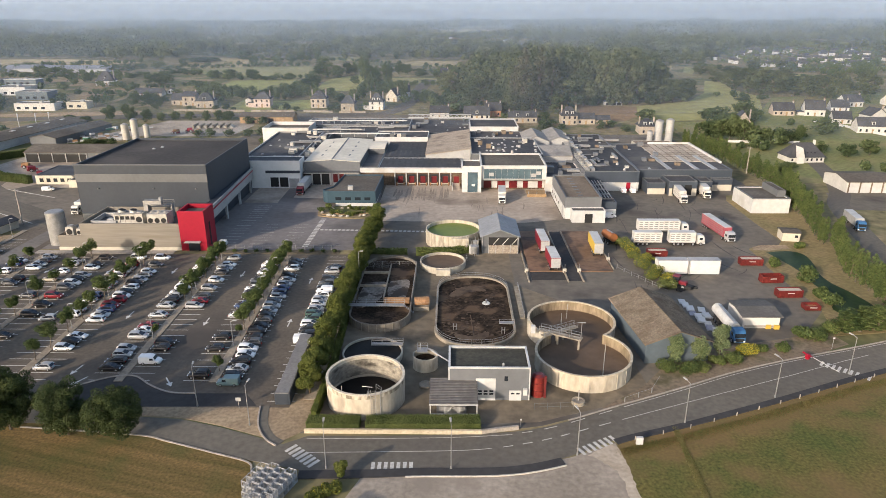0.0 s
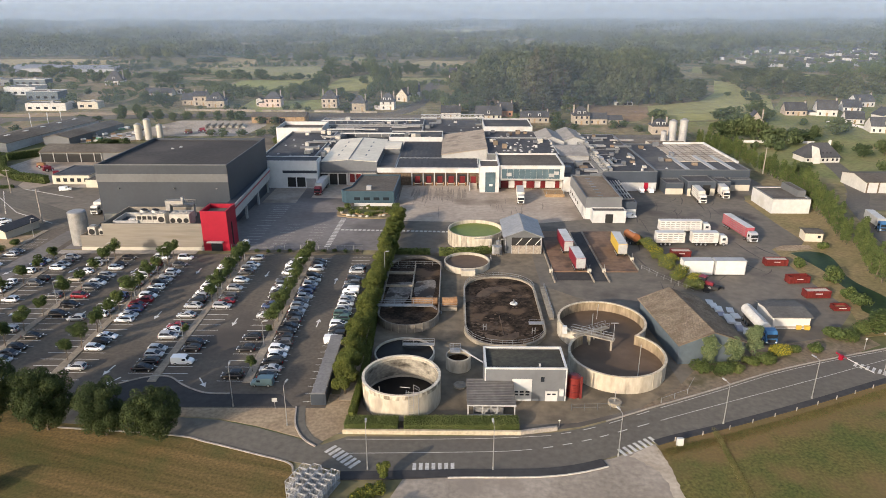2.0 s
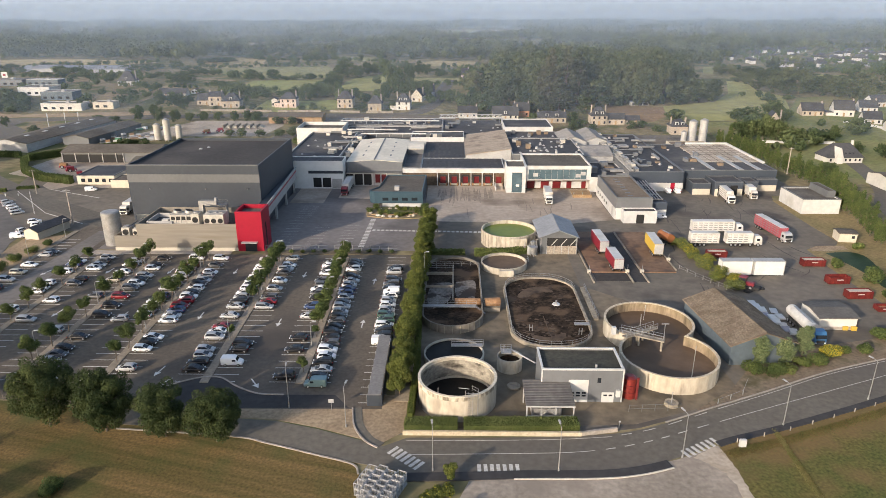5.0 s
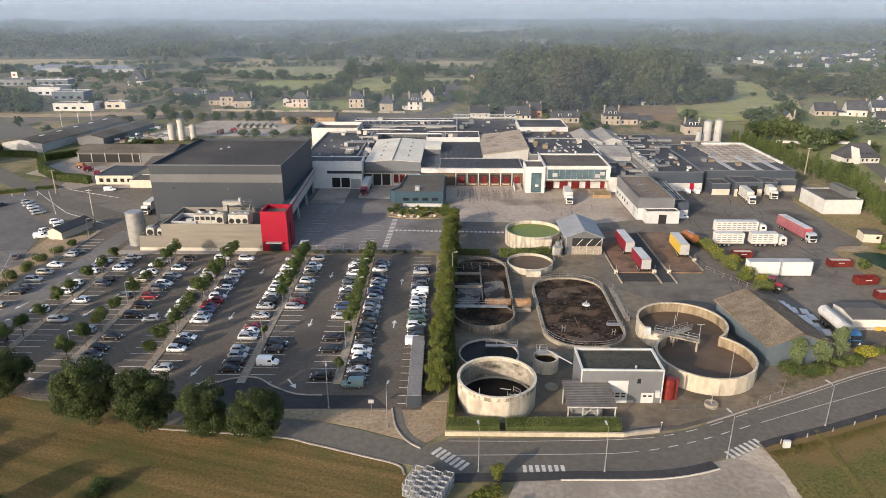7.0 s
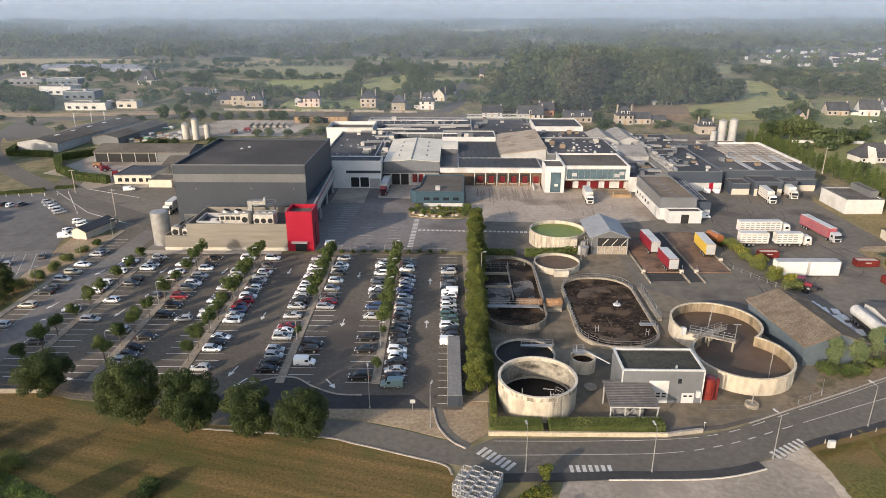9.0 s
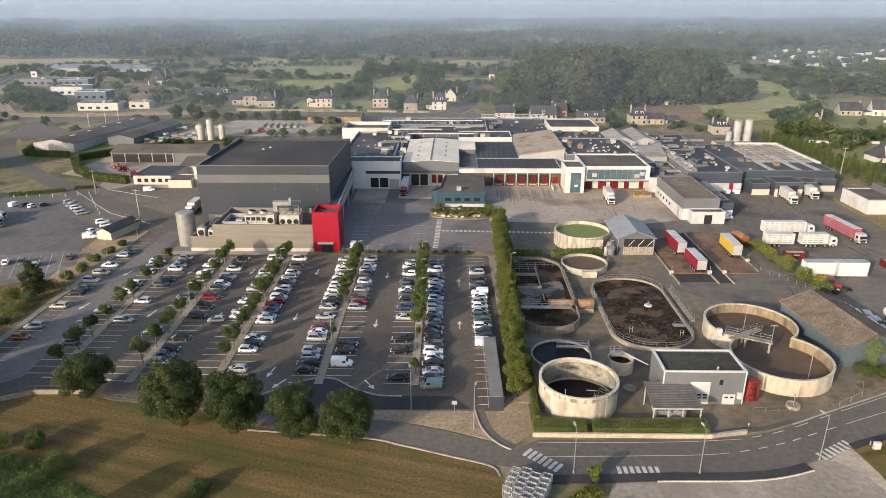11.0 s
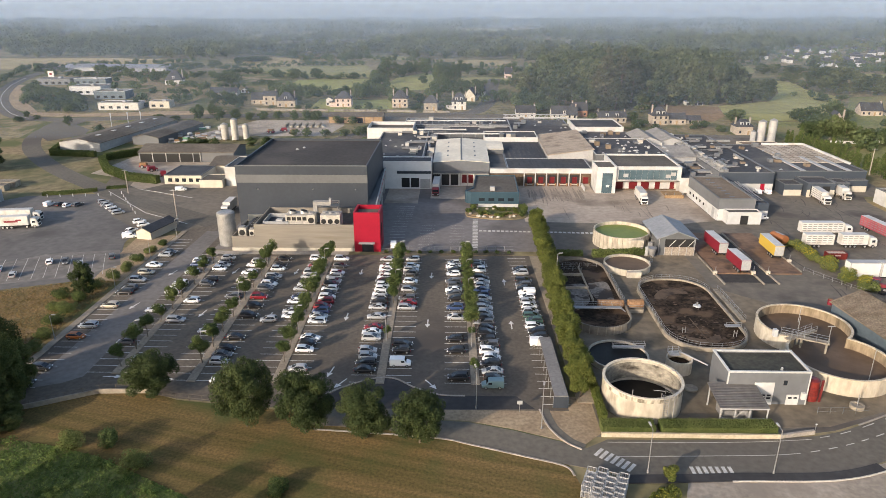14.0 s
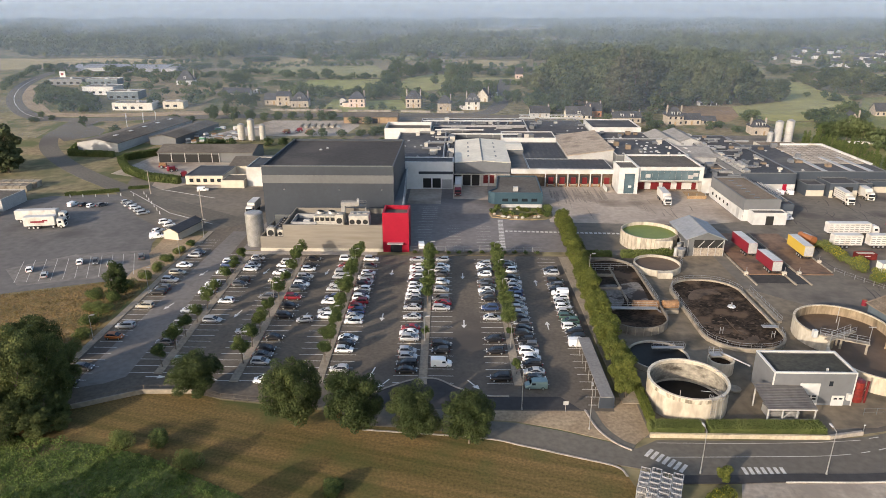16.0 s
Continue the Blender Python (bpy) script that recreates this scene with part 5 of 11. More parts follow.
sc = (oxa.location.x, oxa.location.y)
part("foam_patch", prism(bmesh.new(), local(smoothline([(-22.6, 148), (-19.5, 148.8), (-17.5, 148), (-17.6, 142), (-18.4, 138.0), (-21.0, 134.6), (-23.0, 134), (-23.2, 141), (-22.6, 148)], 5)[:-1], sc), 1.1, 1.22), GREY_SCUM, oxa, "grey foam on the sludge")
part("foam_patch", prism(bmesh.new(), local(smoothline([(-16.6, 149), (-12.2, 150), (-12.0, 143), (-12.8, 138.2), (-15.6, 138.6), (-16.8, 143), (-16.6, 149)], 5)[:-1], sc), 1.1, 1.215), GREY_SCUM, oxa, "grey foam on the sludge")
rail(oxa, [(7.0, -9.6), (10.6, -9.6), (10.6, -7.2), (7.0, -7.2)], 0.9)
bm = bmesh.new()
for i in range(6):
    box(bm, 5.2 + 0.35 * i, 5.5 + 0.35 * i, -11.4, -10.4, 1.75 - 0.3 * i, 1.85 - 0.3 * i)
part("steps", bm, STEEL, oxa)
panel_ribs(oxa, 0, -13.9, 6.55, 0, 1.9, 12, 180, 360)

# large oval basin
O0 = rounded(-5.2, 12.0, 117.6, 153.6, 7.6, 14)
O1 = rounded(-4.7, 11.5, 118.1, 153.1, 7.1, 14)
oxb = basin("oval_basin", "large oval basin of brown crusted sludge with pale rim", O0, O1, 0.9, SLUDGE, 0.45, wall=CONCRETE, floor_label="brown crusted sludge")
part("divider", bar(bmesh.new(), (-0.8, -3.6, 0.46), (-0.3, -14.0, 0.46), 0.1), SCUM, oxb, "thin line of scum")
oc = (oxb.location.x, oxb.location.y)
sj = random.Random(12)
for pts in ([(-2.4, 142.0), (-1.0, 145.2), (1.8, 147.8), (5.2, 147.6), (6.6, 145.2), (4.2, 145.0), (1.8, 144.0), (0.2, 142.0)], [(-1.2, 123.0), (0.2, 120.4), (3.2, 119.9), (5.8, 121.8), (6.2, 124.2), (4.2, 123.2), (2.4, 122.2), (0.6, 122.8)]):
    ln = [(x + sj.uniform(-0.12, 0.12), y + sj.uniform(-0.12, 0.12)) for x, y in smoothline(pts + pts[:1], 5)[:-1]]
    part("scum_patch", prism(bmesh.new(), local(ln, oc), 0.4, 0.48), SCUM, oxb, "drifting brown scum")
bm = bmesh.new()
for k in range(230):
    cx_, cy_ = (sj.gauss(1.0, 3.6), sj.gauss(124.5, 4.0)) if k < 150 else (sj.uniform(-4, 11), sj.uniform(121, 150))
    if not (-3.4 < cx_ < 10.2 and 121.0 < cy_ < 150):
        continue
    r_ = sj.uniform(0.12, 0.5)
    prism(bm, [(cx_ - oc[0] + r_ * sj.uniform(0.5, 1.6) * math.cos(q * 1.047), cy_ - oc[1] + r_ * sj.uniform(0.4, 1.0) * math.sin(q * 1.047)) for q in range(6)], 0.42, 0.456 + 0.0001 * k)
tagged(part("scum", bm, SCUM, oxb, "scattered flecks of brown scum"), kind="stuff")
rail(oxb, [(x * 1.0, y * 1.0) for x, y in local(rounded(-4.9, 11.7, 117.9, 153.3, 7.3, 6), (3.4, 135.6))], 0.9, 1.0, 2.2)
aer = thing("floating_aerator", "white floating aerator on the sludge", "aerator", (6.3, 138.2, 0.45))
part("float", cyl(bmesh.new(), 0, 0, 0, 0.25, 0.9, 0.8, 20), WHITE, aer)
part("motor", cyl(bmesh.new(), 0, 0, 0.25, 1.0, 0.22, 0.2, 12), STEEL, aer)
for x, y in ((-1.2, 125), (8.9, 123.5)):
    mx = thing("mixer_stand", "small steel mixer stand in the basin", "mixer", (x, y, 0.4))
    part("post", bar(bmesh.new(), (0, 0, 0), (0, 0, 1.5), 0.07), STEEL, mx)
    part("post", bar(bmesh.new(), (0.6, 0, 0), (0.6, 0, 1.5), 0.07), STEEL, mx)
    part("crossbar", bar(bmesh.new(), (0, 0, 0.9), (0.6, 0, 0.9), 0.06), STEEL, mx)
plat = thing("basin_platform", "small steel platform at the basin edge", "platform", (10.2, 127.5, 0.9))
part("deck", boxes((-1.6, 1.6, -0.6, 0.6, 0, 0.15)), STEEL, plat)
rail(plat, [(-1.6, -0.6), (1.6, -0.6)], 0.1)
sidew = thing("basin_walkway", "narrow concrete walkway beside the basin", "walkway", (14.0, 139, 0))
part("deck", boxes((-0.5, 0.5, -8, 9, 0, 0.5)), CONCRETE, sidew)
rail(sidew, [(0.4, -8), (0.4, 9)], 0.5)

# two joined round tanks
C1, C2, R = (23.3, 124.6), (23.3, 110.7), 9.0
half = math.degrees(math.asin((C1[1] - C2[1]) / 2 / R))
def eight(r, k):
    a = math.degrees(math.asin((C1[1] - C2[1]) / 2 / r))
    return circle(*C1, r, 40, -a, 180 + a) + circle(*C2, r, 40, 180 - a, 360 + a)
twin = basin("twin_tank", "two joined round concrete tanks of brown water", eight(9.0, 0), eight(8.65, 0), 3.3, SLUDGE_BROWN, 1.3, floor_label="still brown water")
part("rim", ringwall(bmesh.new(), local(eight(9.07, 0), (twin.location.x, twin.location.y)), local(eight(8.6, 0), (twin.location.x, twin.location.y)), 3.22, 3.4), surf("sunlit_rim_concrete", (0.42, 0.355, 0.26), (0.5, 0.43, 0.325), 0.9, 0.5, 2.0, 0.3), twin)
ox, oy = twin.location.x, twin.location.y
part("lining", ringwall(bmesh.new(), local(eight(8.66, 0), (ox, oy)), local(eight(8.6, 0), (ox, oy)), 1.2, 3.2), surf("algae_stained_lining", (0.19, 0.145, 0.09), (0.27, 0.21, 0.14), 0.9, 0.4, 1.6, 0.2, amount=0.3, dark=(0.1, 0.075, 0.05), dark_scale=0.5, stretch=(1, 1, 0.3)), twin, "brown-stained inner lining")
bm = bmesh.new()
box(bm, -8.4, 0.2, -0.7, 0.7, 3.35, 3.6)
bm.transform(Matrix.Translation((0, -2.0, 0)) @ Matrix.Rotation(radians(-28), 4, "Z") @ Matrix.Translation((0.4, 0, 0)))
part("walkway", bm, CONCRETE, twin)
bm = bmesh.new()
box(bm, -8.0, 0.5, -0.6, 0.6, 3.35, 3.55)
bm.transform(Matrix.Translation((0, 3.2, 0)) @ Matrix.Rotation(radians(30), 4, "Z"))
part("walkway", bm, CONCRETE, twin)
for ang, y0 in ((-28, -2.0), (30, 3.2)):
    c, s = math.cos(radians(ang)), math.sin(radians(ang))
    for w in (-0.6, 0.6):
        rail(twin, [(-8.0 * c - w * s, y0 - 8.0 * s + w * c), (0.4 * c - w * s, y0 + 0.4 * s + w * c)], 3.55)
for x, y in ((0.0, -2.4), (-1.0, 2.7), (-2.4, 1.9), (-3.8, 1.2), (-3.8, -0.2)):
    part("pillar", bar(bmesh.new(), (x, y, 0.8), (x, y, 3.4), 0.22, 8), CONCRETE, twin)
bm = bmesh.new()
bar(bm, (0.4, -2.0, 3.5), (0.4, -2.0, 7.0), 0.06)
bar(bm, (-0.3, -2.0, 7.0), (1.1, -2.0, 7.0), 0.1)
part("lamp_post", bm, STEEL, twin)
for a_, b_, r_ in (((-1.0, 7.2, 3.3), (-0.8, 7.4, 6.6), 0.07), ((-2.6, 3.8, 3.5), (-2.6, 3.8, 6.2), 0.08), ((2.6, -12.5, 0.2), (2.6, -12.5, 8.0), 0.07)):
    part("lamp_post", bar(bmesh.new(), a_, b_, r_), STEEL, twin)
for a in np.arange(190, 350, 16):
    bm = boxes((8.98, 9.05, -0.06, 0.06, 0, 3.3))
    bm.transform(Matrix.Translation((C2[0] - ox, C2[1] - oy, 0)) @ Matrix.Rotation(radians(a), 4, "Z"))
    part("wall_joint", bm, TANKWALL, twin)
cone = thing("valve_box", "white valve box on the tank rim", "valve box", (14.7, 118.6, 3.3))
part("cabinet", boxes((-0.4, 0.4, -0.4, 0.4, 0, 1.5)), WHITE, cone)
stand = basin("well_ring", "low round concrete well with a pipe", circle(20.4, 98.6, 1.15, 24), circle(20.4, 98.6, 0.85, 24), 0.7, CONCRETE, 0.55, wall=CONCRETE, category="well")
part("pipe", bar(bmesh.new(), (0, 0, 0.5), (0, 0, 2.6), 0.09), STEEL, stand)

# round tanks to the north
G = (-1.3, 181.6)
green = basin("green_tank", "round concrete tank full of green algae water", circle(*G, 7.9, 56), circle(*G, 7.55, 56), 4.2, GREEN_WATER, 3.2, floor_label="bright green algae water")
panel_ribs(green, 0, 0, 7.9, 0.1, 4.1, 36)
part("buttress", boxes((-0.5, 4.3, -8.6, -7.6, 0, 3.9)), TANKWALL, green, "pale concrete block on the wall")
bm = bmesh.new()
for i in range(9):
    box(bm, 7.0 + 0.3 * i, 7.3 + 0.3 * i, -4.2, -3.2, 4.0 - 0.42 * i, 4.1 - 0.42 * i)
part("steps", bm, STEEL, green)
rail(green, [(6.9, -4.2), (9.7, -4.2)], 2.2, 2.4)
K = (-4.0, 162.4)
tankc = basin("clarifier", "low round concrete clarifier of brown water", circle(*K, 6.0, 52), circle(*K, 5.7, 52), 1.7, SLUDGE_BROWN, 1.0, floor_label="brown water")
part("outlet_box", boxes((-1.6, 2.0, -7.1, -5.8, 0, 1.6)), TANKWALL, tankc, "pale outlet box")
rail(tankc, [(5.4, -1.6), (6.4, -0.6), (6.2, 1.0)], 1.7)
hop = thing("hopper", "small steel hopper tank on legs", "hopper", (4.6, 170.0, 0))
part("drum", cyl(bmesh.new(), 0, 0, 0.8, 2.9, 0.7, 1.2, 18), STEEL, hop)
for k in range(4):
    part("leg", bar(bmesh.new(), (0.7 * math.cos(k * 1.57), 0.7 * math.sin(k * 1.57), 0), (0.6 * math.cos(k * 1.57), 0.6 * math.sin(k * 1.57), 1.2), 0.07), STEEL, hop)
pump = thing("steel_gantry", "steel gantry with pipes beside the green tank", "pipework", (7.2, 174.5, 0))
for x, y, z in ((0, 0, 4.6), (1.2, 0, 3.6), (0, 1.6, 5.2), (-1.4, 0.6, 3.2)):
    part("upright", bar(bmesh.new(), (x, y, 0), (x, y, z), 0.12), STEEL, pump)
part("crossbar", bar(bmesh.new(), (-1.4, 0.6, 3.0), (1.2, 0, 3.4), 0.1), STEEL, pump)
part("valve", boxes((-0.6, 0.7, -0.8, 0.2, 0, 1.3)), LIGHT_GREY, pump)

# screening shed
lab = gable("open-fronted screening shed with a pale pitched roof", 6.6, 16.8, 172, 187, 4.9, 6.8, MID, SHEET_PALE, "y", 0.5, name="screening_shed", category="shed")
part("fence_panel", boxes((-3.2, 4.9, -7.75, -7.65, 0, 2.4)), surf("rusty_mesh_panel", (0.24, 0.2, 0.16), (0.3, 0.26, 0.21), 0.8, 0.6, 2.5, 0.2, amount=0.35), lab, "grimy mesh fence")
for x in (-4.9, -3.2, -1.2, 0.8, 2.8, 4.9):
    part("post", boxes((x - 0.07, x + 0.07, -7.85, -7.72, 0, 2.6 if abs(x) < 4.8 else 4.8)), LIGHT_GREY, lab)
# near-black panel on the closed wall stands for the shade inside
part("opening", boxes((-3.2, 4.6, -7.6, -7.52, 2.3, 4.7)), DARK, lab, "dark panel for the shade inside the open front")
for x in (-2.0, 0.6, 3.2):
    part("beam", bar(bmesh.new(), (x, -7.68, 2.6), (x + 1.6, -7.68, 4.5), 0.09), STEEL, lab)
for i, (x, y, r, hh) in enumerate(((3.6, 171.4, 0.55, 2.6), (4.8, 172.8, 0.7, 3.4), (2.4, 172.6, 0.5, 2.0), (5.4, 170.6, 0.4, 3.0))):
    dv = thing("dosing_vessel", "grey dosing vessel with pipes beside the shed", "vessel", (x, y, 0.04), 30 * i, "dosing vessels")
    part("vessel", cyl(bmesh.new(), 0, 0, 0.2, hh, r, r * 0.9, 14), (LIGHT_GREY, STEEL, CONCRETE, GREY)[i], dv)
    part("pipe", bar(bmesh.new(), (0, 0, hh), (0.3, 0, hh + 1.2), 0.08), STEEL, dv)
    part("foot", boxes((-r, r, -r, r, 0, 0.2)), CONCRETE, dv)

# service building, lean-to and red tank
sb = block("grey clad service building with white edging and white doors", -2.0, 12.0, 99.4, 107.0, 6.4, GREY, surf("mossy_felt_roof", (0.035, 0.035, 0.03), (0.06, 0.058, 0.045), 0.95, 0.3, 1.5, 0.3, amount=0.3), 0.35, 0.25, WHITE, name="service_building", category="building")
fit_part(sb, "corner_trim", WHITE, (-2.05, -1.85, 99.34, 99.55, 0, 6.4))
fit_part(sb, "corner_trim", WHITE, (11.85, 12.05, 99.34, 99.55, 0, 6.4))
door = fit_part(sb, "sectional_door", WHITE, (2.7, 6.1, 99.28, 99.4, 0, 4.4), label="tall white sectional door")
for x in (3.4, 4.4, 5.4):
    for z in (1.2, 1.75):
        fit_part(sb, "door_window", GLASS, (x - 0.35, x + 0.35, 99.24, 99.29, z, z + 0.32))
fit_part(sb, "small_door", WHITE, (8.5, 10.6, 99.28, 99.4, 0, 2.0), label="white garage door")
for x in (9.1, 10.0):
    fit_part(sb, "door_window", GLASS, (x - 0.3, x + 0.3, 99.24, 99.29, 1.3, 1.6))
fit_part(sb, "window", GLASS, (7.6, 8.2, 99.32, 99.42, 3.9, 4.8))
fit_part(sb, "cooling_unit", WHITE, (10.9, 11.6, 98.9, 99.4, 1.3, 2.5), label="white cooling unit")
fit_part(sb, "roof_vent", LIGHT_GREY, (7.3, 7.6, 100.4, 100.7, 6.0, 6.7))
lean = thing("lean_to", "open lean-to of steel posts with a ribbed grey roof", "shelter", (-1.2, 93.4, 0))
ROOF_RIB = surf("ribbed_grey_sheet", (0.10, 0.095, 0.092), (0.13, 0.122, 0.118), 0.6, 0.2, 1.0, 0.1)
bm = bmesh.new()
v = [bm.verts.new(p) for p in ((-4.0, 0, 3.0), (4.1, 0, 3.0), (4.1, 6.6, 3.9), (-4.0, 6.6, 3.9), (-4.0, 0, 3.15), (4.1, 0, 3.15), (4.1, 6.6, 4.05), (-4.0, 6.6, 4.05))]
for f in ((0, 3, 2, 1), (4, 5, 6, 7), (0, 1, 5, 4), (1, 2, 6, 5), (2, 3, 7, 6), (3, 0, 4, 7)):
    bm.faces.new([v[i] for i in f])
part("roof", bm, ROOF_RIB, lean)
for i in range(16):
    y = 0.2 + 0.41 * i
    part("roof_rib", boxes((-4.0, 4.1, y - 0.04, y + 0.04, 3.16 + 0.136 * y, 3.22 + 0.136 * y)), ROOF_RIB, lean)
for x in (-3.8, -1.4, 1.0, 3.9):
    for y in (0.15, 5.6):
        part("post", boxes((x - 0.1, x + 0.1, y - 0.1, y + 0.1, 0, 3.05 + 0.13 * y)), LIGHT_GREY, lean)
part("lower_beam", boxes((-3.8, 3.6, 0.1, 0.25, 0.9, 1.15)), LIGHT_GREY, lean)
part("edge_beam", boxes((-4.0, 4.1, -0.05, 0.1, 2.85, 3.1)), LIGHT_GREY, lean)
for a, b in ((-1.4, 0.2), (1.0, -0.2)):
    part("brace", bar(bmesh.new(), (a, 0.2, 1.0), (b, 0.2, 2.9), 0.06), LIGHT_GREY, lean)
mach = thing("sludge_press", "pale machinery under the lean-to roof", "machine", (-1.4, 96.4, 0))
part("frame", boxes((-2.6, 2.4, -1.4, 1.4, 0, 1.5)), STEEL, mach)
part("drum", bar(bmesh.new(), (-2.2, 0, 1.9), (2.0, 0, 1.9), 0.5, 12), CREAM, mach)
rt = thing("red_tank", "upright red plastic tank with ribs", "tank", (13.7, 101.4, 0))
part("shell", cyl(bmesh.new(), 0, 0, 0, 3.9, 1.25, 1.2, 24), surf("red_plastic", (0.14, 0.018, 0.014), (0.18, 0.025, 0.02), 0.5, 0.5, 2.0, 0.1), rt, smooth=False)
part("lid", cyl(bmesh.new(), 0, 0, 3.9, 4.2, 1.15, 0.6, 24), plain("dull_red", (0.12, 0.015, 0.014), 0.5), rt)
for z in (1.2, 2.6):
    part("hoop", ringwall(bmesh.new(), circle(0, 0, 1.32, 24), circle(0, 0, 1.2, 24), z, z + 0.12), plain("dark_red", (0.12, 0.012, 0.012), 0.5), rt)
part("ladder", boxes((0.9, 1.3, -1.2, -1.1, 0, 4.4)), plain("red_steel", (0.12, 0.015, 0.014), 0.5), rt)

# blue barn
barn = gable("blue-grey sheet barn with a lichened tile-brown roof", 0, 12.6, 0, 20.5, 4.3, 6.6, BLUE_BARN, ROOF_TAN, "y", 0.5, name="barn", category="barn", turn=6.0, at=(40.7, 123.1, 0))
sheet = bpy.data.meshes.new("roof_sheet")
bm = bmesh.new()
wave = [[bm.verts.new((-0.99 + 0.165 * k, y_, 0.1 if k % 2 else 0.03)) for k in range(13)] for y_ in (0.0, 0.95)]
foot = [[bm.verts.new((-0.99 + 1.98 * k, y_, -0.02)) for k in (0, 1)] for y_ in (0.0, 0.95)]
for k in range(12):
    bm.faces.new((wave[0][k], wave[0][k + 1], wave[1][k + 1], wave[1][k]))
bm.faces.new((foot[0][0], foot[0][1], *wave[0][::-1]))
bm.faces.new((foot[1][1], foot[1][0], *wave[1]))
bm.to_mesh(sheet)
bm.free()
sheet.materials.append(surf("lichened_roof_sheet", (0.11, 0.09, 0.068), (0.155, 0.128, 0.098), 0.9, 0.45, 2.6, 0.4, amount=0.35, dark=(0.1, 0.078, 0.058), dark_scale=0.4, rand=0.1))
sr = random.Random(3)
for slope, side in zip([c for c in barn.children if c.name.startswith("roof_slope")], (-1, 1)):
    s_ = 2.3 / 6.3
    for r_ in range(8):
        for k in range(10):
            ob = new("roof_sheet", sheet)
            ob.parent = slope
            run = 6.75 - 0.84 * (r_ + 1)
            ob.matrix_basis = Matrix.Translation((side * (run + 0.84), -10.0 + 2.06 * k + 0.7, 6.6 - s_ * (run + 0.84) + 0.21 + sr.uniform(0, 0.03))) @ Matrix.Rotation(math.atan(s_) * side, 4, "Y") @ Matrix.Rotation(radians(90 * side), 4, "Z")


# ---- vehicles ----
def loft(rows):
    """Rings (x, half width, z low, z high, shoulder) along x, closed at both ends."""
    bm = bmesh.new()
    rings = []
    for x, w, z0, z1, s in rows:
        rings.append([bm.verts.new(p) for p in ((x, -w * 0.9, z0), (x, -w, z0 + (z1 - z0) * 0.35), (x, -w, z0 + (z1 - z0) * 0.75), (x, -w * s, z1), (x, w * s, z1), (x, w, z0 + (z1 - z0) * 0.75), (x, w, z0 + (z1 - z0) * 0.35), (x, w * 0.9, z0))])
    for a, b in zip(rings, rings[1:]):
        for i in range(8):
            bm.faces.new((a[i], a[(i + 1) % 8], b[(i + 1) % 8], b[i]))
    bm.faces.new(rings[0])
    bm.faces.new(rings[-1][::-1])
    bmesh.ops.recalc_face_normals(bm, faces=bm.faces)
    return bm


def wheel(parent, x, y, r=0.31, w=0.2):
    bm = bmesh.new()
    bar(bm, (x, y - w / 2, r), (x, y + w / 2, r), r, 14)
    ty = part("wheel", bm, BLACK, parent)
    bm = bmesh.new()
    bar(bm, (x, y - w / 2 - 0.012, r), (x, y + w / 2 + 0.012, r), r * 0.62, 10)
    part("rim", bm, CHROME, ty)
    return ty


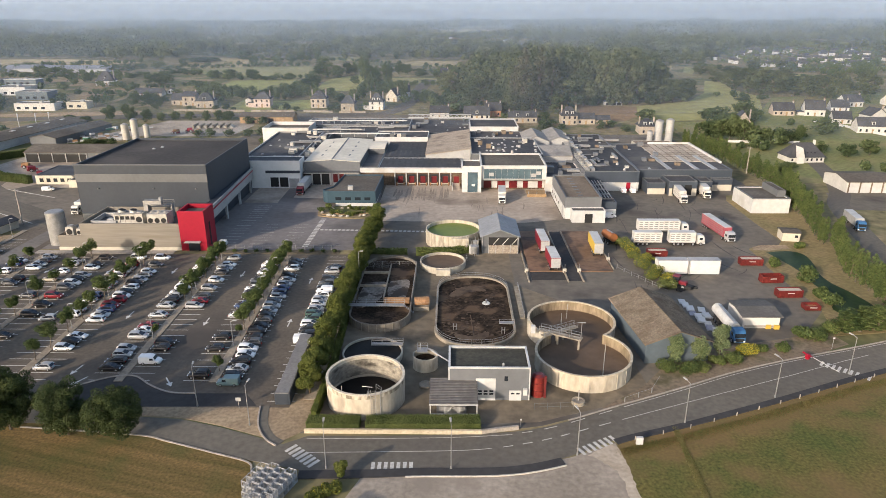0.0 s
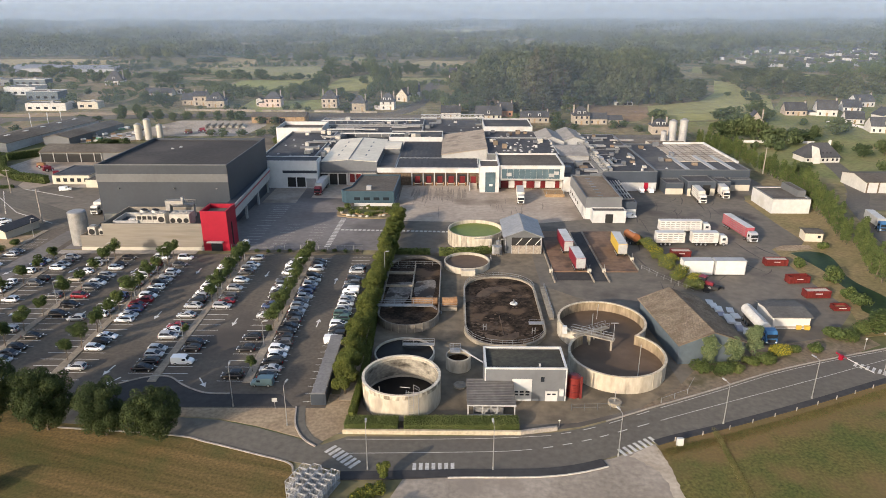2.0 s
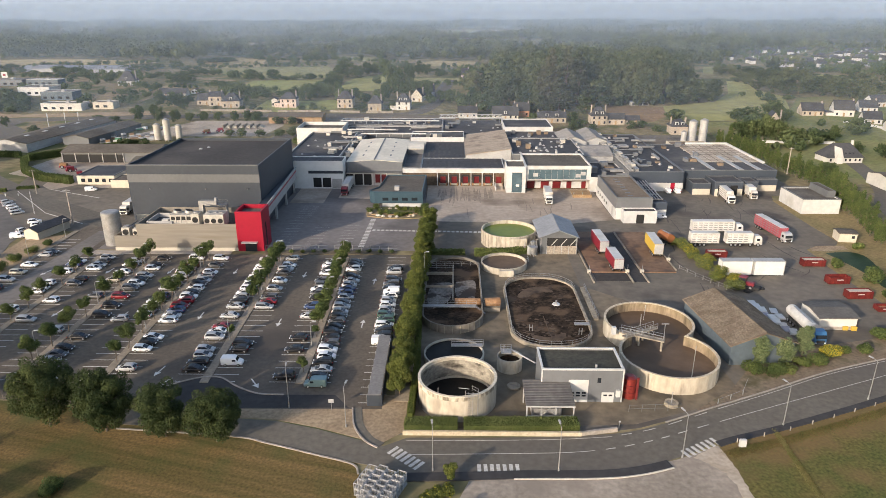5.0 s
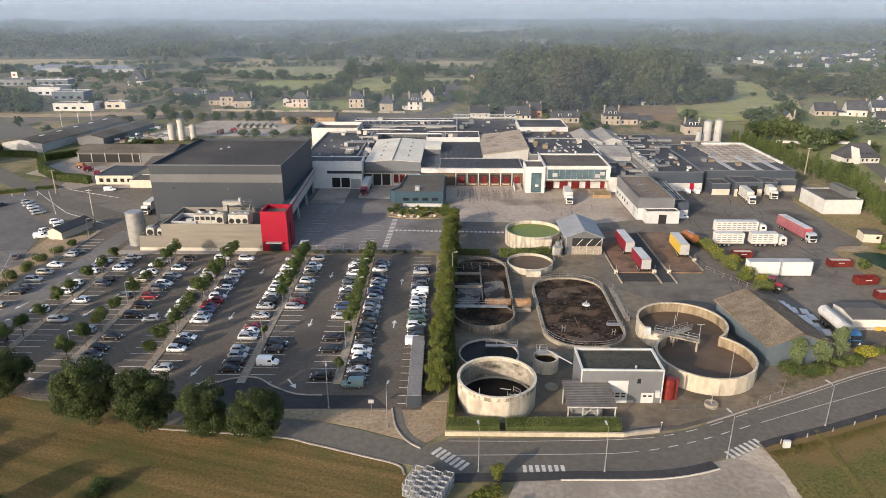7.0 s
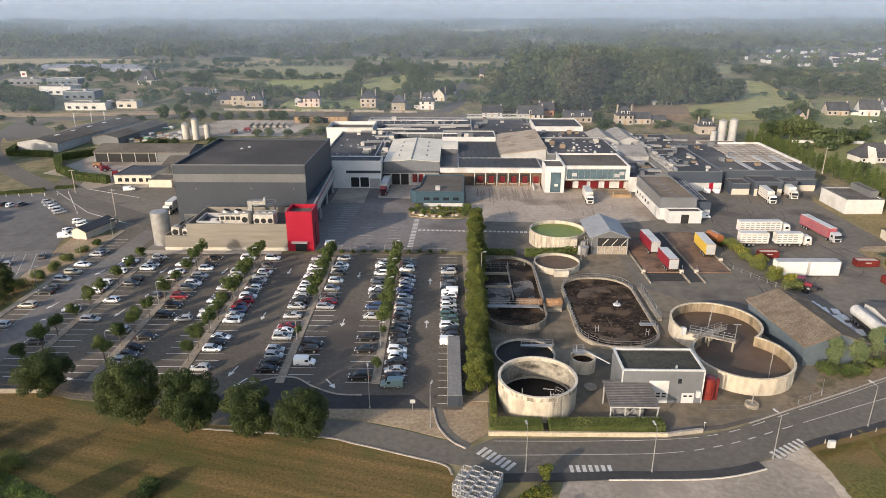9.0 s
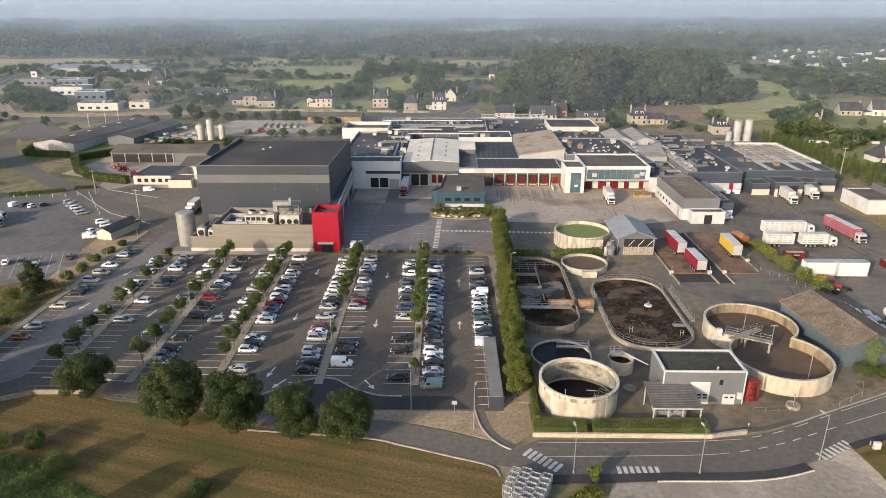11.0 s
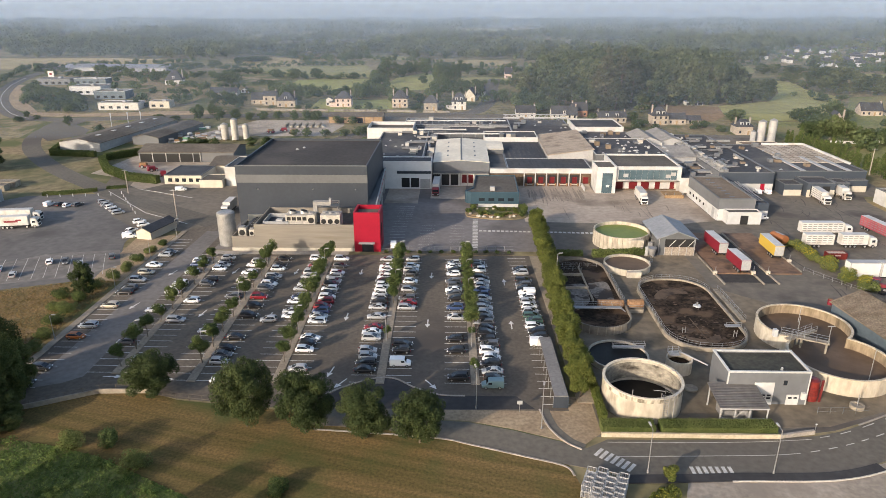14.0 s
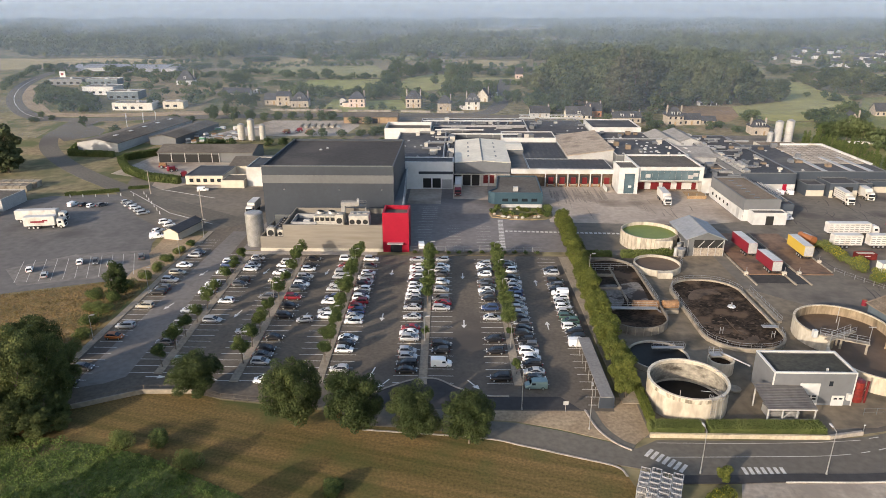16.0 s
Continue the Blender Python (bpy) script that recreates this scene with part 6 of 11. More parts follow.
def car(kind, label):
    """A car along +x with its nose forward."""
    k = {"hatch": (4.05, 0.87, 0.9, 1.5, (-1.95, -1.45, 0.15, 1.22)), "estate": (4.5, 0.89, 0.9, 1.5, (-2.15, -1.8, 0.2, 1.32)),
         "saloon": (4.5, 0.88, 0.88, 1.44, (-1.75, -0.85, 0.2, 1.28)), "suv": (4.4, 0.92, 1.02, 1.68, (-2.1, -1.65, 0.2, 1.28))}[kind]
    L, w, belt, top, (g0, r0, r1, g1) = k
    h = L / 2
    t = thing("car", label, "car")
    part("body", loft([(-h, w * 0.76, 0.36, belt * 0.82, 0.8), (-h + 0.1, w * 0.92, 0.26, belt * 0.98, 0.86), (-h * 0.6, w, 0.2, belt * 1.02, 0.93), (0, w, 0.2, belt, 0.93), (g1 - 0.1, w, 0.2, belt * 0.98, 0.92),
                       (g1 + 0.3, w * 0.98, 0.2, belt * 0.92, 0.86), (h - 0.28, w * 0.94, 0.2, belt * 0.8, 0.8), (h - 0.08, w * 0.84, 0.25, belt * 0.66, 0.76), (h, w * 0.7, 0.32, belt * 0.54, 0.76)]), CAR_PAINT["silver"], t, smooth=True)
    part("window_glass", loft([(g0, w * 0.84, belt - 0.05, belt + 0.03, 0.95), (r0, w * 0.87, belt - 0.05, top - 0.1, 0.8), ((r0 + r1) / 2, w * 0.88, belt - 0.05, top - 0.05, 0.8), (r1, w * 0.87, belt - 0.05, top - 0.09, 0.8), (g1, w * 0.82, belt - 0.05, belt + 0.02, 0.95)]), GLASS, t)
    bm = loft([(r0 - 0.16, w * 0.64, top - 0.2, top - 0.13, 0.92), (r0 + 0.1, w * 0.73, top - 0.15, top - 0.03, 0.88), ((r0 + r1) / 2, w * 0.75, top - 0.13, top + 0.02, 0.86), (r1 - 0.2, w * 0.74, top - 0.14, top - 0.02, 0.88), (r1 + 0.14, w * 0.66, top - 0.2, top - 0.13, 0.92)])
    for q in (-1, 1):
        bar(bm, (g1 - 0.06, q * w * 0.84, belt), (r1 + 0.02, q * w * 0.72, top - 0.1), 0.05, 5)
        bar(bm, ((r0 + r1) / 2, q * w * 0.9, belt), ((r0 + r1) / 2 - 0.03, q * w * 0.74, top - 0.07), 0.045, 5)
        bar(bm, (g0 + 0.12, q * w * 0.86, belt), (r0 + 0.05, q * w * 0.74, top - 0.1), 0.13, 6)
    part("roof", bm, CAR_PAINT["silver"], t, "roof with its pillars")
    for s in (-1, 1):
        part("headlight", boxes((h - 0.2, h - 0.02, s * w * 0.62 - 0.17, s * w * 0.62 + 0.17, belt * 0.62, belt * 0.8)), LAMP_GLASS, t)
        part("tail_light", boxes((-h - 0.01, -h + 0.1, s * w * 0.72 - 0.1, s * w * 0.72 + 0.1, belt * 0.65, belt * 0.9)), TAIL_GLASS, t)
        for x in (-h * 0.62, h * 0.63):
            wheel(t, x, s * (w - 0.09))
    return t


def van(label, L=4.6, top=1.85, w=0.92):
    t = thing("van", label, "van")
    h = L / 2
    part("body", loft([(-h, w * 0.95, 0.3, top * 0.97, 0.92), (-h + 0.1, w, 0.24, top, 0.93), (h - 1.9, w, 0.22, top, 0.93), (h - 1.35, w, 0.22, top * 0.93, 0.85), (h - 0.95, w, 0.22, 1.1, 0.92), (h - 0.15, w * 0.92, 0.24, 0.9, 0.82), (h, w * 0.8, 0.3, 0.7, 0.8)]), CAR_PAINT["white"], t)
    bm = bmesh.new()
    v = [bm.verts.new(p) for p in ((h - 0.98, -w * 0.86, 1.14), (h - 0.98, w * 0.86, 1.14), (h - 1.36, w * 0.74, top * 0.92), (h - 1.36, -w * 0.74, top * 0.92))]
    bm.faces.new(v)
    bm.transform(Matrix.Translation((0.03, 0, 0.03)))
    bmesh.ops.solidify(bm, geom=bm.faces[:], thickness=0.03)
    part("windscreen", bm, GLASS, t)
    for s in (-1, 1):
        a, b = sorted((s * (w - 0.03), s * (w + 0.015)))
        part("side_window", boxes((h - 2.1, h - 1.35, a, b, 1.12, 1.55)), GLASS, t)
        part("headlight", boxes((h - 0.22, h - 0.02, s * w * 0.62 - 0.15, s * w * 0.62 + 0.15, 0.6, 0.8)), LAMP_GLASS, t)
        part("tail_light", boxes((-h - 0.01, -h + 0.06, s * w * 0.85 - 0.07, s * w * 0.85 + 0.07, 0.8, 1.3)), TAIL_GLASS, t)
        for x in (-h * 0.6, h * 0.62):
            wheel(t, x, s * (w - 0.09))
    return t


def recolour(t, paint):
    for o in t.children:
        if o.name.split(".")[0] in ("body", "roof", "pillar", "cab"):
            o.material_slots[0].link = "OBJECT"
            o.material_slots[0].material = paint
    return t


CARS = {k: car(k, "parked car") for k in ("hatch", "estate", "saloon", "suv")}
VAN = van("white panel van parked in a bay")
KIND_WORD = {"hatch": "small hatchback", "estate": "estate car", "saloon": "saloon car", "suv": "tall family car"}
first_use = set()


def place_car(kind, x, y, turn, paint, where="parked in a marked bay", z=0.055):
    src = VAN if kind == "van" else CARS[kind]
    if kind not in first_use:
        first_use.add(kind)
        c = src
        c.matrix_world = pose(x, y, z, 0, 0, turn)
    else:
        c = copy_thing(src, pose(x, y, z, 0, 0, turn))
    recolour(c, CAR_PAINT[paint])
    c.scale = (0.88, 0.92, 0.9) if kind == "van" else (0.91, 0.93, 0.91)
    word = "panel van" if kind == "van" else KIND_WORD[kind]
    name = {"silver": "silver", "blue": "dark blue", "teal": "pale teal", "grey": "dark grey", "green": "dark green", "orange": "burnt orange"}.get(paint, paint)
    return tagged(c, "%s %s %s" % (name, word, where), "van" if kind == "van" else "car", "vehicles in the car park")


CODE = {"w": "white", "s": "silver", "g": "grey", "k": "black", "u": "blue", "r": "red", "b": "beige", "o": "orange", "e": "green", "T": "teal", "V": "white"}
PARKED = [
    (-131.4, 1, 102, "0k 2g 7o 9s 13b 16k 17g 19s 21b 23w 26s 27g"),
    (-113.2, -1, 107.5, "4g 10w 14w 15w 16w 19w 21u 22w"),
    (-113.2, 1, 107.5, "1s 8s 12w 16g 17k 20w 21s 22g 23s"),
    (-98, -1, 107.5, "6s 13g 17b 19w 21w 22s"),
    (-98, 1, 107.5, "1s 2g 3k 5k 9k 11k 13r 15g 16w 17k 18s 20w 21k 23k"),
    (-82.2, -1, 105, "10w 11s 13w 14u 16s 17s 19s 20s 21s 22r 24w"),
    (-82.2, 1, 105, "1s 4w 5k 6w 9w 10s 11u 12r 13r 14w 15k 16w 17k 18s 19s 20w 22g 24w"),
    (-62.9, -1, 105, "1k 2k 3s 4s 6s 7w 8r 10s 12s 13k 14s 15w 16w 17w 18k 19w 20s 21w 22w 24s"),
    (-62.9, 1, 105, "2V 4k 5k 12s 13r 14g 16s 18w 20g 21s 22w 24s"),
    (-45.3, -1, 105, "0k 4k 6k 10s 12u 14k 15g 16w 17g 18g 20w 21k 22w 23s"),
    (-45.3, 1, 105, "-1T 0k 1s 2k 3w 4w 5g 6k 7k 8k 9g 10k 11s 12s 13g 14s 15u 16u 17s 18s 19k 21w 22k 23k"),
    (-28.2, -1, 98.5, "8V 9k 10k 11w 12e 13e 14s 15w 16s 17w 18V 19k 20g 21k 23s 24k"),
]
rc = random.Random(4)
for x, side, y0, codes in PARKED:
    for c in codes.split():
        i, paint = int(c[:-1]), CODE[c[-1]]
        y = y0 + 2.5 * i + 1.25
        kind = "van" if c[-1] in "VT" else rc.choice(("hatch", "hatch", "estate", "saloon", "suv"))
        turn = (0 if side > 0 else 180) + (180 if rc.random() < 0.3 else 0) + rc.uniform(-1.5, 1.5)
        place_car(kind, lot_x(x, y) + side * (3.3 + rc.uniform(-0.25, 0.25)), y + rc.uniform(-0.15, 0.15), turn, paint)
place_car("hatch", -90.0, 129.4, 185, "silver", "driving slowly down the aisle")
place_car("estate", -92.0, 104.6, 180, "white", "parked at the end of the row")
place_car("van", -67.0, 177.4, 95, "white", "standing beside the red tower", 0.035)


# lorries
def cab(t, x, paint, h=3.1, w=1.22, facing=1):
    """A flat-fronted lorry cab whose front stands at x."""
    s = facing
    c = part("cab", loft([(x - s * 2.1, w, 0.55, h, 0.92), (x - s * 1.9, w, 0.5, h * 1.02, 0.9), (x - s * 0.5, w, 0.5, h * 0.98, 0.88), (x - s * 0.1, w * 0.97, 0.5, h * 0.78, 0.9), (x, w * 0.93, 0.55, h * 0.55, 0.92)]), paint, t)
    part("windscreen", boxes((min(x - s * 0.3, x + s * 0.02), max(x - s * 0.3, x + s * 0.02), -w * 0.86, w * 0.86, h * 0.54, h * 0.8)), GLASS, c)
    part("grille", boxes((min(x - s * 0.1, x + s * 0.04), max(x - s * 0.1, x + s * 0.04), -w * 0.7, w * 0.7, 0.7, h * 0.45)), BLACK, c)
    for y in (-1, 1):
        part("side_window", boxes((x - s * 1.2 - 0.4, x - s * 1.2 + 0.5, y * (w + 0.005) - 0.01, y * (w + 0.005) + 0.01, h * 0.56, h * 0.78)), GLASS, c)
        part("headlight", boxes((x - 0.06, x + 0.06, y * w * 0.75 - 0.2, y * w * 0.75 + 0.2, 0.65, 0.95)), LAMP_GLASS, c)
    return c


def lorry(label, at, turn, body, paint, length=12.0, height=3.9, kind="box", tractor=True, stripes=None, group=""):
    """An articulated lorry along +x, cab forward; without tractor only the trailer."""
    t = thing("lorry" if tractor else "trailer", label, "lorry" if tractor else "trailer", at, turn, group)
    x0 = -length / 2
    x1 = length / 2
    if kind == "box":
        part("cargo_box", boxes((x0, x1, -1.25, 1.25, 1.1, height)), body, t)
        part("roof_sheet", boxes((x0 + 0.05, x1 - 0.05, -1.2, 1.2, height, height + 0.05)), WHITE, t)
        part("rear_door", boxes((x0 - 0.05, x0, -1.2, 1.2, 1.15, height - 0.1)), LIGHT_GREY, t)
    elif kind == "livestock":
        part("cargo_box", boxes((x0, x1, -1.2, 1.2, 1.0, height)), body, t)
        for z in np.linspace(1.45, height - 0.5, 4):
            for y in (-1, 1):
                for k in range(int(length / 1.5)):
                    xx = x0 + 0.3 + 1.5 * k
                    part("vent_slot", boxes((xx, xx + 1.1, y * 1.21 - 0.02, y * 1.21 + 0.02, z, z + 0.2)), SLOT, t)
        part("roof_sheet", boxes((x0, x1, -1.15, 1.15, height, height + 0.08)), WHITE, t)
    elif kind == "tank":
        bm = bmesh.new()
        bar(bm, (x0, 0, 2.3), (x1, 0, 2.3), 1.2, 20)
        part("tank", bm, body, t, smooth=False)
        part("catwalk", boxes((x0 + 1, x1 - 1, -0.3, 0.3, 3.48, 3.56)), STEEL, t)
    elif kind == "flat":
        part("deck", boxes((x0, x1, -1.2, 1.2, 1.0, 1.25)), body, t)
        part("headboard", boxes((x1 - 0.12, x1, -1.2, 1.2, 1.25, 2.6)), body, t)
    if stripes:
        for y in (-1, 1):
            part("stripe", boxes((x0 + 0.2, x1 - 0.2, y * 1.26 - 0.015, y * 1.26 + 0.015, height * 0.5, height * 0.62)), stripes, t)
    part("chassis", boxes((x0 + 0.2, x1, -0.5, 0.5, 0.65, 1.05)), BLACK, t)
    for k in range(3):
        for y in (-1.05, 1.05):
            wheel(t, x0 + 1.4 + 1.25 * k, y, 0.5, 0.35)
    if tractor:
        cab(t, x1 + 2.7, paint)
        part("chassis", boxes((x1 - 1.5, x1 + 2.4, -0.5, 0.5, 0.55, 0.95)), BLACK, t)
        for x in (x1 - 0.6, x1 + 1.6):
            for y in (-1.05, 1.05):
                wheel(t, x, y, 0.5, 0.35)
    return t


CLEAN_WHITE = surf("white_coated_panel", (0.56, 0.55, 0.52), (0.62, 0.61, 0.58), 0.5, 0.3, 1.5, 0.0, amount=0.06)
PAINT_W = surf("dusty_white_lorry_paint", (0.5, 0.485, 0.45), (0.58, 0.565, 0.53), 0.5, 0.4, 2.0, 0.0, amount=0.12, dark=(0.4, 0.37, 0.32), dark_scale=0.5)
lorry("white refrigerated lorry standing before the docks", (15.9, 226.5, 0.05), -93, PAINT_W, PAINT_W, 9.0, 3.8)
lorry("white lorry backed to a dock with red cab", (-56.6, 238.5, 0.055), -91, PAINT_W, TRUCK_RED, 12.0)
lorry("white livestock lorry parked in the yard", (57.6, 179.7, 0.03), 0, PAINT_W, PAINT_W, 8.0, 3.9, "livestock", False)
lorry("white livestock lorry with cab parked in the yard", (64.0, 179.7, 0.03), 0, PAINT_W, PAINT_W, 7.4, 3.9, "livestock")
bpy.data.objects["trailer"].location.x = 54.2
lorry("white livestock lorry behind the first", (60.5, 190.5, 0.03), 0, PAINT_W, PAINT_W, 12.5, 3.9, "livestock")
lorry("red livestock lorry with white roof", (77.9, 190.5, 0.03), -84, PALE_PINK, CAR_PAINT["silver"], 14.0, 3.9, "livestock")
lorry("white lorry with closed sides at the east dock", (78.8, 229.0, 0.03), -94, PAINT_W, PAINT_W, 12.0, 4.0, "livestock")
lorry("white box lorry at the east dock", (89.0, 233.5, 0.03), -95, PAINT_W, PAINT_W, 9.0, 3.9)
lorry("red and white lorry on the wash ramp", (23.7, 175.5, 0.3), 92, TRUCK_RED, TRUCK_RED, 10.5, 4.0, "box", False)
lorry("red and white trailer at the foot of the wash ramp", (24.8, 162.2, 0.3), 92, TRUCK_RED, TRUCK_RED, 9.0, 3.8, "box", False)
lorry("yellow lorry on the wash ramp", (38.3, 173.6, 0.3), 88, TRUCK_YELLOW, PAINT_W, 10.5, 3.9, "box", False)
for x in (54.9, 63.0):
    bx = thing("container", "long plain white container standing on the tarmac", "container", (x - 0.4, 158.0, 0.03), 0, "white containers")
    part("box", boxes((-3.85, 3.85, -1.25, 1.25, 0.25, 3.9)), CLEAN_WHITE, bx)
    part("roof_sheet", boxes((-3.9, 3.9, -1.3, 1.3, 3.9, 3.98)), LIGHT_GREY, bx, "grey roof sheet")
    part("skid", boxes((-3.8, 3.8, -1.1, -0.8, 0, 0.25), (-3.8, 3.8, 0.8, 1.1, 0, 0.25)), BLACK, bx)
    for k in (-1, 1):
        part("corner_post", boxes((3.78 * k - 0.08, 3.78 * k + 0.08, -1.29, -1.24, 0.2, 3.9)), LIGHT_GREY, bx)
lorry("silver tank lorry with a blue cab", (56.6, 127.5, 0.03), -90, PAINT_W, TRUCK_BLUE, 10.0, 3.6, "tank")
lorry("orange tank trailer beside the shrubs", (43.8, 181.0, 0.03), -72, plain("orange_tank", (0.27, 0.10, 0.035), 0.55), TRUCK_RED, 5.0, 3.4, "tank", False)
lorry("grey tipper lorry with a blue cab on the lane", (123.4, 198.5, 0.07), -101, LIGHT_GREY, TRUCK_BLUE, 10.0, 3.5)
lorry("white lorry parked beside the cold store", (-125.3, 211.5, 0.04), -90, PAINT_W, PAINT_W, 7.0, 3.8)
lorry("white lorry parked in the lorry park", (-191.5, 198.5, 0.05), 8, PAINT_W, PAINT_W, 12.5, 4.0)
fl = lorry("white lorry with a painted red sign on its side", (-186.6, 192.0, 0.05), 10, PAINT_W, PAINT_W, 9.0, 3.9)
part("sign_mark", boxes((-2.4, 1.6, -1.3, -1.26, 2.1, 2.7), (1.0, 2.6, -1.3, -1.26, 2.5, 3.0)), TRUCK_RED, fl, "red painted mark")
for x, y, turn, col, kind in ((-190, 216, 80, "white", "van"), (-186.4, 216, 80, "black", "hatch"), (-183, 215, 75, "white", "hatch"), (-180, 216, 70, "grey", "estate"), (-173, 219.5, 40, "silver", "hatch"), (-170, 216, 40, "silver", "saloon"), (-167, 213, 40, "white", "hatch"), (-164.2, 210, 40, "silver", "hatch"), (-161.5, 207, 40, "silver", "estate"),
                             (-150, 197.5, 35, "white", "suv"), (-147.4, 194.5, 35, "white", "hatch"), (-145, 191.5, 35, "beige", "hatch"), (-148.5, 189, 60, "white", "hatch"), (-146.5, 183.5, 20, "white", "van"),
                             (-168.7, 157.1, 116, "white", "hatch"), (-162.6, 153.5, 116, "silver", "hatch"), (-158.5, 162.7, 116, "white", "hatch"), (-154.2, 162.8, -64, "grey", "hatch"), (-143.5, 166.8, 116, "grey", "suv"), (-149.5, 161.3, 116, "silver", "hatch"),
                             (49.3, 205.0, 10, "white", "van"), (61.0, 236.0, 90, "white", "van"), (64.4, 236.0, 90, "white", "van"), (-152, 236, 20, "white", "van")):
    tagged(place_car(kind, x, y, turn, col, "standing on the works tarmac", 0.055), group="vehicles about the works")


# skips, tractor, stacked panels
def skip(x, y, w=6.2, d=2.2, h=1.9, full=False, turn=0):
    t = thing("skip", "red steel skip with sloping ends, %s" % ("full of rubble" if full else "empty"), "skip", (x, y, 0.03), turn, "skips in the yard")
    bm = bmesh.new()
    o, i = [(-w / 2, -d / 2), (w / 2, -d / 2), (w / 2, d / 2), (-w / 2, d / 2)], [(-w / 2 + 0.1, -d / 2 + 0.1), (w / 2 - 0.1, -d / 2 + 0.1), (w / 2 - 0.1, d / 2 - 0.1), (-w / 2 + 0.1, d / 2 - 0.1)]
    ringwall(bm, o, i, 0.15, h)
    part("shell", bm, SKIP_RED, t)
    part("floor", boxes((-w / 2 + 0.1, w / 2 - 0.1, -d / 2 + 0.1, d / 2 - 0.1, 0.2, 1.7 if full else 0.6)), CREAM if full else RUST, t, "pale rubble" if full else "rusty floor")
    for k in range(7):
        x_ = -w / 2 + w * (k + 0.5) / 7
        part("rib", boxes((x_ - 0.06, x_ + 0.06, -d / 2 - 0.08, -d / 2, 0.2, h)), SKIP_RED, t)
    part("skid", boxes((-w / 2, w / 2, -0.6, -0.45, 0, 0.15), (-w / 2, w / 2, 0.45, 0.6, 0, 0.15)), BLACK, t)
    part("sign_mark", boxes((-0.8, 0.8, -d / 2 - 0.1, -d / 2 - 0.08, h * 0.6, h * 0.6 + 0.22)), WHITE, t, "white lettering bar")
    return t


for x, y, w, full, turn in ((77.4, 164.2, 5.8, True, 0), (77.6, 152.6, 5.3, False, 4), (77.8, 143.9, 5.8, True, 2), (79.6, 137.0, 3.4, False, 0), (54.4, 170.2, 5.2, True, 0)):
    skip(x, y, w, h=1.9 if w > 4 else 1.2, full=full, turn=turn)
tr = thing("tractor", "red tractor with black wheels and loader", "tractor", (53.6, 149.5, 0.03), -40)
part("bonnet", boxes((0.2, 2.2, -0.5, 0.5, 0.9, 1.7)), TRUCK_RED, tr)
part("cab", loft([(-1.2, 0.8, 0.9, 2.7, 0.9), (0.3, 0.8, 0.9, 2.7, 0.9)]), GLASS, tr)
part("cab_roof", boxes((-1.3, 0.4, -0.85, 0.85, 2.7, 2.85)), TRUCK_RED, tr)
part("loader", boxes((2.2, 3.6, -0.9, 0.9, 0.3, 1.0)), BLACK, tr)
for y in (-0.95, 0.95):
    wheel(tr, -0.8, y, 0.85, 0.5)
    wheel(tr, 1.7, y, 0.55, 0.35)
LILAC = surf("faded_lilac_sheet", (0.3, 0.29, 0.33), (0.37, 0.36, 0.4), 0.6, 0.5, 2.0, 0.05, amount=0.12)
pr_ = random.Random(12)
for i, (x, y) in enumerate(((51.8, 140.6), (52.1, 138.6), (52.3, 136.6), (52.2, 134.6), (53.0, 132.8), (52.8, 130.8), (53.7, 129.2), (53.4, 127.2), (54.3, 125.8), (54.7, 136.4), (54.9, 133.2))):
    pl = thing("panel_stack", "loose low stack of pale cladding panels on the ground", "building panels", (x, y, 0.03), -8 + pr_.uniform(-6, 6), "stacked panels")
    for k in range(1 + i % 3):
        d = pr_.uniform(-0.15, 0.15)
        part("panel", boxes((-0.75 + d, 0.75 + d, -1.3, 1.2, 0.02 + 0.14 * k, 0.15 + 0.14 * k)), CLEAN_WHITE if i % 4 != 3 else LILAC, pl)
    part("bearer", boxes((-0.6, 0.6, -0.9, -0.75, -0.03, 0.02), (-0.6, 0.6, 0.7, 0.85, -0.03, 0.02)), BARK, pl)
rdr = thing("drum", "upright red steel drum at the corner of the barn", "drum", (37.6, 140.6, 0.03))
part("shell", cyl(bmesh.new(), 0, 0, 0, 1.4, 0.55, 0.55, 16), TRUCK_RED, rdr)
part("rim", cyl(bmesh.new(), 0, 0, 1.4, 1.46, 0.58, 0.5, 16), RUST, rdr)
ty_ = random.Random(6)
for i in range(12):
    tyre = thing("tyre", "old black tyre lying round the tractor", "tyre", (52.6 + 0.5 * i % 5 + ty_.uniform(-0.3, 0.6), 146.6 + 0.5 * (i // 2) + ty_.uniform(-0.3, 0.3), 0.03), 0, "scrap tyres")
    part("tread", ringwall(bmesh.new(), circle(0, 0, 0.62, 16), circle(0, 0, 0.34, 16), 0, 0.32 + 0.1 * (i % 3)), BLACK, tyre)
for x, y in ((65.7, 127.4), (67.4, 127.2)):
    yb = thing("grit_bin", "yellow plastic grit bin", "bin", (x, y, 0.03))
    part("tub", boxes((-0.5, 0.5, -0.4, 0.4, 0, 0.7)), TRUCK_YELLOW, yb)
    part("lid", boxes((-0.55, 0.55, -0.45, 0.45, 0.7, 0.84)), TRUCK_YELLOW, yb)


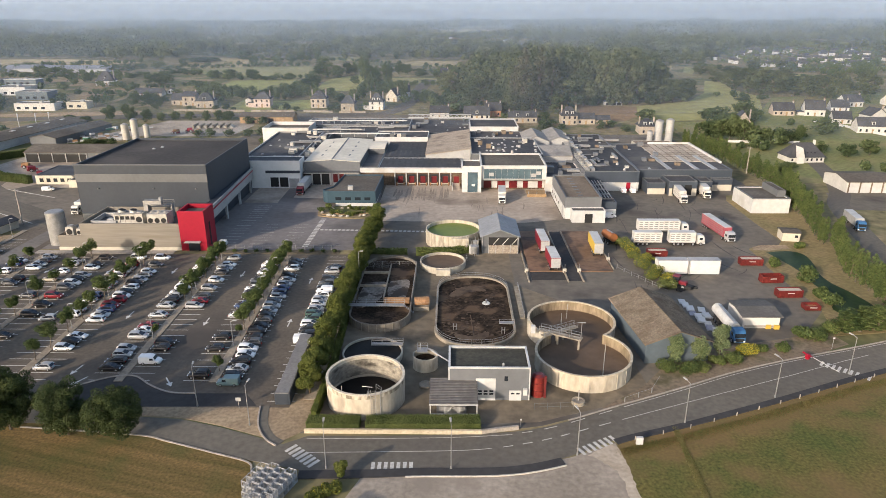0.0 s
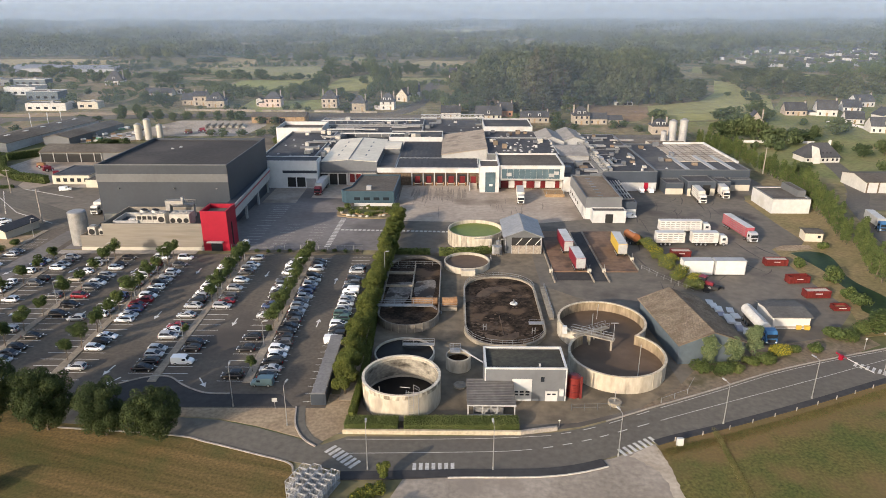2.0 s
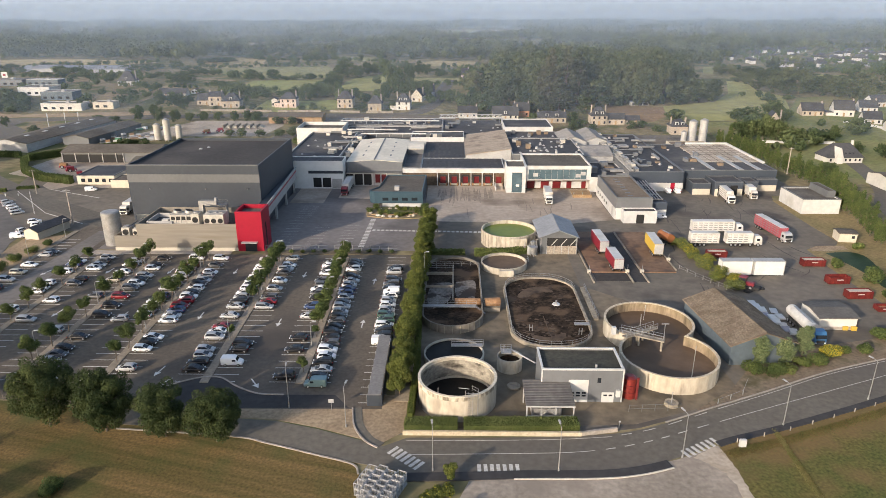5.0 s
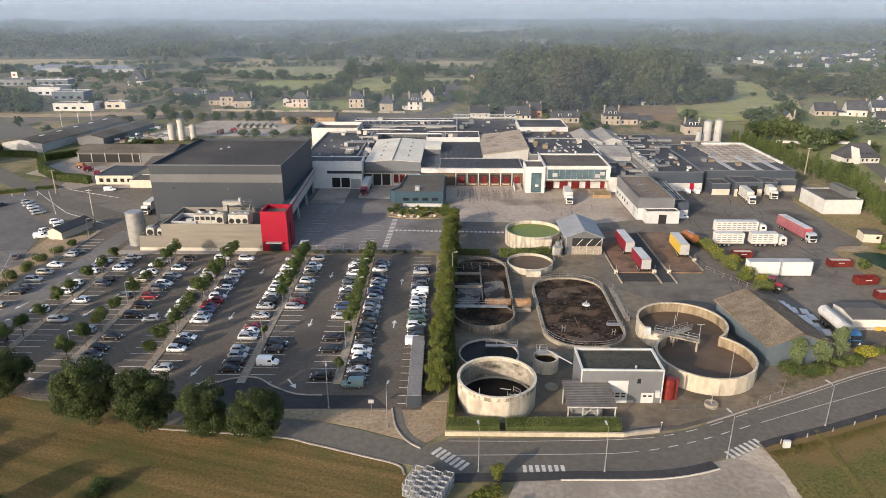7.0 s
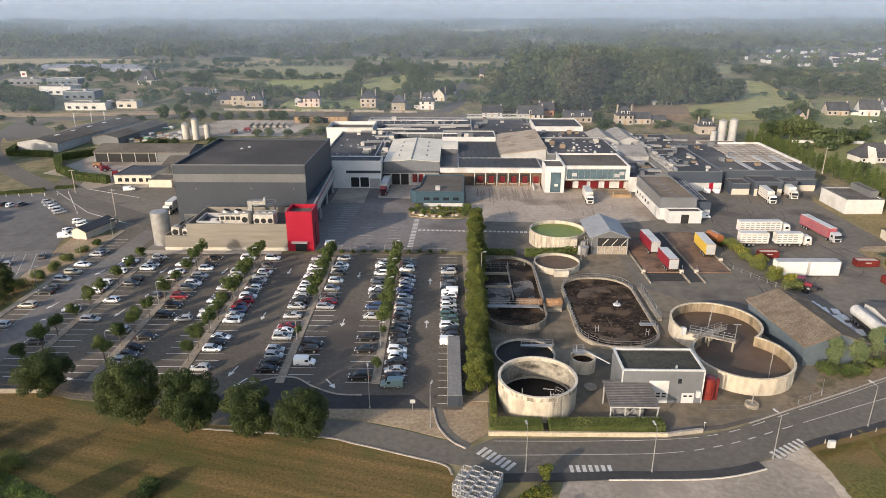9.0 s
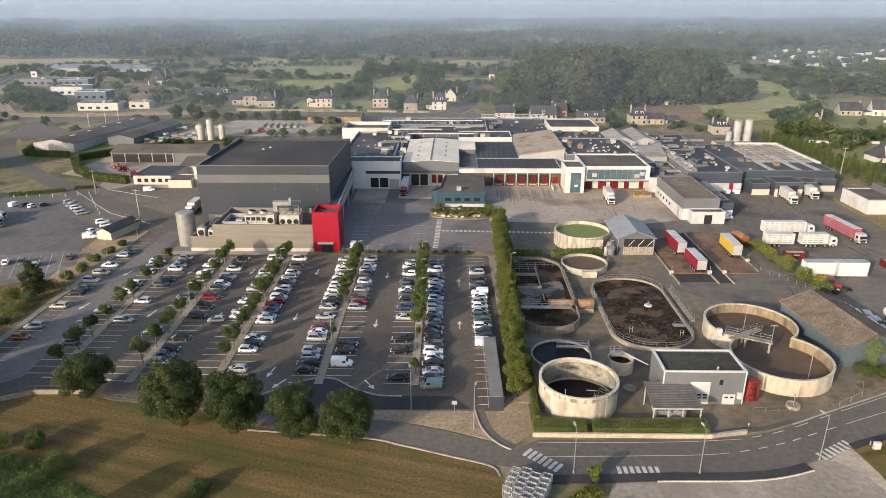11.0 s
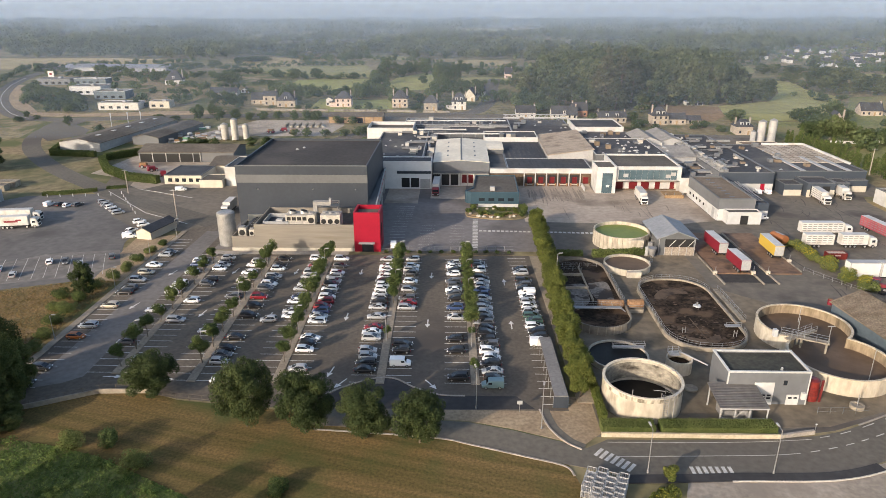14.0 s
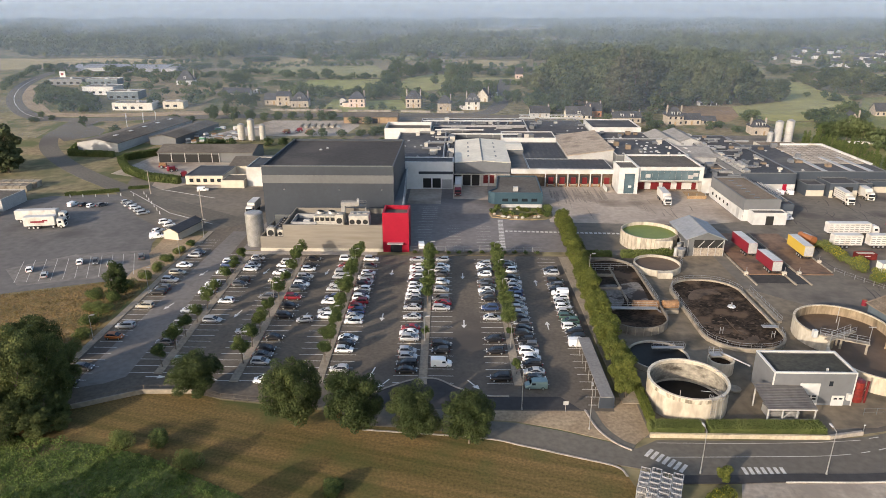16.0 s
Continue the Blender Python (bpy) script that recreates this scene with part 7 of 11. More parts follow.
# ---- trees, hedges, shrubs ----
def hedge(label, line, w, h, leaf, per_m=90, size=0.16, seed=1, name="hedge", z=0.0):
    """A clipped hedge: a core box with leaf clumps over its faces."""
    rng = np.random.default_rng(seed)
    t = thing(name, label, "hedge")
    core, leaf_v = bmesh.new(), []
    strip(core, line, w * 0.86, z, z + h * 0.94)
    part("core", core, leaf, t)
    for a, b in zip(line, line[1:]):
        a, b = np.array(a), np.array(b)
        L = np.linalg.norm(b - a)
        d = (b - a) / L
        s = np.array((-d[1], d[0]))
        n = int(per_m * L * (w + 2 * h) / 4)
        u = rng.random(n) * L
        q = rng.random(n) * (w + 2 * h)
        off = np.where(q < h, -w / 2, np.where(q < h + w, q - h - w / 2, w / 2))
        zz = np.where(q < h, q, np.where(q < h + w, h, 2 * h + w - q))
        c = np.column_stack((a[0] + d[0] * u + s[0] * off, a[1] + d[1] * u + s[1] * off, zz + z)) + rng.normal(size=(n, 3)) * 0.07
        uu, vv = rng.normal(size=(n, 3)), rng.normal(size=(n, 3))
        uu /= np.linalg.norm(uu, axis=1)[:, None]
        vv -= (vv * uu).sum(1)[:, None] * uu
        vv /= np.linalg.norm(vv, axis=1)[:, None]
        sz = size * (0.6 + 0.8 * rng.random(n))[:, None]
        leaf_v.append(np.stack((c - uu * sz, c - vv * sz, c + uu * sz, c + vv * sz), axis=1))
    quads("foliage", np.concatenate(leaf_v), leaf, t)
    return t


def bush(label, at, r, h, leaf, count=500, size=0.2, seed=1, name="bush", category="bush", flowers=0, group=""):
    rng = np.random.default_rng(seed)
    t = thing(name, label, category, at, 0, group)
    c, rr = lobes(rng, 9, r, 0.05, h, r * 0.45)
    part("stem", trunk(rng, h * 0.5, 0.06, 4, r), BARK, t)
    quads("foliage", leaves(rng, c, rr, count, size), leaf, t)
    if flowers:
        f = leaves(rng, c, rr * 1.05, int(flowers * 9), size * 0.75)
        quads("blossom", f[f[:, 0, 2] > h * 0.4], LEAF_YELLOW, t)
    return t


# five old trees on the lawn
BIG = [tree("lawn_tree", "broad old oak with dense dark crown on the lawn", (0, -400, 0), 9.6, 5.0, 0.5, LEAF_OAK, 32000, 0.115, 11 + i, 1.05, 95, group="lawn trees") for i in range(3)]
for i, (x, y, w, h, turn) in enumerate(((-83.2, 91.2, 1.05, 1.38, 20), (-73.2, 89.9, 1.05, 1.2, 80), (-63.0, 88.6, 0.93, 1.04, 140), (-54.4, 87.4, 0.92, 1.03, 30), (-102.6, 99.6, 1.0, 0.93, 200), (-137, 108, 1.1, 1.2, 10),
                                      (-127, 54, 0.75, 1.68, 45), (-120, 50, 0.7, 1.7, 120), (-132, 49, 0.8, 1.6, 10), (-106, 48, 0.7, 1.6, 80), (-92, 52, 0.8, 1.1, 30), (-38, 52, 1.0, 1.0, 100), (-24, 60, 0.7, 0.7, 60))):
    c = BIG[i] if i < 3 else copy_thing(BIG[i % 3], Matrix.Identity(4))
    c.matrix_basis = pose(x, y, 0, 0, 0, turn)
    c.scale = (w, w, h)

# tall leafy trees in the corner, with branches down to the ground
CORNER = [tree("corner_tree", "tall dense tree with leaves down to the ground", (0, -400, 0), 17.0, 5.0, 0.1, LEAF_CORNER, 24000, 0.16, 401 + i, 1.2, 110, group="corner trees") for i in range(2)]
for i, (x, y, w, h, turn) in enumerate(((-127.6, 90.2, 0.95, 1.08, 0), (-125.2, 95.6, 0.62, 0.86, 90), (-133.5, 95.5, 1.1, 0.9, 40), (-135.5, 87.5, 1.1, 1.0, 200), (-127.0, 101.8, 0.55, 0.56, 130), (-122.6, 91.5, 0.42, 0.34, 10), (-124, 87.6, 0.6, 0.34, 70), (-128.6, 86.2, 0.8, 0.5, 170), (-121.2, 89.4, 0.32, 0.2, 40))):
    c = CORNER[i] if i < 2 else copy_thing(CORNER[i % 2], Matrix.Identity(4))
    c.matrix_basis = pose(x, y, 0, 0, 0, turn)
    c.scale = (w, w, h)

# car park trees
LOT = [tree("lot_tree", "small round-headed tree in a car park island", (0, -400, 0), 4.6, 1.5, 1.6, LEAF_LOT, 5200, 0.075, 31 + i, 0.55, 18, group="car park trees") for i in range(4)]
rt_ = random.Random(9)
used = 0
LOT_AT = []
for x, ys_ in ((-113.2, (109.5, 116.5, 122, 128, 135, 141.5, 149, 156, 163.5)), (-98.0, (111, 117.5, 124, 131.5, 140, 147.5, 155, 161, 166)), (-82.2, (111.5, 117, 124, 129.5, 134, 139.5, 145, 150.5, 156, 161.5, 166)),
               (-62.9, (122, 139, 142.5, 146.5, 150, 153.5, 157.5, 161, 165, 168)), (-45.3, (108.2, 122, 125.5, 129, 133, 137, 141, 145, 149, 153, 157, 161, 165, 168))):
    for y in ys_:
        LOT_AT.append((lot_x(x, y), y + rt_.uniform(-0.4, 0.4), rt_.uniform(1.0, 1.35) * (0.62 if y in (108.2, 122) and x > -63 else 1.0) * (1.1 if x == -82.2 else 1.0)))
for x, y, s in LOT_AT:
    src = LOT[used % 4]
    if used < 4:
        src.matrix_world = pose(x, y, 0.17, 0, 0, rt_.uniform(0, 360))
        c = src
    else:
        c = copy_thing(src, pose(x, y, 0.17, 0, 0, rt_.uniform(0, 360)))
    c.scale = (s, s, s)
    used += 1

# row of bushy trees between car park and basins
ROWT = [tree("hedgerow_tree", "bushy yellow-green tree in a close row", (0, -400, 0), 6.2, 2.3, 0.4, LEAF_ROW, 13000, 0.09, 51 + i, 0.75, 30, group="tree row") for i in range(3)]
n = 0
for i in range(24):
    y = 101.0 + 4.15 * i
    x = -26.6 + 0.055 * (y - 101) * 0.4
    c = ROWT[n % 3] if n < 3 else copy_thing(ROWT[n % 3], Matrix.Identity(4))
    c.matrix_basis = pose(x, y, 0.1, 0, 0, rt_.uniform(0, 360))
    s = rt_.uniform(1.08, 1.3)
    c.scale = (s * 0.95, s * 1.05, s)
    n += 1
hedge("tall clipped green hedge beside the basins", [(-24.2, 92.5), (-23.9, 110), (-24.6, 130), (-25.2, 150), (-25.5, 171)], 0.9, 2.2, LEAF_ROW, 220, 0.08, 3)
hedge("clipped green hedge above the low wall", [(-25.0, 91.3), (-16.4, 91.3)], 2.6, 1.5, LEAF_HEDGE, 560, 0.07, 4)
hedge("clipped green hedge above the low wall", [(-15.4, 91.3), (3.2, 91.6)], 2.6, 1.5, LEAF_HEDGE, 560, 0.07, 5)
hedge("clipped hedge behind the clarifier", [(-26, 171.5), (-14.0, 171.2)], 1.6, 1.4, LEAF_HEDGE, 60, 0.2, 6)
hedge("clipped hedge behind the clarifier", [(-11.5, 170.6), (-1.5, 171.0), (3.0, 173.0)], 2.2, 1.8, LEAF_HEDGE, 60, 0.2, 7)

# shrubs with yellow flowers beside the ramps, and by the road
for i, (x, y, r, h, f) in enumerate(((46.8, 178, 2.4, 2.6, 0), (47.6, 174.5, 2.4, 2.6, 60), (48.4, 171, 2.5, 2.8, 160), (48.0, 167, 2.4, 2.6, 40), (50.0, 164.5, 2.3, 2.6, 260), (48.6, 161.0, 2.5, 2.6, 60), (50.6, 157.5, 2.5, 2.7, 120), (49.0, 153.5, 2.6, 2.8, 60), (52.0, 151.0, 2.4, 2.6, 240), (50.6, 148.0, 2.4, 2.4, 0),
                                  (45.5, 180.5, 2.0, 2.2, 0))):
    bush("loose green shrub with yellow blossom" if f else "loose green shrub beside the ramps", (x, y, 0), r, h, LEAF_HEDGE, 2200, 0.13, 70 + i, flowers=f, group="ramp shrubs")
for i, (x, y, r, h, leaf, f) in enumerate(((38.6, 109.6, 2.2, 2.2, LEAF_LOT, 0), (42.5, 108.6, 2.4, 2.2, LEAF_LOT, 0), (45.8, 110.2, 1.8, 1.6, LEAF_HEDGE, 0), (49.4, 112.4, 1.6, 1.5, LEAF_HEDGE, 0), (53.0, 113.4, 2.2, 2.2, LEAF_LOT, 0), (56.5, 115.4, 2.3, 2.4, LEAF_HEDGE, 380), (59.8, 117.0, 1.6, 1.6, LEAF_LOT, 0), (64.6, 117.6, 1.6, 1.6, LEAF_LOT, 0), (77, 125, 2.6, 2.8, LEAF_LOT, 0), (73.5, 122.5, 2.4, 2.6, LEAF_LOT, 0),
                                           (-17.6, 79.0, 1.3, 3.4, LEAF_ROW, 0), (-18.6, 76.0, 1.6, 1.5, LEAF_ROW, 40), (-20.5, 74.5, 1.7, 1.4, LEAF_ROW, 30))):
    bush("green shrub by the road" if not f else "green shrub with bright yellow blossom", (x, y, 0), r, h, leaf, 2200, 0.12, 90 + i, flowers=f, group="roadside shrubs")
for i, (x, y, h) in enumerate(((41.2, 112.2, 7.0), (46.0, 113.0, 5.8), (51.0, 115.6, 7.2))):
    tree("willow", "pale silvery upright tree by the barn", (x, y, 0), h, 1.9, 0.2, LEAF_PALE, 9000, 0.1, 120 + i, 0.62, 60, group="barn trees")

# bushes on the bank and the lower lawn
for i, (x, y, r, h) in enumerate(((-109, 85.5, 2.6, 2.8), (-103, 85.3, 2.4, 3.0), (-97, 80.5, 2.6, 2.8), (-74, 75.5, 2.0, 2.2),
                              (-135, 121, 2.2, 2.2), (-136.2, 127, 2.4, 2.6), (-136.6, 133, 2.4, 2.4), (-137, 139, 2.6, 2.8), (-137.5, 146, 2.6, 2.8), (-136, 152, 2.2, 2.6), (-135.5, 158, 2.3, 2.4), (-135, 164, 2.0, 2.2), (-134.4, 171, 2.0, 2.2), (-134, 177, 1.8, 2.0), (-140, 134, 2.4, 2.2), (-143, 141, 2.4, 2.4), (-134, 115, 2.4, 2.2), (-139, 117, 2.6, 2.2))):
    bush("unkempt green bush on the bank" if x < -130 else "loose spreading bush on the lawn", (x, y, 0), r, h, LEAF_LOT if i % 2 else LEAF_HEDGE, 3200, 0.1, 140 + i, group="bank bushes")
tree("bank_tree", "dark slim tree on the bank above the bays", (-137.4, 141.5, 0), 9.4, 3.0, 0.3, LEAF_OAK, 6500, 0.16, 199, 0.9, 34)
for i in range(12):
    bush("low shrub in the planted strip", (-68.5 + 3.1 * i, 172.1, 0.14), 0.9, 0.8, LEAF_LOT if i % 3 else LEAF_ROW, 160, 0.14, 220 + i, group="strip shrubs")

# planted mound before the office
bmm = bmesh.new()
prism(bmm, smoothline([(-45.5, 205.5), (-38, 203.2), (-29, 203.4), (-25.6, 207), (-26, 213.5), (-30, 216), (-42, 215.5), (-46, 211), (-45.5, 205.5)], 4)[:-1], 0, 0.35)
setting("planter", bmm, EARTH, "planted bed with pale stone edging before the office")
rs_ = random.Random(3)
for i in range(16):
    a = rs_.uniform(0, 6.28)
    st = thing("garden_stone", "rough pale stone in the planted bed", "stone", (-36 + 8.6 * math.cos(a), 209 + 4.8 * math.sin(a), 0.3), rs_.uniform(0, 90), "bed stones")
    part("stone", loft([(-0.6, 0.3, 0, 0.3, 0.6), (0.0, 0.55, 0, 0.6, 0.6), (0.6, 0.3, 0, 0.35, 0.6)]), CREAM if i % 3 else STONE, st)
for i in range(9):
    lg = thing("timber_log", "weathered log edging in the planted bed", "log", (-43 + 1.6 * i, 206.2 + 0.5 * (i % 3), 0.33), rs_.uniform(-25, 25), "bed logs")
    part("log", bar(bmesh.new(), (-1.1, 0, 0.14), (1.1, 0, 0.16), 0.16, 8), TIMBER, lg)
for i, (x, y, r, h) in enumerate(((-27.5, 206, 1.6, 2.4), (-26.6, 209.5, 1.8, 3.0), (-27.0, 213, 1.6, 2.6), (-45, 209, 1.3, 2.0), (-43.5, 213.5, 1.4, 1.8))):
    bush("dense green shrub at the end of the planted bed", (x, y, 0.2), r, h, LEAF_LOT, 1400, 0.12, 285 + i, group="bed end shrubs")
for i in range(22):
    a = rt_.uniform(0, 6.28)
    bush("small planted shrub in the office bed", (-35.5 + 8.5 * math.cos(a) * rt_.uniform(0.4, 1), 209.3 + 4.6 * math.sin(a) * rt_.uniform(0.4, 1), 0.3), 1.0, rt_.uniform(0.7, 1.6), LEAF_ROW if i % 3 else LEAF_LOT, 220, 0.16, 260 + i, group="office bed shrubs")

# poplar screen along the eastern lane
POP = [tree("poplar", "slim upright poplar in a long screen", (0, -400, 0), 9.6, 1.25, 0.3, LEAF_POPLAR, 3000, 0.16, 301 + i, 0.42, 80, group="poplar screen") for i in range(3)]
n = 0
for row in ([(104.4, 179.5), (107, 188.6), (109.3, 197.2), (111.6, 206.8), (113.2, 214.8), (115.7, 223.4), (119, 238), (119, 262), (118, 285), (115, 310), (112, 325)],
            [(96.5, 136), (98.2, 146), (98.2, 153.8), (99.8, 160.8), (102.6, 168.8), (105.5, 176), (107.5, 181.5)]):
    dist = 2.0
    line = smoothline(row, 40)
    for a, b in zip(line, line[1:]):
        dist += math.dist(a, b)
        if dist > 2.6:
            dist = 0
            c = POP[n % 3] if n < 3 else copy_thing(POP[n % 3], Matrix.Identity(4))
            c.matrix_basis = pose(b[0] + rt_.uniform(-0.5, 0.5), b[1], 0, 0, 0, rt_.uniform(0, 360))
            s = rt_.uniform(0.8, 1.1)
            c.scale = (s, s, s * rt_.uniform(0.8, 1.2))
            n += 1
for x, y, w, h in ((81.2, 125.5, 2.2, 0.6), (84.4, 126.0, 2.0, 0.65), (88.0, 127, 2.2, 0.62), (91.5, 128.4, 2.0, 0.56)):
    put(POP[n % 3], x, y, 0, 50 * x, (w, w, h))
    n += 1
for i, (x, y, r, h) in enumerate(((82.8, 163, 1.9, 2.4), (86.4, 153.0, 3.1, 4.2), (85.2, 143.7, 2.2, 2.4), (85, 138.5, 2.5, 3.0), (96, 176.5, 1.8, 2.4), (70.7, 123.6, 2.4, 2.6))):
    bush("round green bush by the ditch", (x, y, 0), r, h, LEAF_POPLAR if i % 2 else LEAF_LOT, 900, 0.26, 330 + i, group="ditch bushes")


# ---- outlying works, town and country ----
FIELDS = {
    "field_1": ([(-526, 742), (-443, 752), (-364, 729), (-324, 707), (-344, 679), (-394, 671), (-433, 651), (-446, 620)], FIELD_TAN), "field_2": ([(-278, 747), (-266, 772), (-222, 740), (-203, 655), (-227, 643), (-264, 635)], FIELD_TAN),
    "field_3": ([(-261, 630), (-225, 636), (-201, 649), (-138, 657), (-120, 585), (-121, 551), (-156, 542), (-199, 566)], FIELD_OLIVE), "field_4": ([(-176, 534), (-121, 543), (-111, 500), (-120, 474), (-147, 471), (-175, 483)], FIELD_GREEN),
    "field_5": ([(-99, 547), (-78, 586), (-66, 568), (-66, 507), (-72, 480), (-99, 474), (-102, 520)], FIELD_GREEN), "field_6": ([(-164, 811), (-107, 775), (-107, 726), (-144, 733)], FIELD_OLIVE),
    "field_7": ([(77, 423), (112, 418), (107, 392), (96, 378), (73, 381), (74, 401)], PLOUGHED), "field_8": ([(-58, 684), (-39, 728), (6, 714), (-1, 653), (-35, 659)], FIELD_TAN),
    "field_9": ([(195, 533), (205, 522), (197, 484), (204, 455), (187, 410), (157, 382), (123, 380), (107, 392), (113, 420), (126, 426), (151, 436), (172, 469)], FIELD_GREEN), "field_10": ([(-36, 552), (-6, 549), (-11, 511), (-56, 514), (-57, 548)], FIELD_OLIVE),
    "field_11": ([(283, 583), (308, 575), (287, 542), (263, 542)], FIELD_GREEN), "field_12": ([(199, 657), (208, 657), (194, 616), (186, 616)], FIELD_TAN), "field_13": ([(218, 651), (226, 645), (204, 586), (197, 591)], FIELD_OLIVE),
    "field_14": ([(-140, 442), (-116, 437), (-94, 442), (-89, 410), (-112, 400), (-141, 404)], FIELD_GREEN), "field_15": ([(-640, 745), (-526, 742), (-446, 620), (-560, 600)], FIELD_TAN),
    "field_16": ([(-420, 1190), (-330, 1190), (-330, 1060), (-400, 1060)], FIELD_TAN), "field_17": ([(-230, 1300), (-120, 1300), (-130, 1120), (-210, 1120)], FIELD_TAN), "field_18": ([(60, 1000), (190, 1030), (180, 850), (90, 830)], FIELD_OLIVE),
    "field_19": ([(330, 1300), (460, 1300), (430, 1100), (340, 1100)], FIELD_TAN), "field_20": ([(-820, 1400), (-640, 1400), (-620, 1180), (-780, 1180)], FIELD_TAN), "field_21": ([(-60, 1700), (160, 1700), (140, 1430), (-40, 1430)], FIELD_OLIVE),
}
for fname, (pts, m) in FIELDS.items():
    patch(fname, pts, m, 0.06, "bare brown field" if m is PLOUGHED else "distant dry stubble field" if m is FIELD_TAN else "distant green pasture")
patch("building_plot", [(-249, 579), (-192, 558), (-179, 519), (-196, 499), (-217, 498)], EARTH, 0.07, "bare dry earth of a building plot")
patch("bare_plot", [(-330, 560), (-292, 536), (-240, 503), (-220, 463), (-222, 425), (-263, 430), (-300, 470)], EARTH, 0.05, "dusty ground between the commercial buildings")
patch("west_verge", [(-382, 500), (-366, 466), (-348, 436), (-324, 408), (-308, 395), (-296, 388), (-280, 386), (-262, 388), (-222, 391), (-190, 395), (-190, 404), (-225, 402), (-252, 398), (-274, 394), (-304, 398), (-329, 428), (-358, 474), (-372, 500)], STRAW, 0.07, "dry grass verge inside the bend of the road")
patch("dry_meadow", [(-292, 300), (-232, 296), (-214, 293), (-205, 320), (-200, 378), (-250, 380), (-282, 366), (-276, 335)], EARTH, 0.035, "parched meadow beside the back road")
patch("gardens", [(118, 268), (135, 250), (260, 245), (330, 330), (330, 480), (210, 450), (186, 408), (160, 380), (120, 376), (116, 330)], GARDEN_GRASS, 0.03, "green gardens and paddocks round the houses")
patch("lorry_park", [(-230, 142), (-167, 142.6), (-136.5, 154), (-146, 179), (-147, 190), (-162, 204), (-181, 231), (-205, 228), (-235, 195)], surf("lorry_park_tarmac", (0.12, 0.112, 0.105), (0.145, 0.135, 0.125), 0.9, 0.03, 0.5, 0.2, amount=0.2, dark=(0.08, 0.075, 0.07), dark_scale=0.06), 0.05, "worn grey lorry park tarmac")
bm = bmesh.new()
for i in range(11):
    a = Vector((-168 + 2.75 * i, 149.2 + 0.62 * i))
    prism(bm, [(a.x, a.y), (a.x + 0.12, a.y + 0.04), (a.x - 6.68, a.y + 15.04), (a.x - 6.8, a.y + 15.0)], 0.045, 0.069)
setting("lorry_park_lines", bm, PAINT, "faded white bay lines")
patch("bay_ground", [(-176, 158.2), (-163.2, 169.5), (-144.5, 173.2), (-138.9, 162.1), (-144.5, 153.9), (-166, 147.4)], surf("worn_bay_tarmac", (0.155, 0.14, 0.125), (0.2, 0.182, 0.162), 0.9, 0.08, 0.8, 0.2, amount=0.25, dark=(0.11, 0.1, 0.09), dark_scale=0.12), 0.058, "paler worn tarmac of the lorry park bays")
patch("farm_yard", [(-200, 262), (-150, 240), (-119, 245), (-119, 290), (-150, 300), (-196, 300)], GRAVEL, 0.04, "pale gravel yard by the sheds")
patch("shed_apron", [(-195, 282), (-191, 300), (-173, 291), (-160, 282), (-158, 262), (-162, 245), (-168, 237), (-174.5, 243), (-178, 257)], YARD, 0.06, "pale worn concrete before the open shed")
patch("depot_yard", [(-188, 341), (-117.7, 341), (-112, 366), (-115, 379), (-164, 379)], GRAVEL, 0.05, "pale gravel depot yard")
patch("works_west", [(-160, 190), (-118, 190), (-118, 245), (-150, 240), (-190, 262), (-181, 231)], ASPHALT_YARD, 0.04, "tarmac on the west side of the works")
WEST = smoothline([(-125, 197), (-150, 214), (-169, 226), (-189, 243), (-211, 262), (-231, 282), (-252, 307), (-266, 330), (-272, 347), (-273, 361), (-271, 373)])
BEND = smoothline([(-432, 700), (-428, 640), (-416, 596), (-407, 560), (-390, 513), (-373, 474), (-354, 440), (-333, 411), (-314, 391), (-297, 381.5), (-280, 379), (-258, 381), (-231.6, 384.5), (-193.9, 388.6), (-144.8, 392.3), (-94.5, 392.8), (-61.1, 393.4), (-41.2, 399.3), (-32.1, 419.7), (-28, 447.4), (-25.8, 480.4), (-20, 540)])
setting("west_road", drape(strip(bmesh.new(), WEST, 8.2, 0.0, 0.09)), ROAD, "curving grey road past the works")
setting("bend_road_line", drape(strip(bmesh.new(), BEND[20:54], 0.35, 0.07, 0.125)), PAINT, "white road line in the bend")

setting("back_road", drape(strip(bmesh.new(), BEND, 9.5, 0.0, 0.11)), ROAD, "grey road that bends in behind the works")
patch("back_apron", [(-100, 388), (-40, 394), (-20, 396), (8, 378), (8, 352), (-100, 352)], ASPHALT_YARD, 0.05, "worn tarmac behind the works")
patch("rear_ground", [(8, 352.5), (8, 378), (30, 382), (60, 372), (90, 374), (116, 372), (116, 330), (110, 346)], EARTH, 0.05, "dry ground behind the halls")
bm = bmesh.new()
for a, b in (((-179, 235), (-153.5, 208.8)), ((-168.2, 237.7), (-144.3, 226.6)), ((-153.3, 208.5), (-134.5, 197))):
    strip(bm, [a, b], 0.3, 0.05, 0.104)
setting("gate_lines", bm, PAINT, "faded white lines by the gate")
patch("junction", [(-274, 345), (-279, 362), (-280, 376), (-262, 379), (-263, 366), (-249, 354), (-246, 343), (-256, 326), (-262, 333)], ROAD, 0.1, "tarmac of the road junction")
patch("junction_verge", [(-318, 376), (-306, 378), (-284, 373.5), (-279.5, 371), (-280, 361), (-285, 348), (-300, 352)], EARTH, 0.08, "dry grass beside the junction")
patch("lane_verge", [(-261, 366), (-255, 373), (-226, 378), (-214, 380), (-216, 374), (-226, 366), (-245, 354)], EARTH, 0.08, "dry grass between the roads")
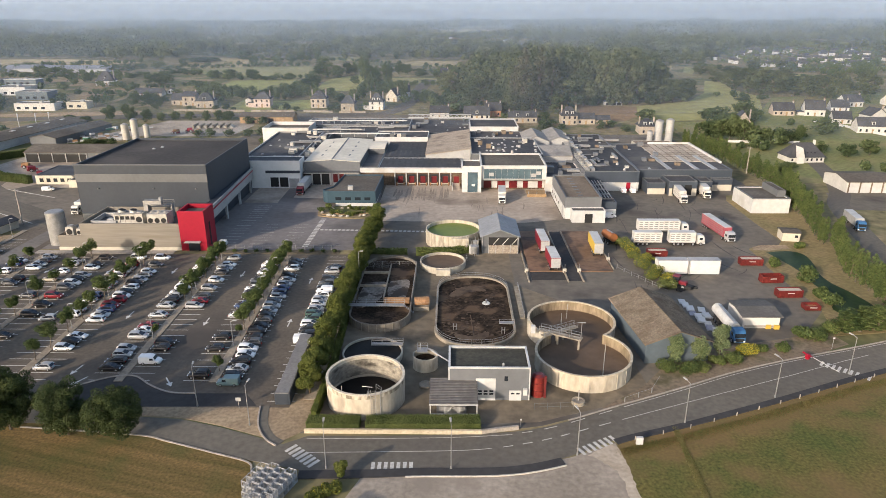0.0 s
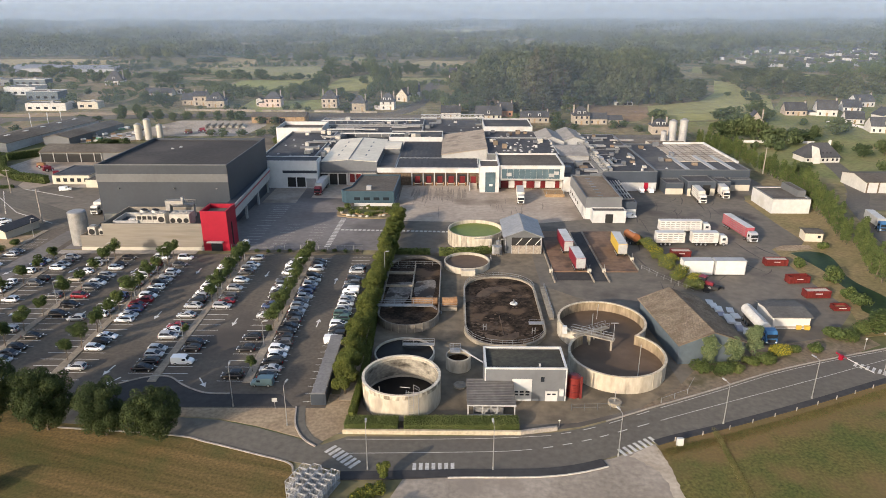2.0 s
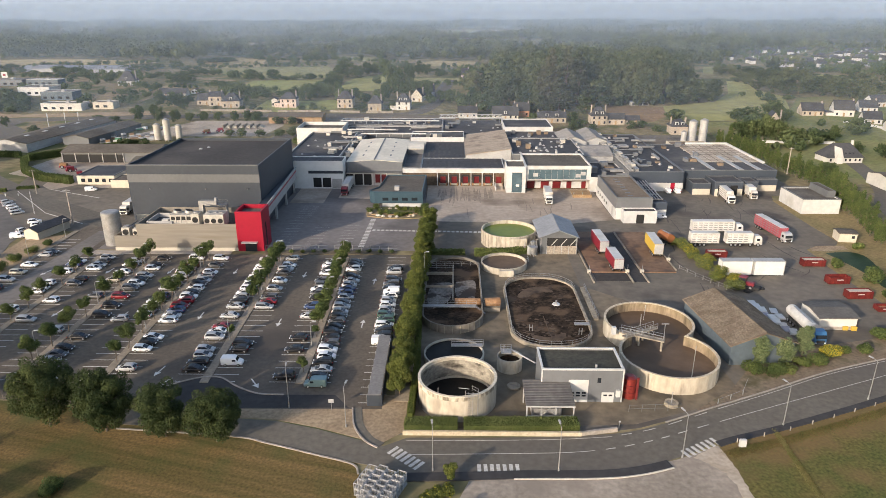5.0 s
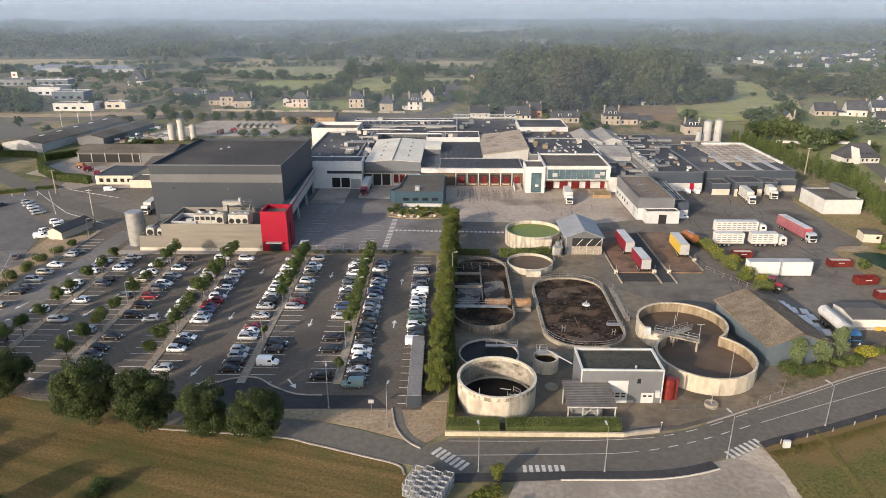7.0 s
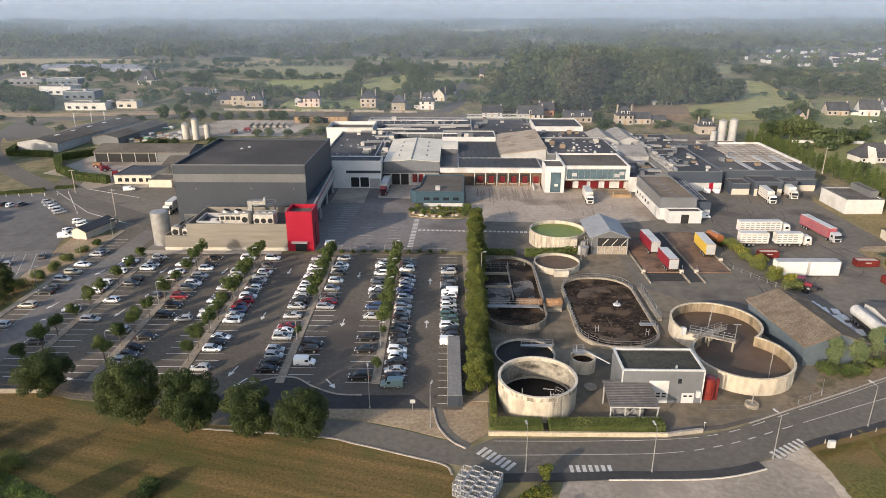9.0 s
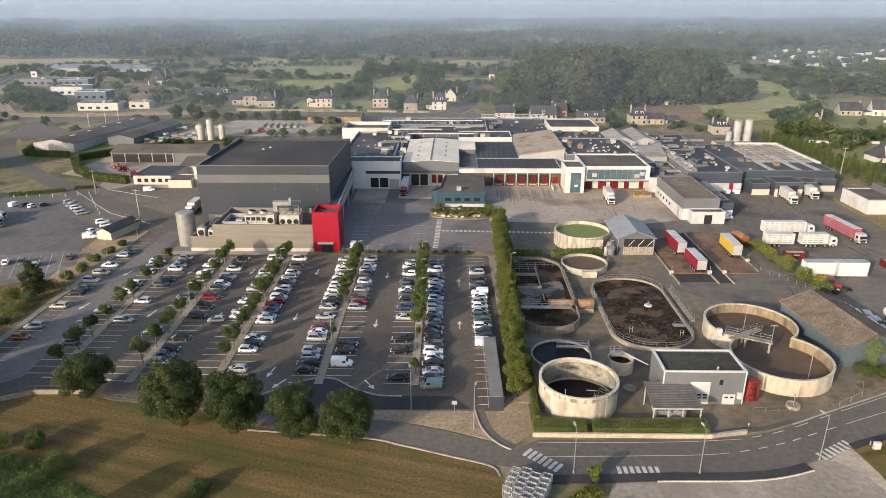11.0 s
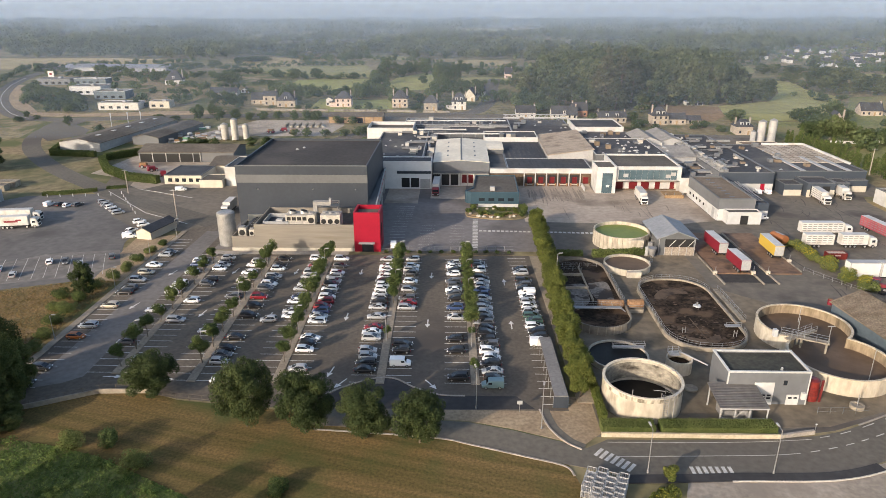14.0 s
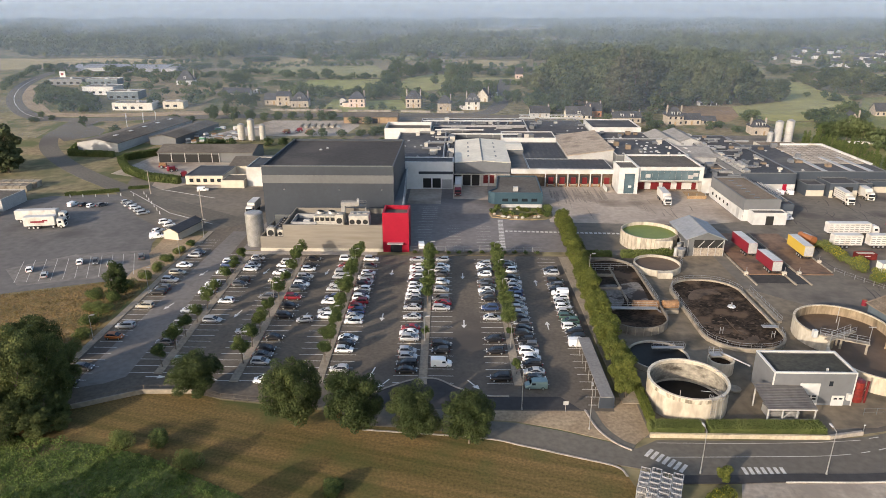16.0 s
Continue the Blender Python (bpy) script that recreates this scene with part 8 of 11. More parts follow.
setting("east_lane", strip(bmesh.new(), smoothline([(95, 122), (106, 140), (115.5, 168), (123, 195), (131, 220), (140, 236), (150, 262), (160, 300)]), 7.0, 0.0, 0.06), ROAD, "grey lane beside the poplars")
patch("shed_yard", [(128, 215), (160, 212), (175, 235), (135, 236)], ASPHALT_YARD, 0.05, "tarmac before the pale shed")
setting("ditch_water", prism(bmesh.new(), smoothline([(85.7, 173.3), (91.9, 174.5), (95.2, 171.9), (94.3, 164.4), (92.3, 158.0), (92.2, 152.1), (93.8, 146.2), (94.8, 139.4), (93.5, 132.0), (88.7, 130.9), (84.5, 136.5), (88.1, 142.4), (87.7, 146.7), (87.6, 152.0), (88.1, 160.0), (86.8, 168.6)], 4), -0.2, 0.075), POND, "dark green still water in a ditch")
patch("ditch_bank", [(83.6, 177.5), (86.5, 179.2), (89.8, 179.4), (94, 179.6), (93.6, 176.4), (90, 175.6), (87.3, 174.8), (83.0, 175.2)], STRAW, 0.085, "bare sandy bank at the head of the ditch")

# sheds west of the works
osh = gable("long open-sided shed with brown roof", -189, -147, 283, 300, 4.4, 6.4, MID, ROOF_BROWN, "x", 0.5, name="open_shed")
# the bays' inner shade is a near-black panel over the closed wall
part("open_front", boxes((-20.5, 6, -8.62, -8.52, 0.1, 3.6)), DARK, osh, "dark panel for the shade inside the open bays")
for x in (-20.8, -15, -9, -3, 3, 6.2):
    part("post", boxes((x - 0.15, x + 0.15, -8.9, -8.6, 0, 4.2)), LIGHT_GREY, osh)
gable("dark brown roofed workshop", -150, -119.5, 262, 280, 3.6, 5.4, CREAM, ROOF_BROWN, "x", 0.4, name="workshop", category="workshop")
yel = block("low cream shed with small windows", -162, -147.5, 245.3, 262, 3.6, CREAM, ROOF_SLATE, 0.06, 0.2, MID, name="cream_shed", category="shed")
for i in range(5):
    fit_part(yel, "window", GLASS, (-160.5 + 2.7 * i, -159.0 + 2.7 * i, 245.22, 245.3, 1.0, 2.4))
wsh = block("white two-storey annexe beside the cold store", -137.5, -118.0, 243.5, 262, 7.4, WHITE, ROOF_SLATE, 0.3, 0.25, name="white_annexe", category="annexe")
for i in range(3):
    fit_part(wsh, "window", GLASS, (-128 + 2.6 * i, -126.6 + 2.6 * i, 243.4, 243.5, 1.2, 2.6))
fit_part(wsh, "recess", MID, (-129.2, -118.2, 243.42, 243.5, 4.2, 6.6), label="grey panel above the windows")
block("low cream store with flat roof", -146.6, -137.8, 240.5, 250, 3.0, CREAM, ROOF_BROWN, 0.2, 0.2, name="cream_store", category="shed")
for i, (x, y) in enumerate(((-239.5, 359.5), (-231, 361.5), (-225, 364))):
    fp = thing("flagpole", "slim white flagpole on the grass", "flagpole", (x, y, terrain(x, y)), 0, "flagpoles")
    part("pole", cyl(bmesh.new(), 0, 0, 0, 8.0, 0.14, 0.1, 8), WHITE, fp)
    part("banner", boxes((0.1, 0.5, -0.05, 0.05, 5.6, 7.8)), LIGHT_GREY, fp, "pale hanging banner")
gate = gable("small pale gatehouse with dark roof", -142.6, -137.6, 182, 194, 2.5, 3.6, CREAM, ROOF_SLATE, "y", 0.4, name="gatehouse", category="gatehouse", turn=-14)
lsh = gable("long low grey shed with pale gable end", -233, -212, 304, 372, 4.2, 6.0, LIGHT_GREY, ROOF_BROWN, "y", 0.4, name="long_shed", turn=-8)
for k in range(5):
    part("skylight", boxes((3.0, 4.6, -26 + 12 * k, -23.5 + 12 * k, 6.25, 6.42)), WHITE, lsh, "pale rooflight")
gable("long low grey shed beside the yard", -206, -192, 318, 362, 4.0, 5.4, MID, ROOF_BROWN, "y", 0.4, name="long_shed", turn=-8)
dep = block("flat-roofed light grey depot", -237, -210, 209, 222, 4.2, LIGHT_GREY, ROOF_BROWN, 0.3, 0.3, name="depot", category="depot")
fit_part(dep, "sign", WHITE, (-219, -213, 208.9, 209, 2.6, 3.6), label="white sign board")
for i in range(3):
    cn = thing("container", "white ribbed container with a red end", "container", (-226 + 7.2 * i, 203.5, 0.03), 4, "depot containers")
    part("box", boxes((-3.2, 3.0, -1.2, 1.2, 0.0, 2.8)), WHITE, cn)
    part("end_panel", boxes((3.0, 3.2, -1.2, 1.2, 0.1, 2.8)), TRUCK_RED, cn)
    for k in range(10):
        part("rib", boxes((-3.0 + 0.6 * k, -2.9 + 0.6 * k, -1.26, -1.2, 0.2, 2.7)), LIGHT_GREY, cn)
bsh = gable("long timber and brick shed with a brown roof", -15.2, 15.2, -5, 5, 4.0, 5.8, TIMBER, ROOF_BROWN, "x", 0.4, name="brick_shed", at=(-106.5, 377, 1.8))
for x0, x1 in ((1.0, 4.0), (-9.0, -6.8)):
    part("door", boxes((x0, x1, -5.06, -4.98, 0, 3.2)), DARK, bsh)
for k in range(7):
    part("post", boxes((-15.2 + 5 * k, -14.9 + 5 * k, -5.08, -4.98, 0, 3.9)), BARK, bsh)
hedge("dark clipped hedge round the long shed", [(-243, 318), (-236, 296), (-214, 293)], 2.0, 2.6, LEAF_CLIP, 70, 0.19, 21)
hedge("tall clipped hedge along the road", [(-206, 283), (-194, 264), (-179, 251), (-165, 246.5)], 2.4, 3.0, LEAF_CLIP, 70, 0.19, 22)
hedge("tall dark hedge behind the yard", [(-206, 286), (-188, 306), (-172, 320)], 2.4, 3.0, LEAF_CLIP, 70, 0.19, 23)
hedge("low dark hedge along the lorry park", [(-200, 228.6), (-191.6, 231.2), (-183, 234.8)], 1.4, 1.2, LEAF_CLIP, 70, 0.19, 24)
hedge("loose shrub belt along the lorry park", [(-181, 238), (-174, 240)], 1.4, 1.0, LEAF_CLIP, 70, 0.19, 25)


def silo(label, x, y, r, h, name="silo", group="", shell=None):
    t = thing(name, label, "silo", (x, y, 0), 0, group)
    part("shell", cyl(bmesh.new(), 0, 0, 0.0 if shell else 1.2, h, r, r, 32), shell or (LIGHT_GREY if x > 0 else CASING), t)
    part("cap", cyl(bmesh.new(), 0, 0, h, h + r * (0.12 if shell else 0.45), r, r * (0.8 if shell else 0.25), 24), STEEL, t)
    for k in range(4):
        a = k * math.pi / 2 + 0.4
        part("leg", bar(bmesh.new(), (r * 0.85 * math.cos(a), r * 0.85 * math.sin(a), 0), (r * 0.85 * math.cos(a), r * 0.85 * math.sin(a), 1.4), 0.15), STEEL, t)
    for k in range(1, 4):
        part("hoop", ringwall(bmesh.new(), circle(0, 0, r + 0.05, 24), circle(0, 0, r - 0.05, 24), 1.2 + (h - 1.2) * k / 4, 1.3 + (h - 1.2) * k / 4), STEEL, t)
    return t


for x, y, r, h in ((-166.6, 330, 1.8, 8.6), (-161.2, 329, 1.7, 11.2), (-156.2, 331, 1.5, 8.2)):
    silo("cream ribbed storage silo on legs", x, y, r, h, group="west silos")
for x, y, r, h in ((94.2, 322, 1.3, 7.0), (99.2, 325, 1.9, 11.5), (104.4, 325, 1.9, 12.0)):
    silo("pale steel silo behind the dispatch hall", x, y, r, h, group="east silos")
silo("tall grey steel tank beside the plant room", -115.1, 178.8, 2.5, 9.6, name="steel_tank", shell=STEEL)


def hip_roof(w, d, eave, ridge, over, run):
    """Four slopes meeting in a ridge of length w - 2 run along x, with thickness."""
    bm = bmesh.new()
    a, b = w / 2 + over, d / 2 + over
    for dz in (0.0, 0.22):
        base = [(-a, -b, eave - 0.15 + dz), (a, -b, eave - 0.15 + dz), (a, b, eave - 0.15 + dz), (-a, b, eave - 0.15 + dz)]
        top = [(-w / 2 + run, 0, ridge + dz), (w / 2 - run, 0, ridge + dz)]
        v = [bm.verts.new(q) for q in base + top]
        for f in ((0, 1, 5, 4), (1, 2, 5), (2, 3, 4, 5), (3, 0, 4)):
            bm.faces.new([v[q] for q in (f if dz else f[::-1])])
        if dz:
            for q in range(4):
                bm.faces.new((low[q], low[(q + 1) % 4], v[(q + 1) % 4], v[q]))
        low = v
    return bm


def house(x, y, w, d, eave, ridge, wall, turn=0.0, style="gable_x", chimneys=1, dormers=0, label="", wing=0):
    """A town house: walls, slate roof, windows with sills, door, chimneys, dormers. y is its front."""
    c = Vector((x, y)) + Vector((0, d / 2))
    at = (c.x, c.y, terrain(x, y) - 0.3)
    if style == "hip":
        t = thing("house", label, "house", at, turn, "town houses")
        part("wall", boxes((-w / 2, w / 2, -d / 2, d / 2, 0, eave)), wall, t)
        part("roof", hip_roof(w, d, eave, ridge, 0.4, min(w * 0.36, d * 0.5)), ROOF_SLATE, t)
    else:
        t = gable(label, -w / 2, w / 2, -d / 2, d / 2, eave, ridge, wall, ROOF_SLATE, style[-1], 0.3, name="house", category="house", turn=turn, at=at, group="town houses")
    n = max(2, int(w / 2.9))
    for lev in range(max(1, int(eave / 2.6))):
        for k in range(n):
            xx = -w / 2 + w * (k + 0.5) / n
            if lev == 0 and k == n // 2:
                part("door", boxes((xx - 0.5, xx + 0.5, -d / 2 - 0.06, -d / 2 + 0.02, 0.3, 2.4)), TIMBER, t)
                continue
            win = part("window", boxes((xx - 0.5, xx + 0.5, -d / 2 - 0.05, -d / 2 + 0.02, 1.1 + 2.6 * lev, 2.45 + 2.6 * lev)), GLASS, t)
            part("sill", boxes((xx - 0.7, xx + 0.7, -d / 2 - 0.12, -d / 2 - 0.0, 0.98 + 2.6 * lev, 1.09 + 2.6 * lev)), KERB, win)
    for k in range(chimneys):
        cx = (w / 2 - 0.5) if k == 0 else (-w / 2 + 0.5)
        ch = part("chimney", boxes((cx - 0.32, cx + 0.32, -0.5, 0.5, eave, ridge + 0.9)), STONE, t)
        part("chimney_pot", cyl(bmesh.new(), cx, 0, ridge + 0.9, ridge + 1.3, 0.18, 0.15, 8), BRICK, ch)
    for k in range(dormers):
        xx = w * ((k + 0.5) / dormers - 0.5) * 0.7
        z = eave + 0.2 * (ridge - eave)
        dm = part("dormer", boxes((xx - 0.75, xx + 0.75, -d / 2 + 0.5, -d / 2 + 2.8, z - 0.6, z + 1.5)), RENDER, t, "white dormer window")
        part("dormer_roof", boxes((xx - 0.95, xx + 0.95, -d / 2 + 0.3, -d / 2 + 3.2, z + 1.5, z + 1.75)), ROOF_SLATE, dm)
        part("pane", boxes((xx - 0.45, xx + 0.45, -d / 2 + 0.44, -d / 2 + 0.5, z, z + 1.2)), GLASS, dm)
    if wing:
        part("wing", boxes((w / 2 if wing > 0 else -w / 2 - 3.6, w / 2 + 3.6 if wing > 0 else -w / 2, -d / 2 + 0.8, d / 2 - 1, 0, eave * 0.55)), wall, t)
        part("wing_roof", boxes((w / 2 - 0.05 if wing > 0 else -w / 2 - 3.9, w / 2 + 3.9 if wing > 0 else -w / 2 + 0.05, -d / 2 + 0.5, d / 2 - 0.7, eave * 0.55, eave * 0.55 + 0.3)), ROOF_SLATE, t)
    return t


PINK = surf("pink_granite_front", (0.5, 0.39, 0.33), (0.57, 0.46, 0.4), 0.9, 0.3, 1.5, 0.2, amount=0.15)
for x, y, w, d, e, r, m, turn, style, ch, dm, wing, text in (
        (-168.1, 419.7, 8.2, 8, 6.3, 8.9, STONE, 4, "gable_x", 2, 0, 0, "tall stone house with slate roof and two chimneys"), (-156.7, 414.5, 11, 9, 4.4, 8.8, STONE, 4, "hip", 1, 1, 0, "stone house with a broad hipped slate roof"), (-177, 423.3, 8, 9, 3.4, 7.1, STONE, 4, "gable_x", 0, 0, 0, "low stone house with a long slate roof"),
        (-120.7, 414.7, 9.9, 9, 5.6, 9.3, PINK, 2, "hip", 1, 0, -1, "pink-fronted house with a hipped slate roof"), (-130, 418.3, 3.6, 4, 4.6, 5.6, RENDER, 2, "gable_y", 0, 0, 0, "narrow white outbuilding beside a house"), (-85.1, 413.7, 9.5, 9, 5.9, 10.2, STONE, 0, "hip", 2, 0, 0, "square stone house with a steep hipped slate roof"),
        (-65.5, 405.4, 8.2, 8, 4.8, 8.8, STONE, -3, "hip", 1, 0, 0, "small stone house with a steep hipped slate roof"), (-48.4, 407.4, 8.6, 8, 5.2, 10, RENDER, -3, "hip", 2, 2, -1, "white house with dormers and a steep slate roof"), (-40.8, 435.2, 7.3, 9, 4, 8.2, CREAM, -12, "gable_y", 1, 0, 0, "cream house with its gable to the street"),
        (-35, 452, 8, 9, 4, 8, RENDER, 5, "gable_x", 1, 0, 0, "white house behind street trees"), (-9.5, 387.9, 11.2, 8, 3, 6.4, RENDER, 0, "gable_x", 1, 0, 0, "low white cottage with a slate roof"), (12.2, 382.8, 14.6, 9, 2.8, 7.3, CREAM, 0, "gable_x", 1, 1, 0, "long low house with a deep slate roof"), (22, 390, 9, 7, 4, 8, BRICK, 0, "gable_x", 2, 0, 0, "brick house behind the long roof"),
        (37.6, 374.1, 15.9, 8, 3.4, 6.2, STONE, 0, "gable_x", 2, 2, 0, "long stone house with two white dormers"), (62.9, 368.6, 8.8, 9, 5.4, 9.8, STONE, 0, "hip", 2, 2, 0, "tall stone house with two white dormers"), (72.3, 369.8, 10, 7, 3.4, 6.2, STONE, 0, "gable_x", 0, 0, 0, "stone house end joined to its taller neighbour"), (82, 371, 8, 6, 2.6, 4.6, STONE, 0, "gable_x", 0, 0, 0, "low stone outhouse with slate roof"),
        (-263.6, 503, 12.5, 10, 3.6, 10.1, RENDER, 8, "hip", 1, 1, 0, "white house with a tall steep slate roof"), (-213.3, 453.5, 9.6, 8, 2.6, 5.6, CREAM, 4, "gable_x", 1, 0, 0, "low cream house with slate roof"), (-204, 453.7, 8.4, 8, 2.6, 5.4, CREAM, 4, "gable_x", 0, 0, 0, "low cream house with slate roof"), (-197.5, 465.2, 5.5, 5, 2.2, 3.6, RENDER, 0, "gable_y", 0, 0, 0, "small white hut among garden trees"),
        (192.5, 393, 12, 8, 3.3, 7.4, STONE, -6, "gable_x", 1, 0, 0, "stone-gabled house with a slate roof"), (210, 391.5, 11, 8, 4.2, 9.2, RENDER, -10, "gable_x", 1, 0, -1, "white house with a tall slate roof and white gable"), (231, 403.5, 10, 8, 3, 6.9, RENDER, -10, "gable_x", 1, 0, 0, "white house with a slate roof"), (215.5, 372, 9.5, 8, 3.1, 6.8, RENDER, -12, "gable_x", 0, 0, 0, "low white house with a slate roof"),
        (219, 349, 14.8, 9, 4, 8, RENDER, -10, "gable_x", 1, 1, 0, "white house with a slate roof"), (239, 380, 11.2, 9, 3.2, 7, RENDER, 10, "gable_y", 1, 0, 0, "white house with its gable to the lane"), (157, 362, 8.5, 10, 3.2, 8.6, STONE, -14, "gable_y", 1, 0, 0, "stone house with a steep slate roof among trees"), (100, 346, 8.5, 8, 4.6, 7.8, STONE, 0, "hip", 2, 2, 0, "dark-roofed house with white dormers behind the silos"),
        (-8.7, 545, 6, 8, 4, 8.5, PINK, 0, "gable_x", 1, 0, 0, "small pinkish house among the fields"), (246, 418, 12, 9, 3.4, 7.2, RENDER, 6, "gable_x", 1, 0, 0, "white house with a slate roof"), (262, 395, 12, 9, 3.4, 7.2, RENDER, -8, "gable_y", 1, 0, 0, "white house with a slate roof"), (275, 420, 12, 9, 3.4, 7.4, RENDER, 8, "gable_x", 1, 0, 0, "white house with a slate roof")):
    house(x, y, w, d, e, r, m, turn, style, ch, dm, text, wing)
hip = thing("house", "low white house with a steep hipped slate roof", "house", (152, 290, 0), 4, "town houses")
hip.scale = (0.8, 0.9, 0.9)
part("wall", boxes((-9.6, 9.6, -5.5, 5.5, 0, 2.7)), RENDER, hip)
part("roof", hip_roof(19.2, 11, 2.7, 8.6, 0.5, 4.6), ROOF_SLATE, hip)
gw = part("gable_wing", boxes((-6.4, -2.6, -7.2, -5.4, 0, 3.0)), RENDER, hip)
bm = bmesh.new()
v = [bm.verts.new(q) for q in ((-6.5, -7.2, 3.0), (-2.5, -7.2, 3.0), (-4.5, -7.2, 7.6), (-6.5, -1.5, 3.0), (-2.5, -1.5, 3.0), (-4.5, -1.0, 7.6))]
for f in ((0, 1, 2), (0, 2, 5, 3), (1, 4, 5, 2)):
    bm.faces.new([v[q] for q in f])
part("gable_peak", bm, RENDER, gw, "white pointed gable")
part("chimney", boxes((5.6, 6.6, -0.5, 0.5, 5.4, 10.0)), RENDER, hip)
for xx in (-8.2, 0.2, 2.6, 5.6, 8.0):
    part("window", boxes((xx - 0.5, xx + 0.5, -5.56, -5.48, 0.9, 2.1)), GLASS, hip)
for xx in (0.4, 2.6, 4.6):
    part("rooflight", boxes((xx - 0.4, xx + 0.4, -4.4, -3.9, 4.2, 4.75)), GLASS, hip)
# commercial buildings by the bend
for x, y, w, d, h, m, text in ((-257.3, 404.4, 24.9, 10, 4.6, RENDER, "low white commercial building with a dark flat roof"), (-234.1, 409.7, 12.6, 8, 4.3, CREAM, "low cream commercial building with a flat roof"), (-280, 439.8, 21, 12, 5.4, BLUE_BARN, "blue-grey flat-roofed trade building"), (-306, 458, 22, 16, 5.6, WHITE, "white trade hall with a flat grey roof"),
                               (-352.7, 500, 26, 14, 4.6, GREY, "flat-roofed grey commercial building"), (-326, 502, 24, 10, 4.4, BLUE_BARN, "blue-grey flat-roofed commercial building")):
    zb = terrain(x, y)
    bb = block(text, x - w / 2, x + w / 2, y, y + d, h + zb, m, ROOF_GREY, 0.3, 0.3, WHITE if m is BLUE_BARN else None, name="commercial_building", category="building", base=zb - 0.3)
    for i in range(int(w / 5)):
        wi = fit_part(bb, "window", GLASS, (x - w / 2 + 1.5 + 5 * i, x - w / 2 + 3.9 + 5 * i, y - 0.06, y + 0.02, zb + 1.0, zb + 2.4))
    fit_part(bb, "roof_unit", LIGHT_GREY, (x + 1, x + 3, y + d * 0.4, y + d * 0.6, zb + h - 0.4, zb + h + 0.9))
bb = thing("billboard", "square white advertising board with a red mark", "billboard", (-366, 521, terrain(-366, 521)), 0)
for x in (-1.6, 1.6):
    part("post", boxes((x - 0.12, x + 0.12, -0.1, 0.1, 0, 4.0)), STEEL, bb)
part("board", boxes((-2.3, 2.3, -0.22, -0.1, 3.6, 8.0)), RENDER, bb)
part("board_mark", boxes((-1.2, 1.0, -0.26, -0.22, 5.0, 6.6)), TRUCK_RED, bb, "plain red mark")
for x, y, w in ((-386, 600, 34), (-352, 596, 26), (-322, 594, 30)):
    gable("long low greenhouse of pale glass", -w / 2, w / 2, -12, 12, 2.8, 5.2, LIGHT_GREY, SHEET_PALE, "x", 0.2, name="greenhouse", category="greenhouse", at=(x, y + 12, terrain(x, y)), group="greenhouses")
fsh = gable("open white field shelter at the edge of the wood", -5.6, 5.6, -2.2, 2.2, 2.0, 2.6, RENDER, SHEET_PALE, "x", 0.3, name="field_shelter", category="shelter", at=(99.3, 425, terrain(0, 423)))
# near-black panels stand for the shade inside the shelter
for k in range(3):
    part("opening", boxes((-4.9 + 3.5 * k, -2.0 + 3.5 * k, -2.26, -2.18, 0.1, 1.6)), DARK, fsh)
rsh = gable("pale workshop with a row of white doors", 142.2, 160, 236, 252, 4.0, 5.4, RENDER, ROOF_BROWN, "x", 0.4, name="workshop", category="workshop")
for i in range(4):
    part("pier", boxes((-8.55 + 4.1 * i, -8.05 + 4.1 * i, -8.14, -8.0, 0, 3.9)), ROOF_TAN, rsh, "brown pier between doors")
    part("door", boxes((-8.0 + 4.1 * i, -4.6 + 4.1 * i, -8.08, -8.0, 0, 3.2)), WHITE, rsh)
hut = gable("small cream concrete hut with flat roof", 94.6, 99.4, 182.5, 187, 2.6, 2.9, CREAM, ROOF_BROWN, "x", 0.3, name="hut", category="hut", turn=-8)
part("window", boxes((1.0, 1.8, -2.31, -2.25, 1.2, 2.0)), GLASS, hut)
ssh = gable("small shed with a grey sheet roof", 60.2, 68.0, 127.4, 135.2, 2.7, 3.2, RENDER, surf("dull_sheet_roof", (0.085, 0.08, 0.074), (0.115, 0.108, 0.1), 0.9, 0.2, 1.5, 0.2, amount=0.2), "x", 0.4, name="small_shed")
part("open_side", boxes((-3.4, 3.2, -3.96, -3.91, 0.2, 0.7)), KERB, ssh)
for i, line in enumerate(([(-172, 405), (-150, 403.5), (-128, 402.5)], [(-124, 402.5), (-98, 402)], [(-92, 402), (-74, 400)], [(-70, 399.5), (-54, 399)], [(135, 328), (151, 325.5), (154, 329)], [(158, 329), (160, 326), (169, 325)], [(201, 376), (212, 364), (214, 357), (222, 343)])):
    setting("garden_wall_%d" % (i + 1), drape(strip(bmesh.new(), line, 0.4, 0, 1.2)), CONCRETE if line[0][0] < 0 else WHITE, "low pale garden wall")

# machines and heaps in the yards
for i, (x, y) in enumerate(((-182, 272), (-176, 266), (-178, 286), (-168, 258), (-148, 346.6), (-142, 350), (-136, 346))):
    mch = thing("farm_machine", "red and rusty farm machine in the yard", "machine", (x, y, 0.04 + terrain(x, y)), 40 * i, "yard machines")
    part("frame", boxes((-2, 2, -0.9, 0.9, 0.5, 1.2)), TRUCK_RED, mch)
    part("hopper", loft([(-1.6, 1.1, 1.2, 2.4, 1.0), (1.2, 0.8, 1.2, 2.2, 1.0)]), TRUCK_RED if i % 2 else RUST, mch)
    for y_ in (-1, 1):
        wheel(mch, -0.6, y_, 0.7, 0.4)
        wheel(mch, 1.4, y_, 0.55, 0.3)
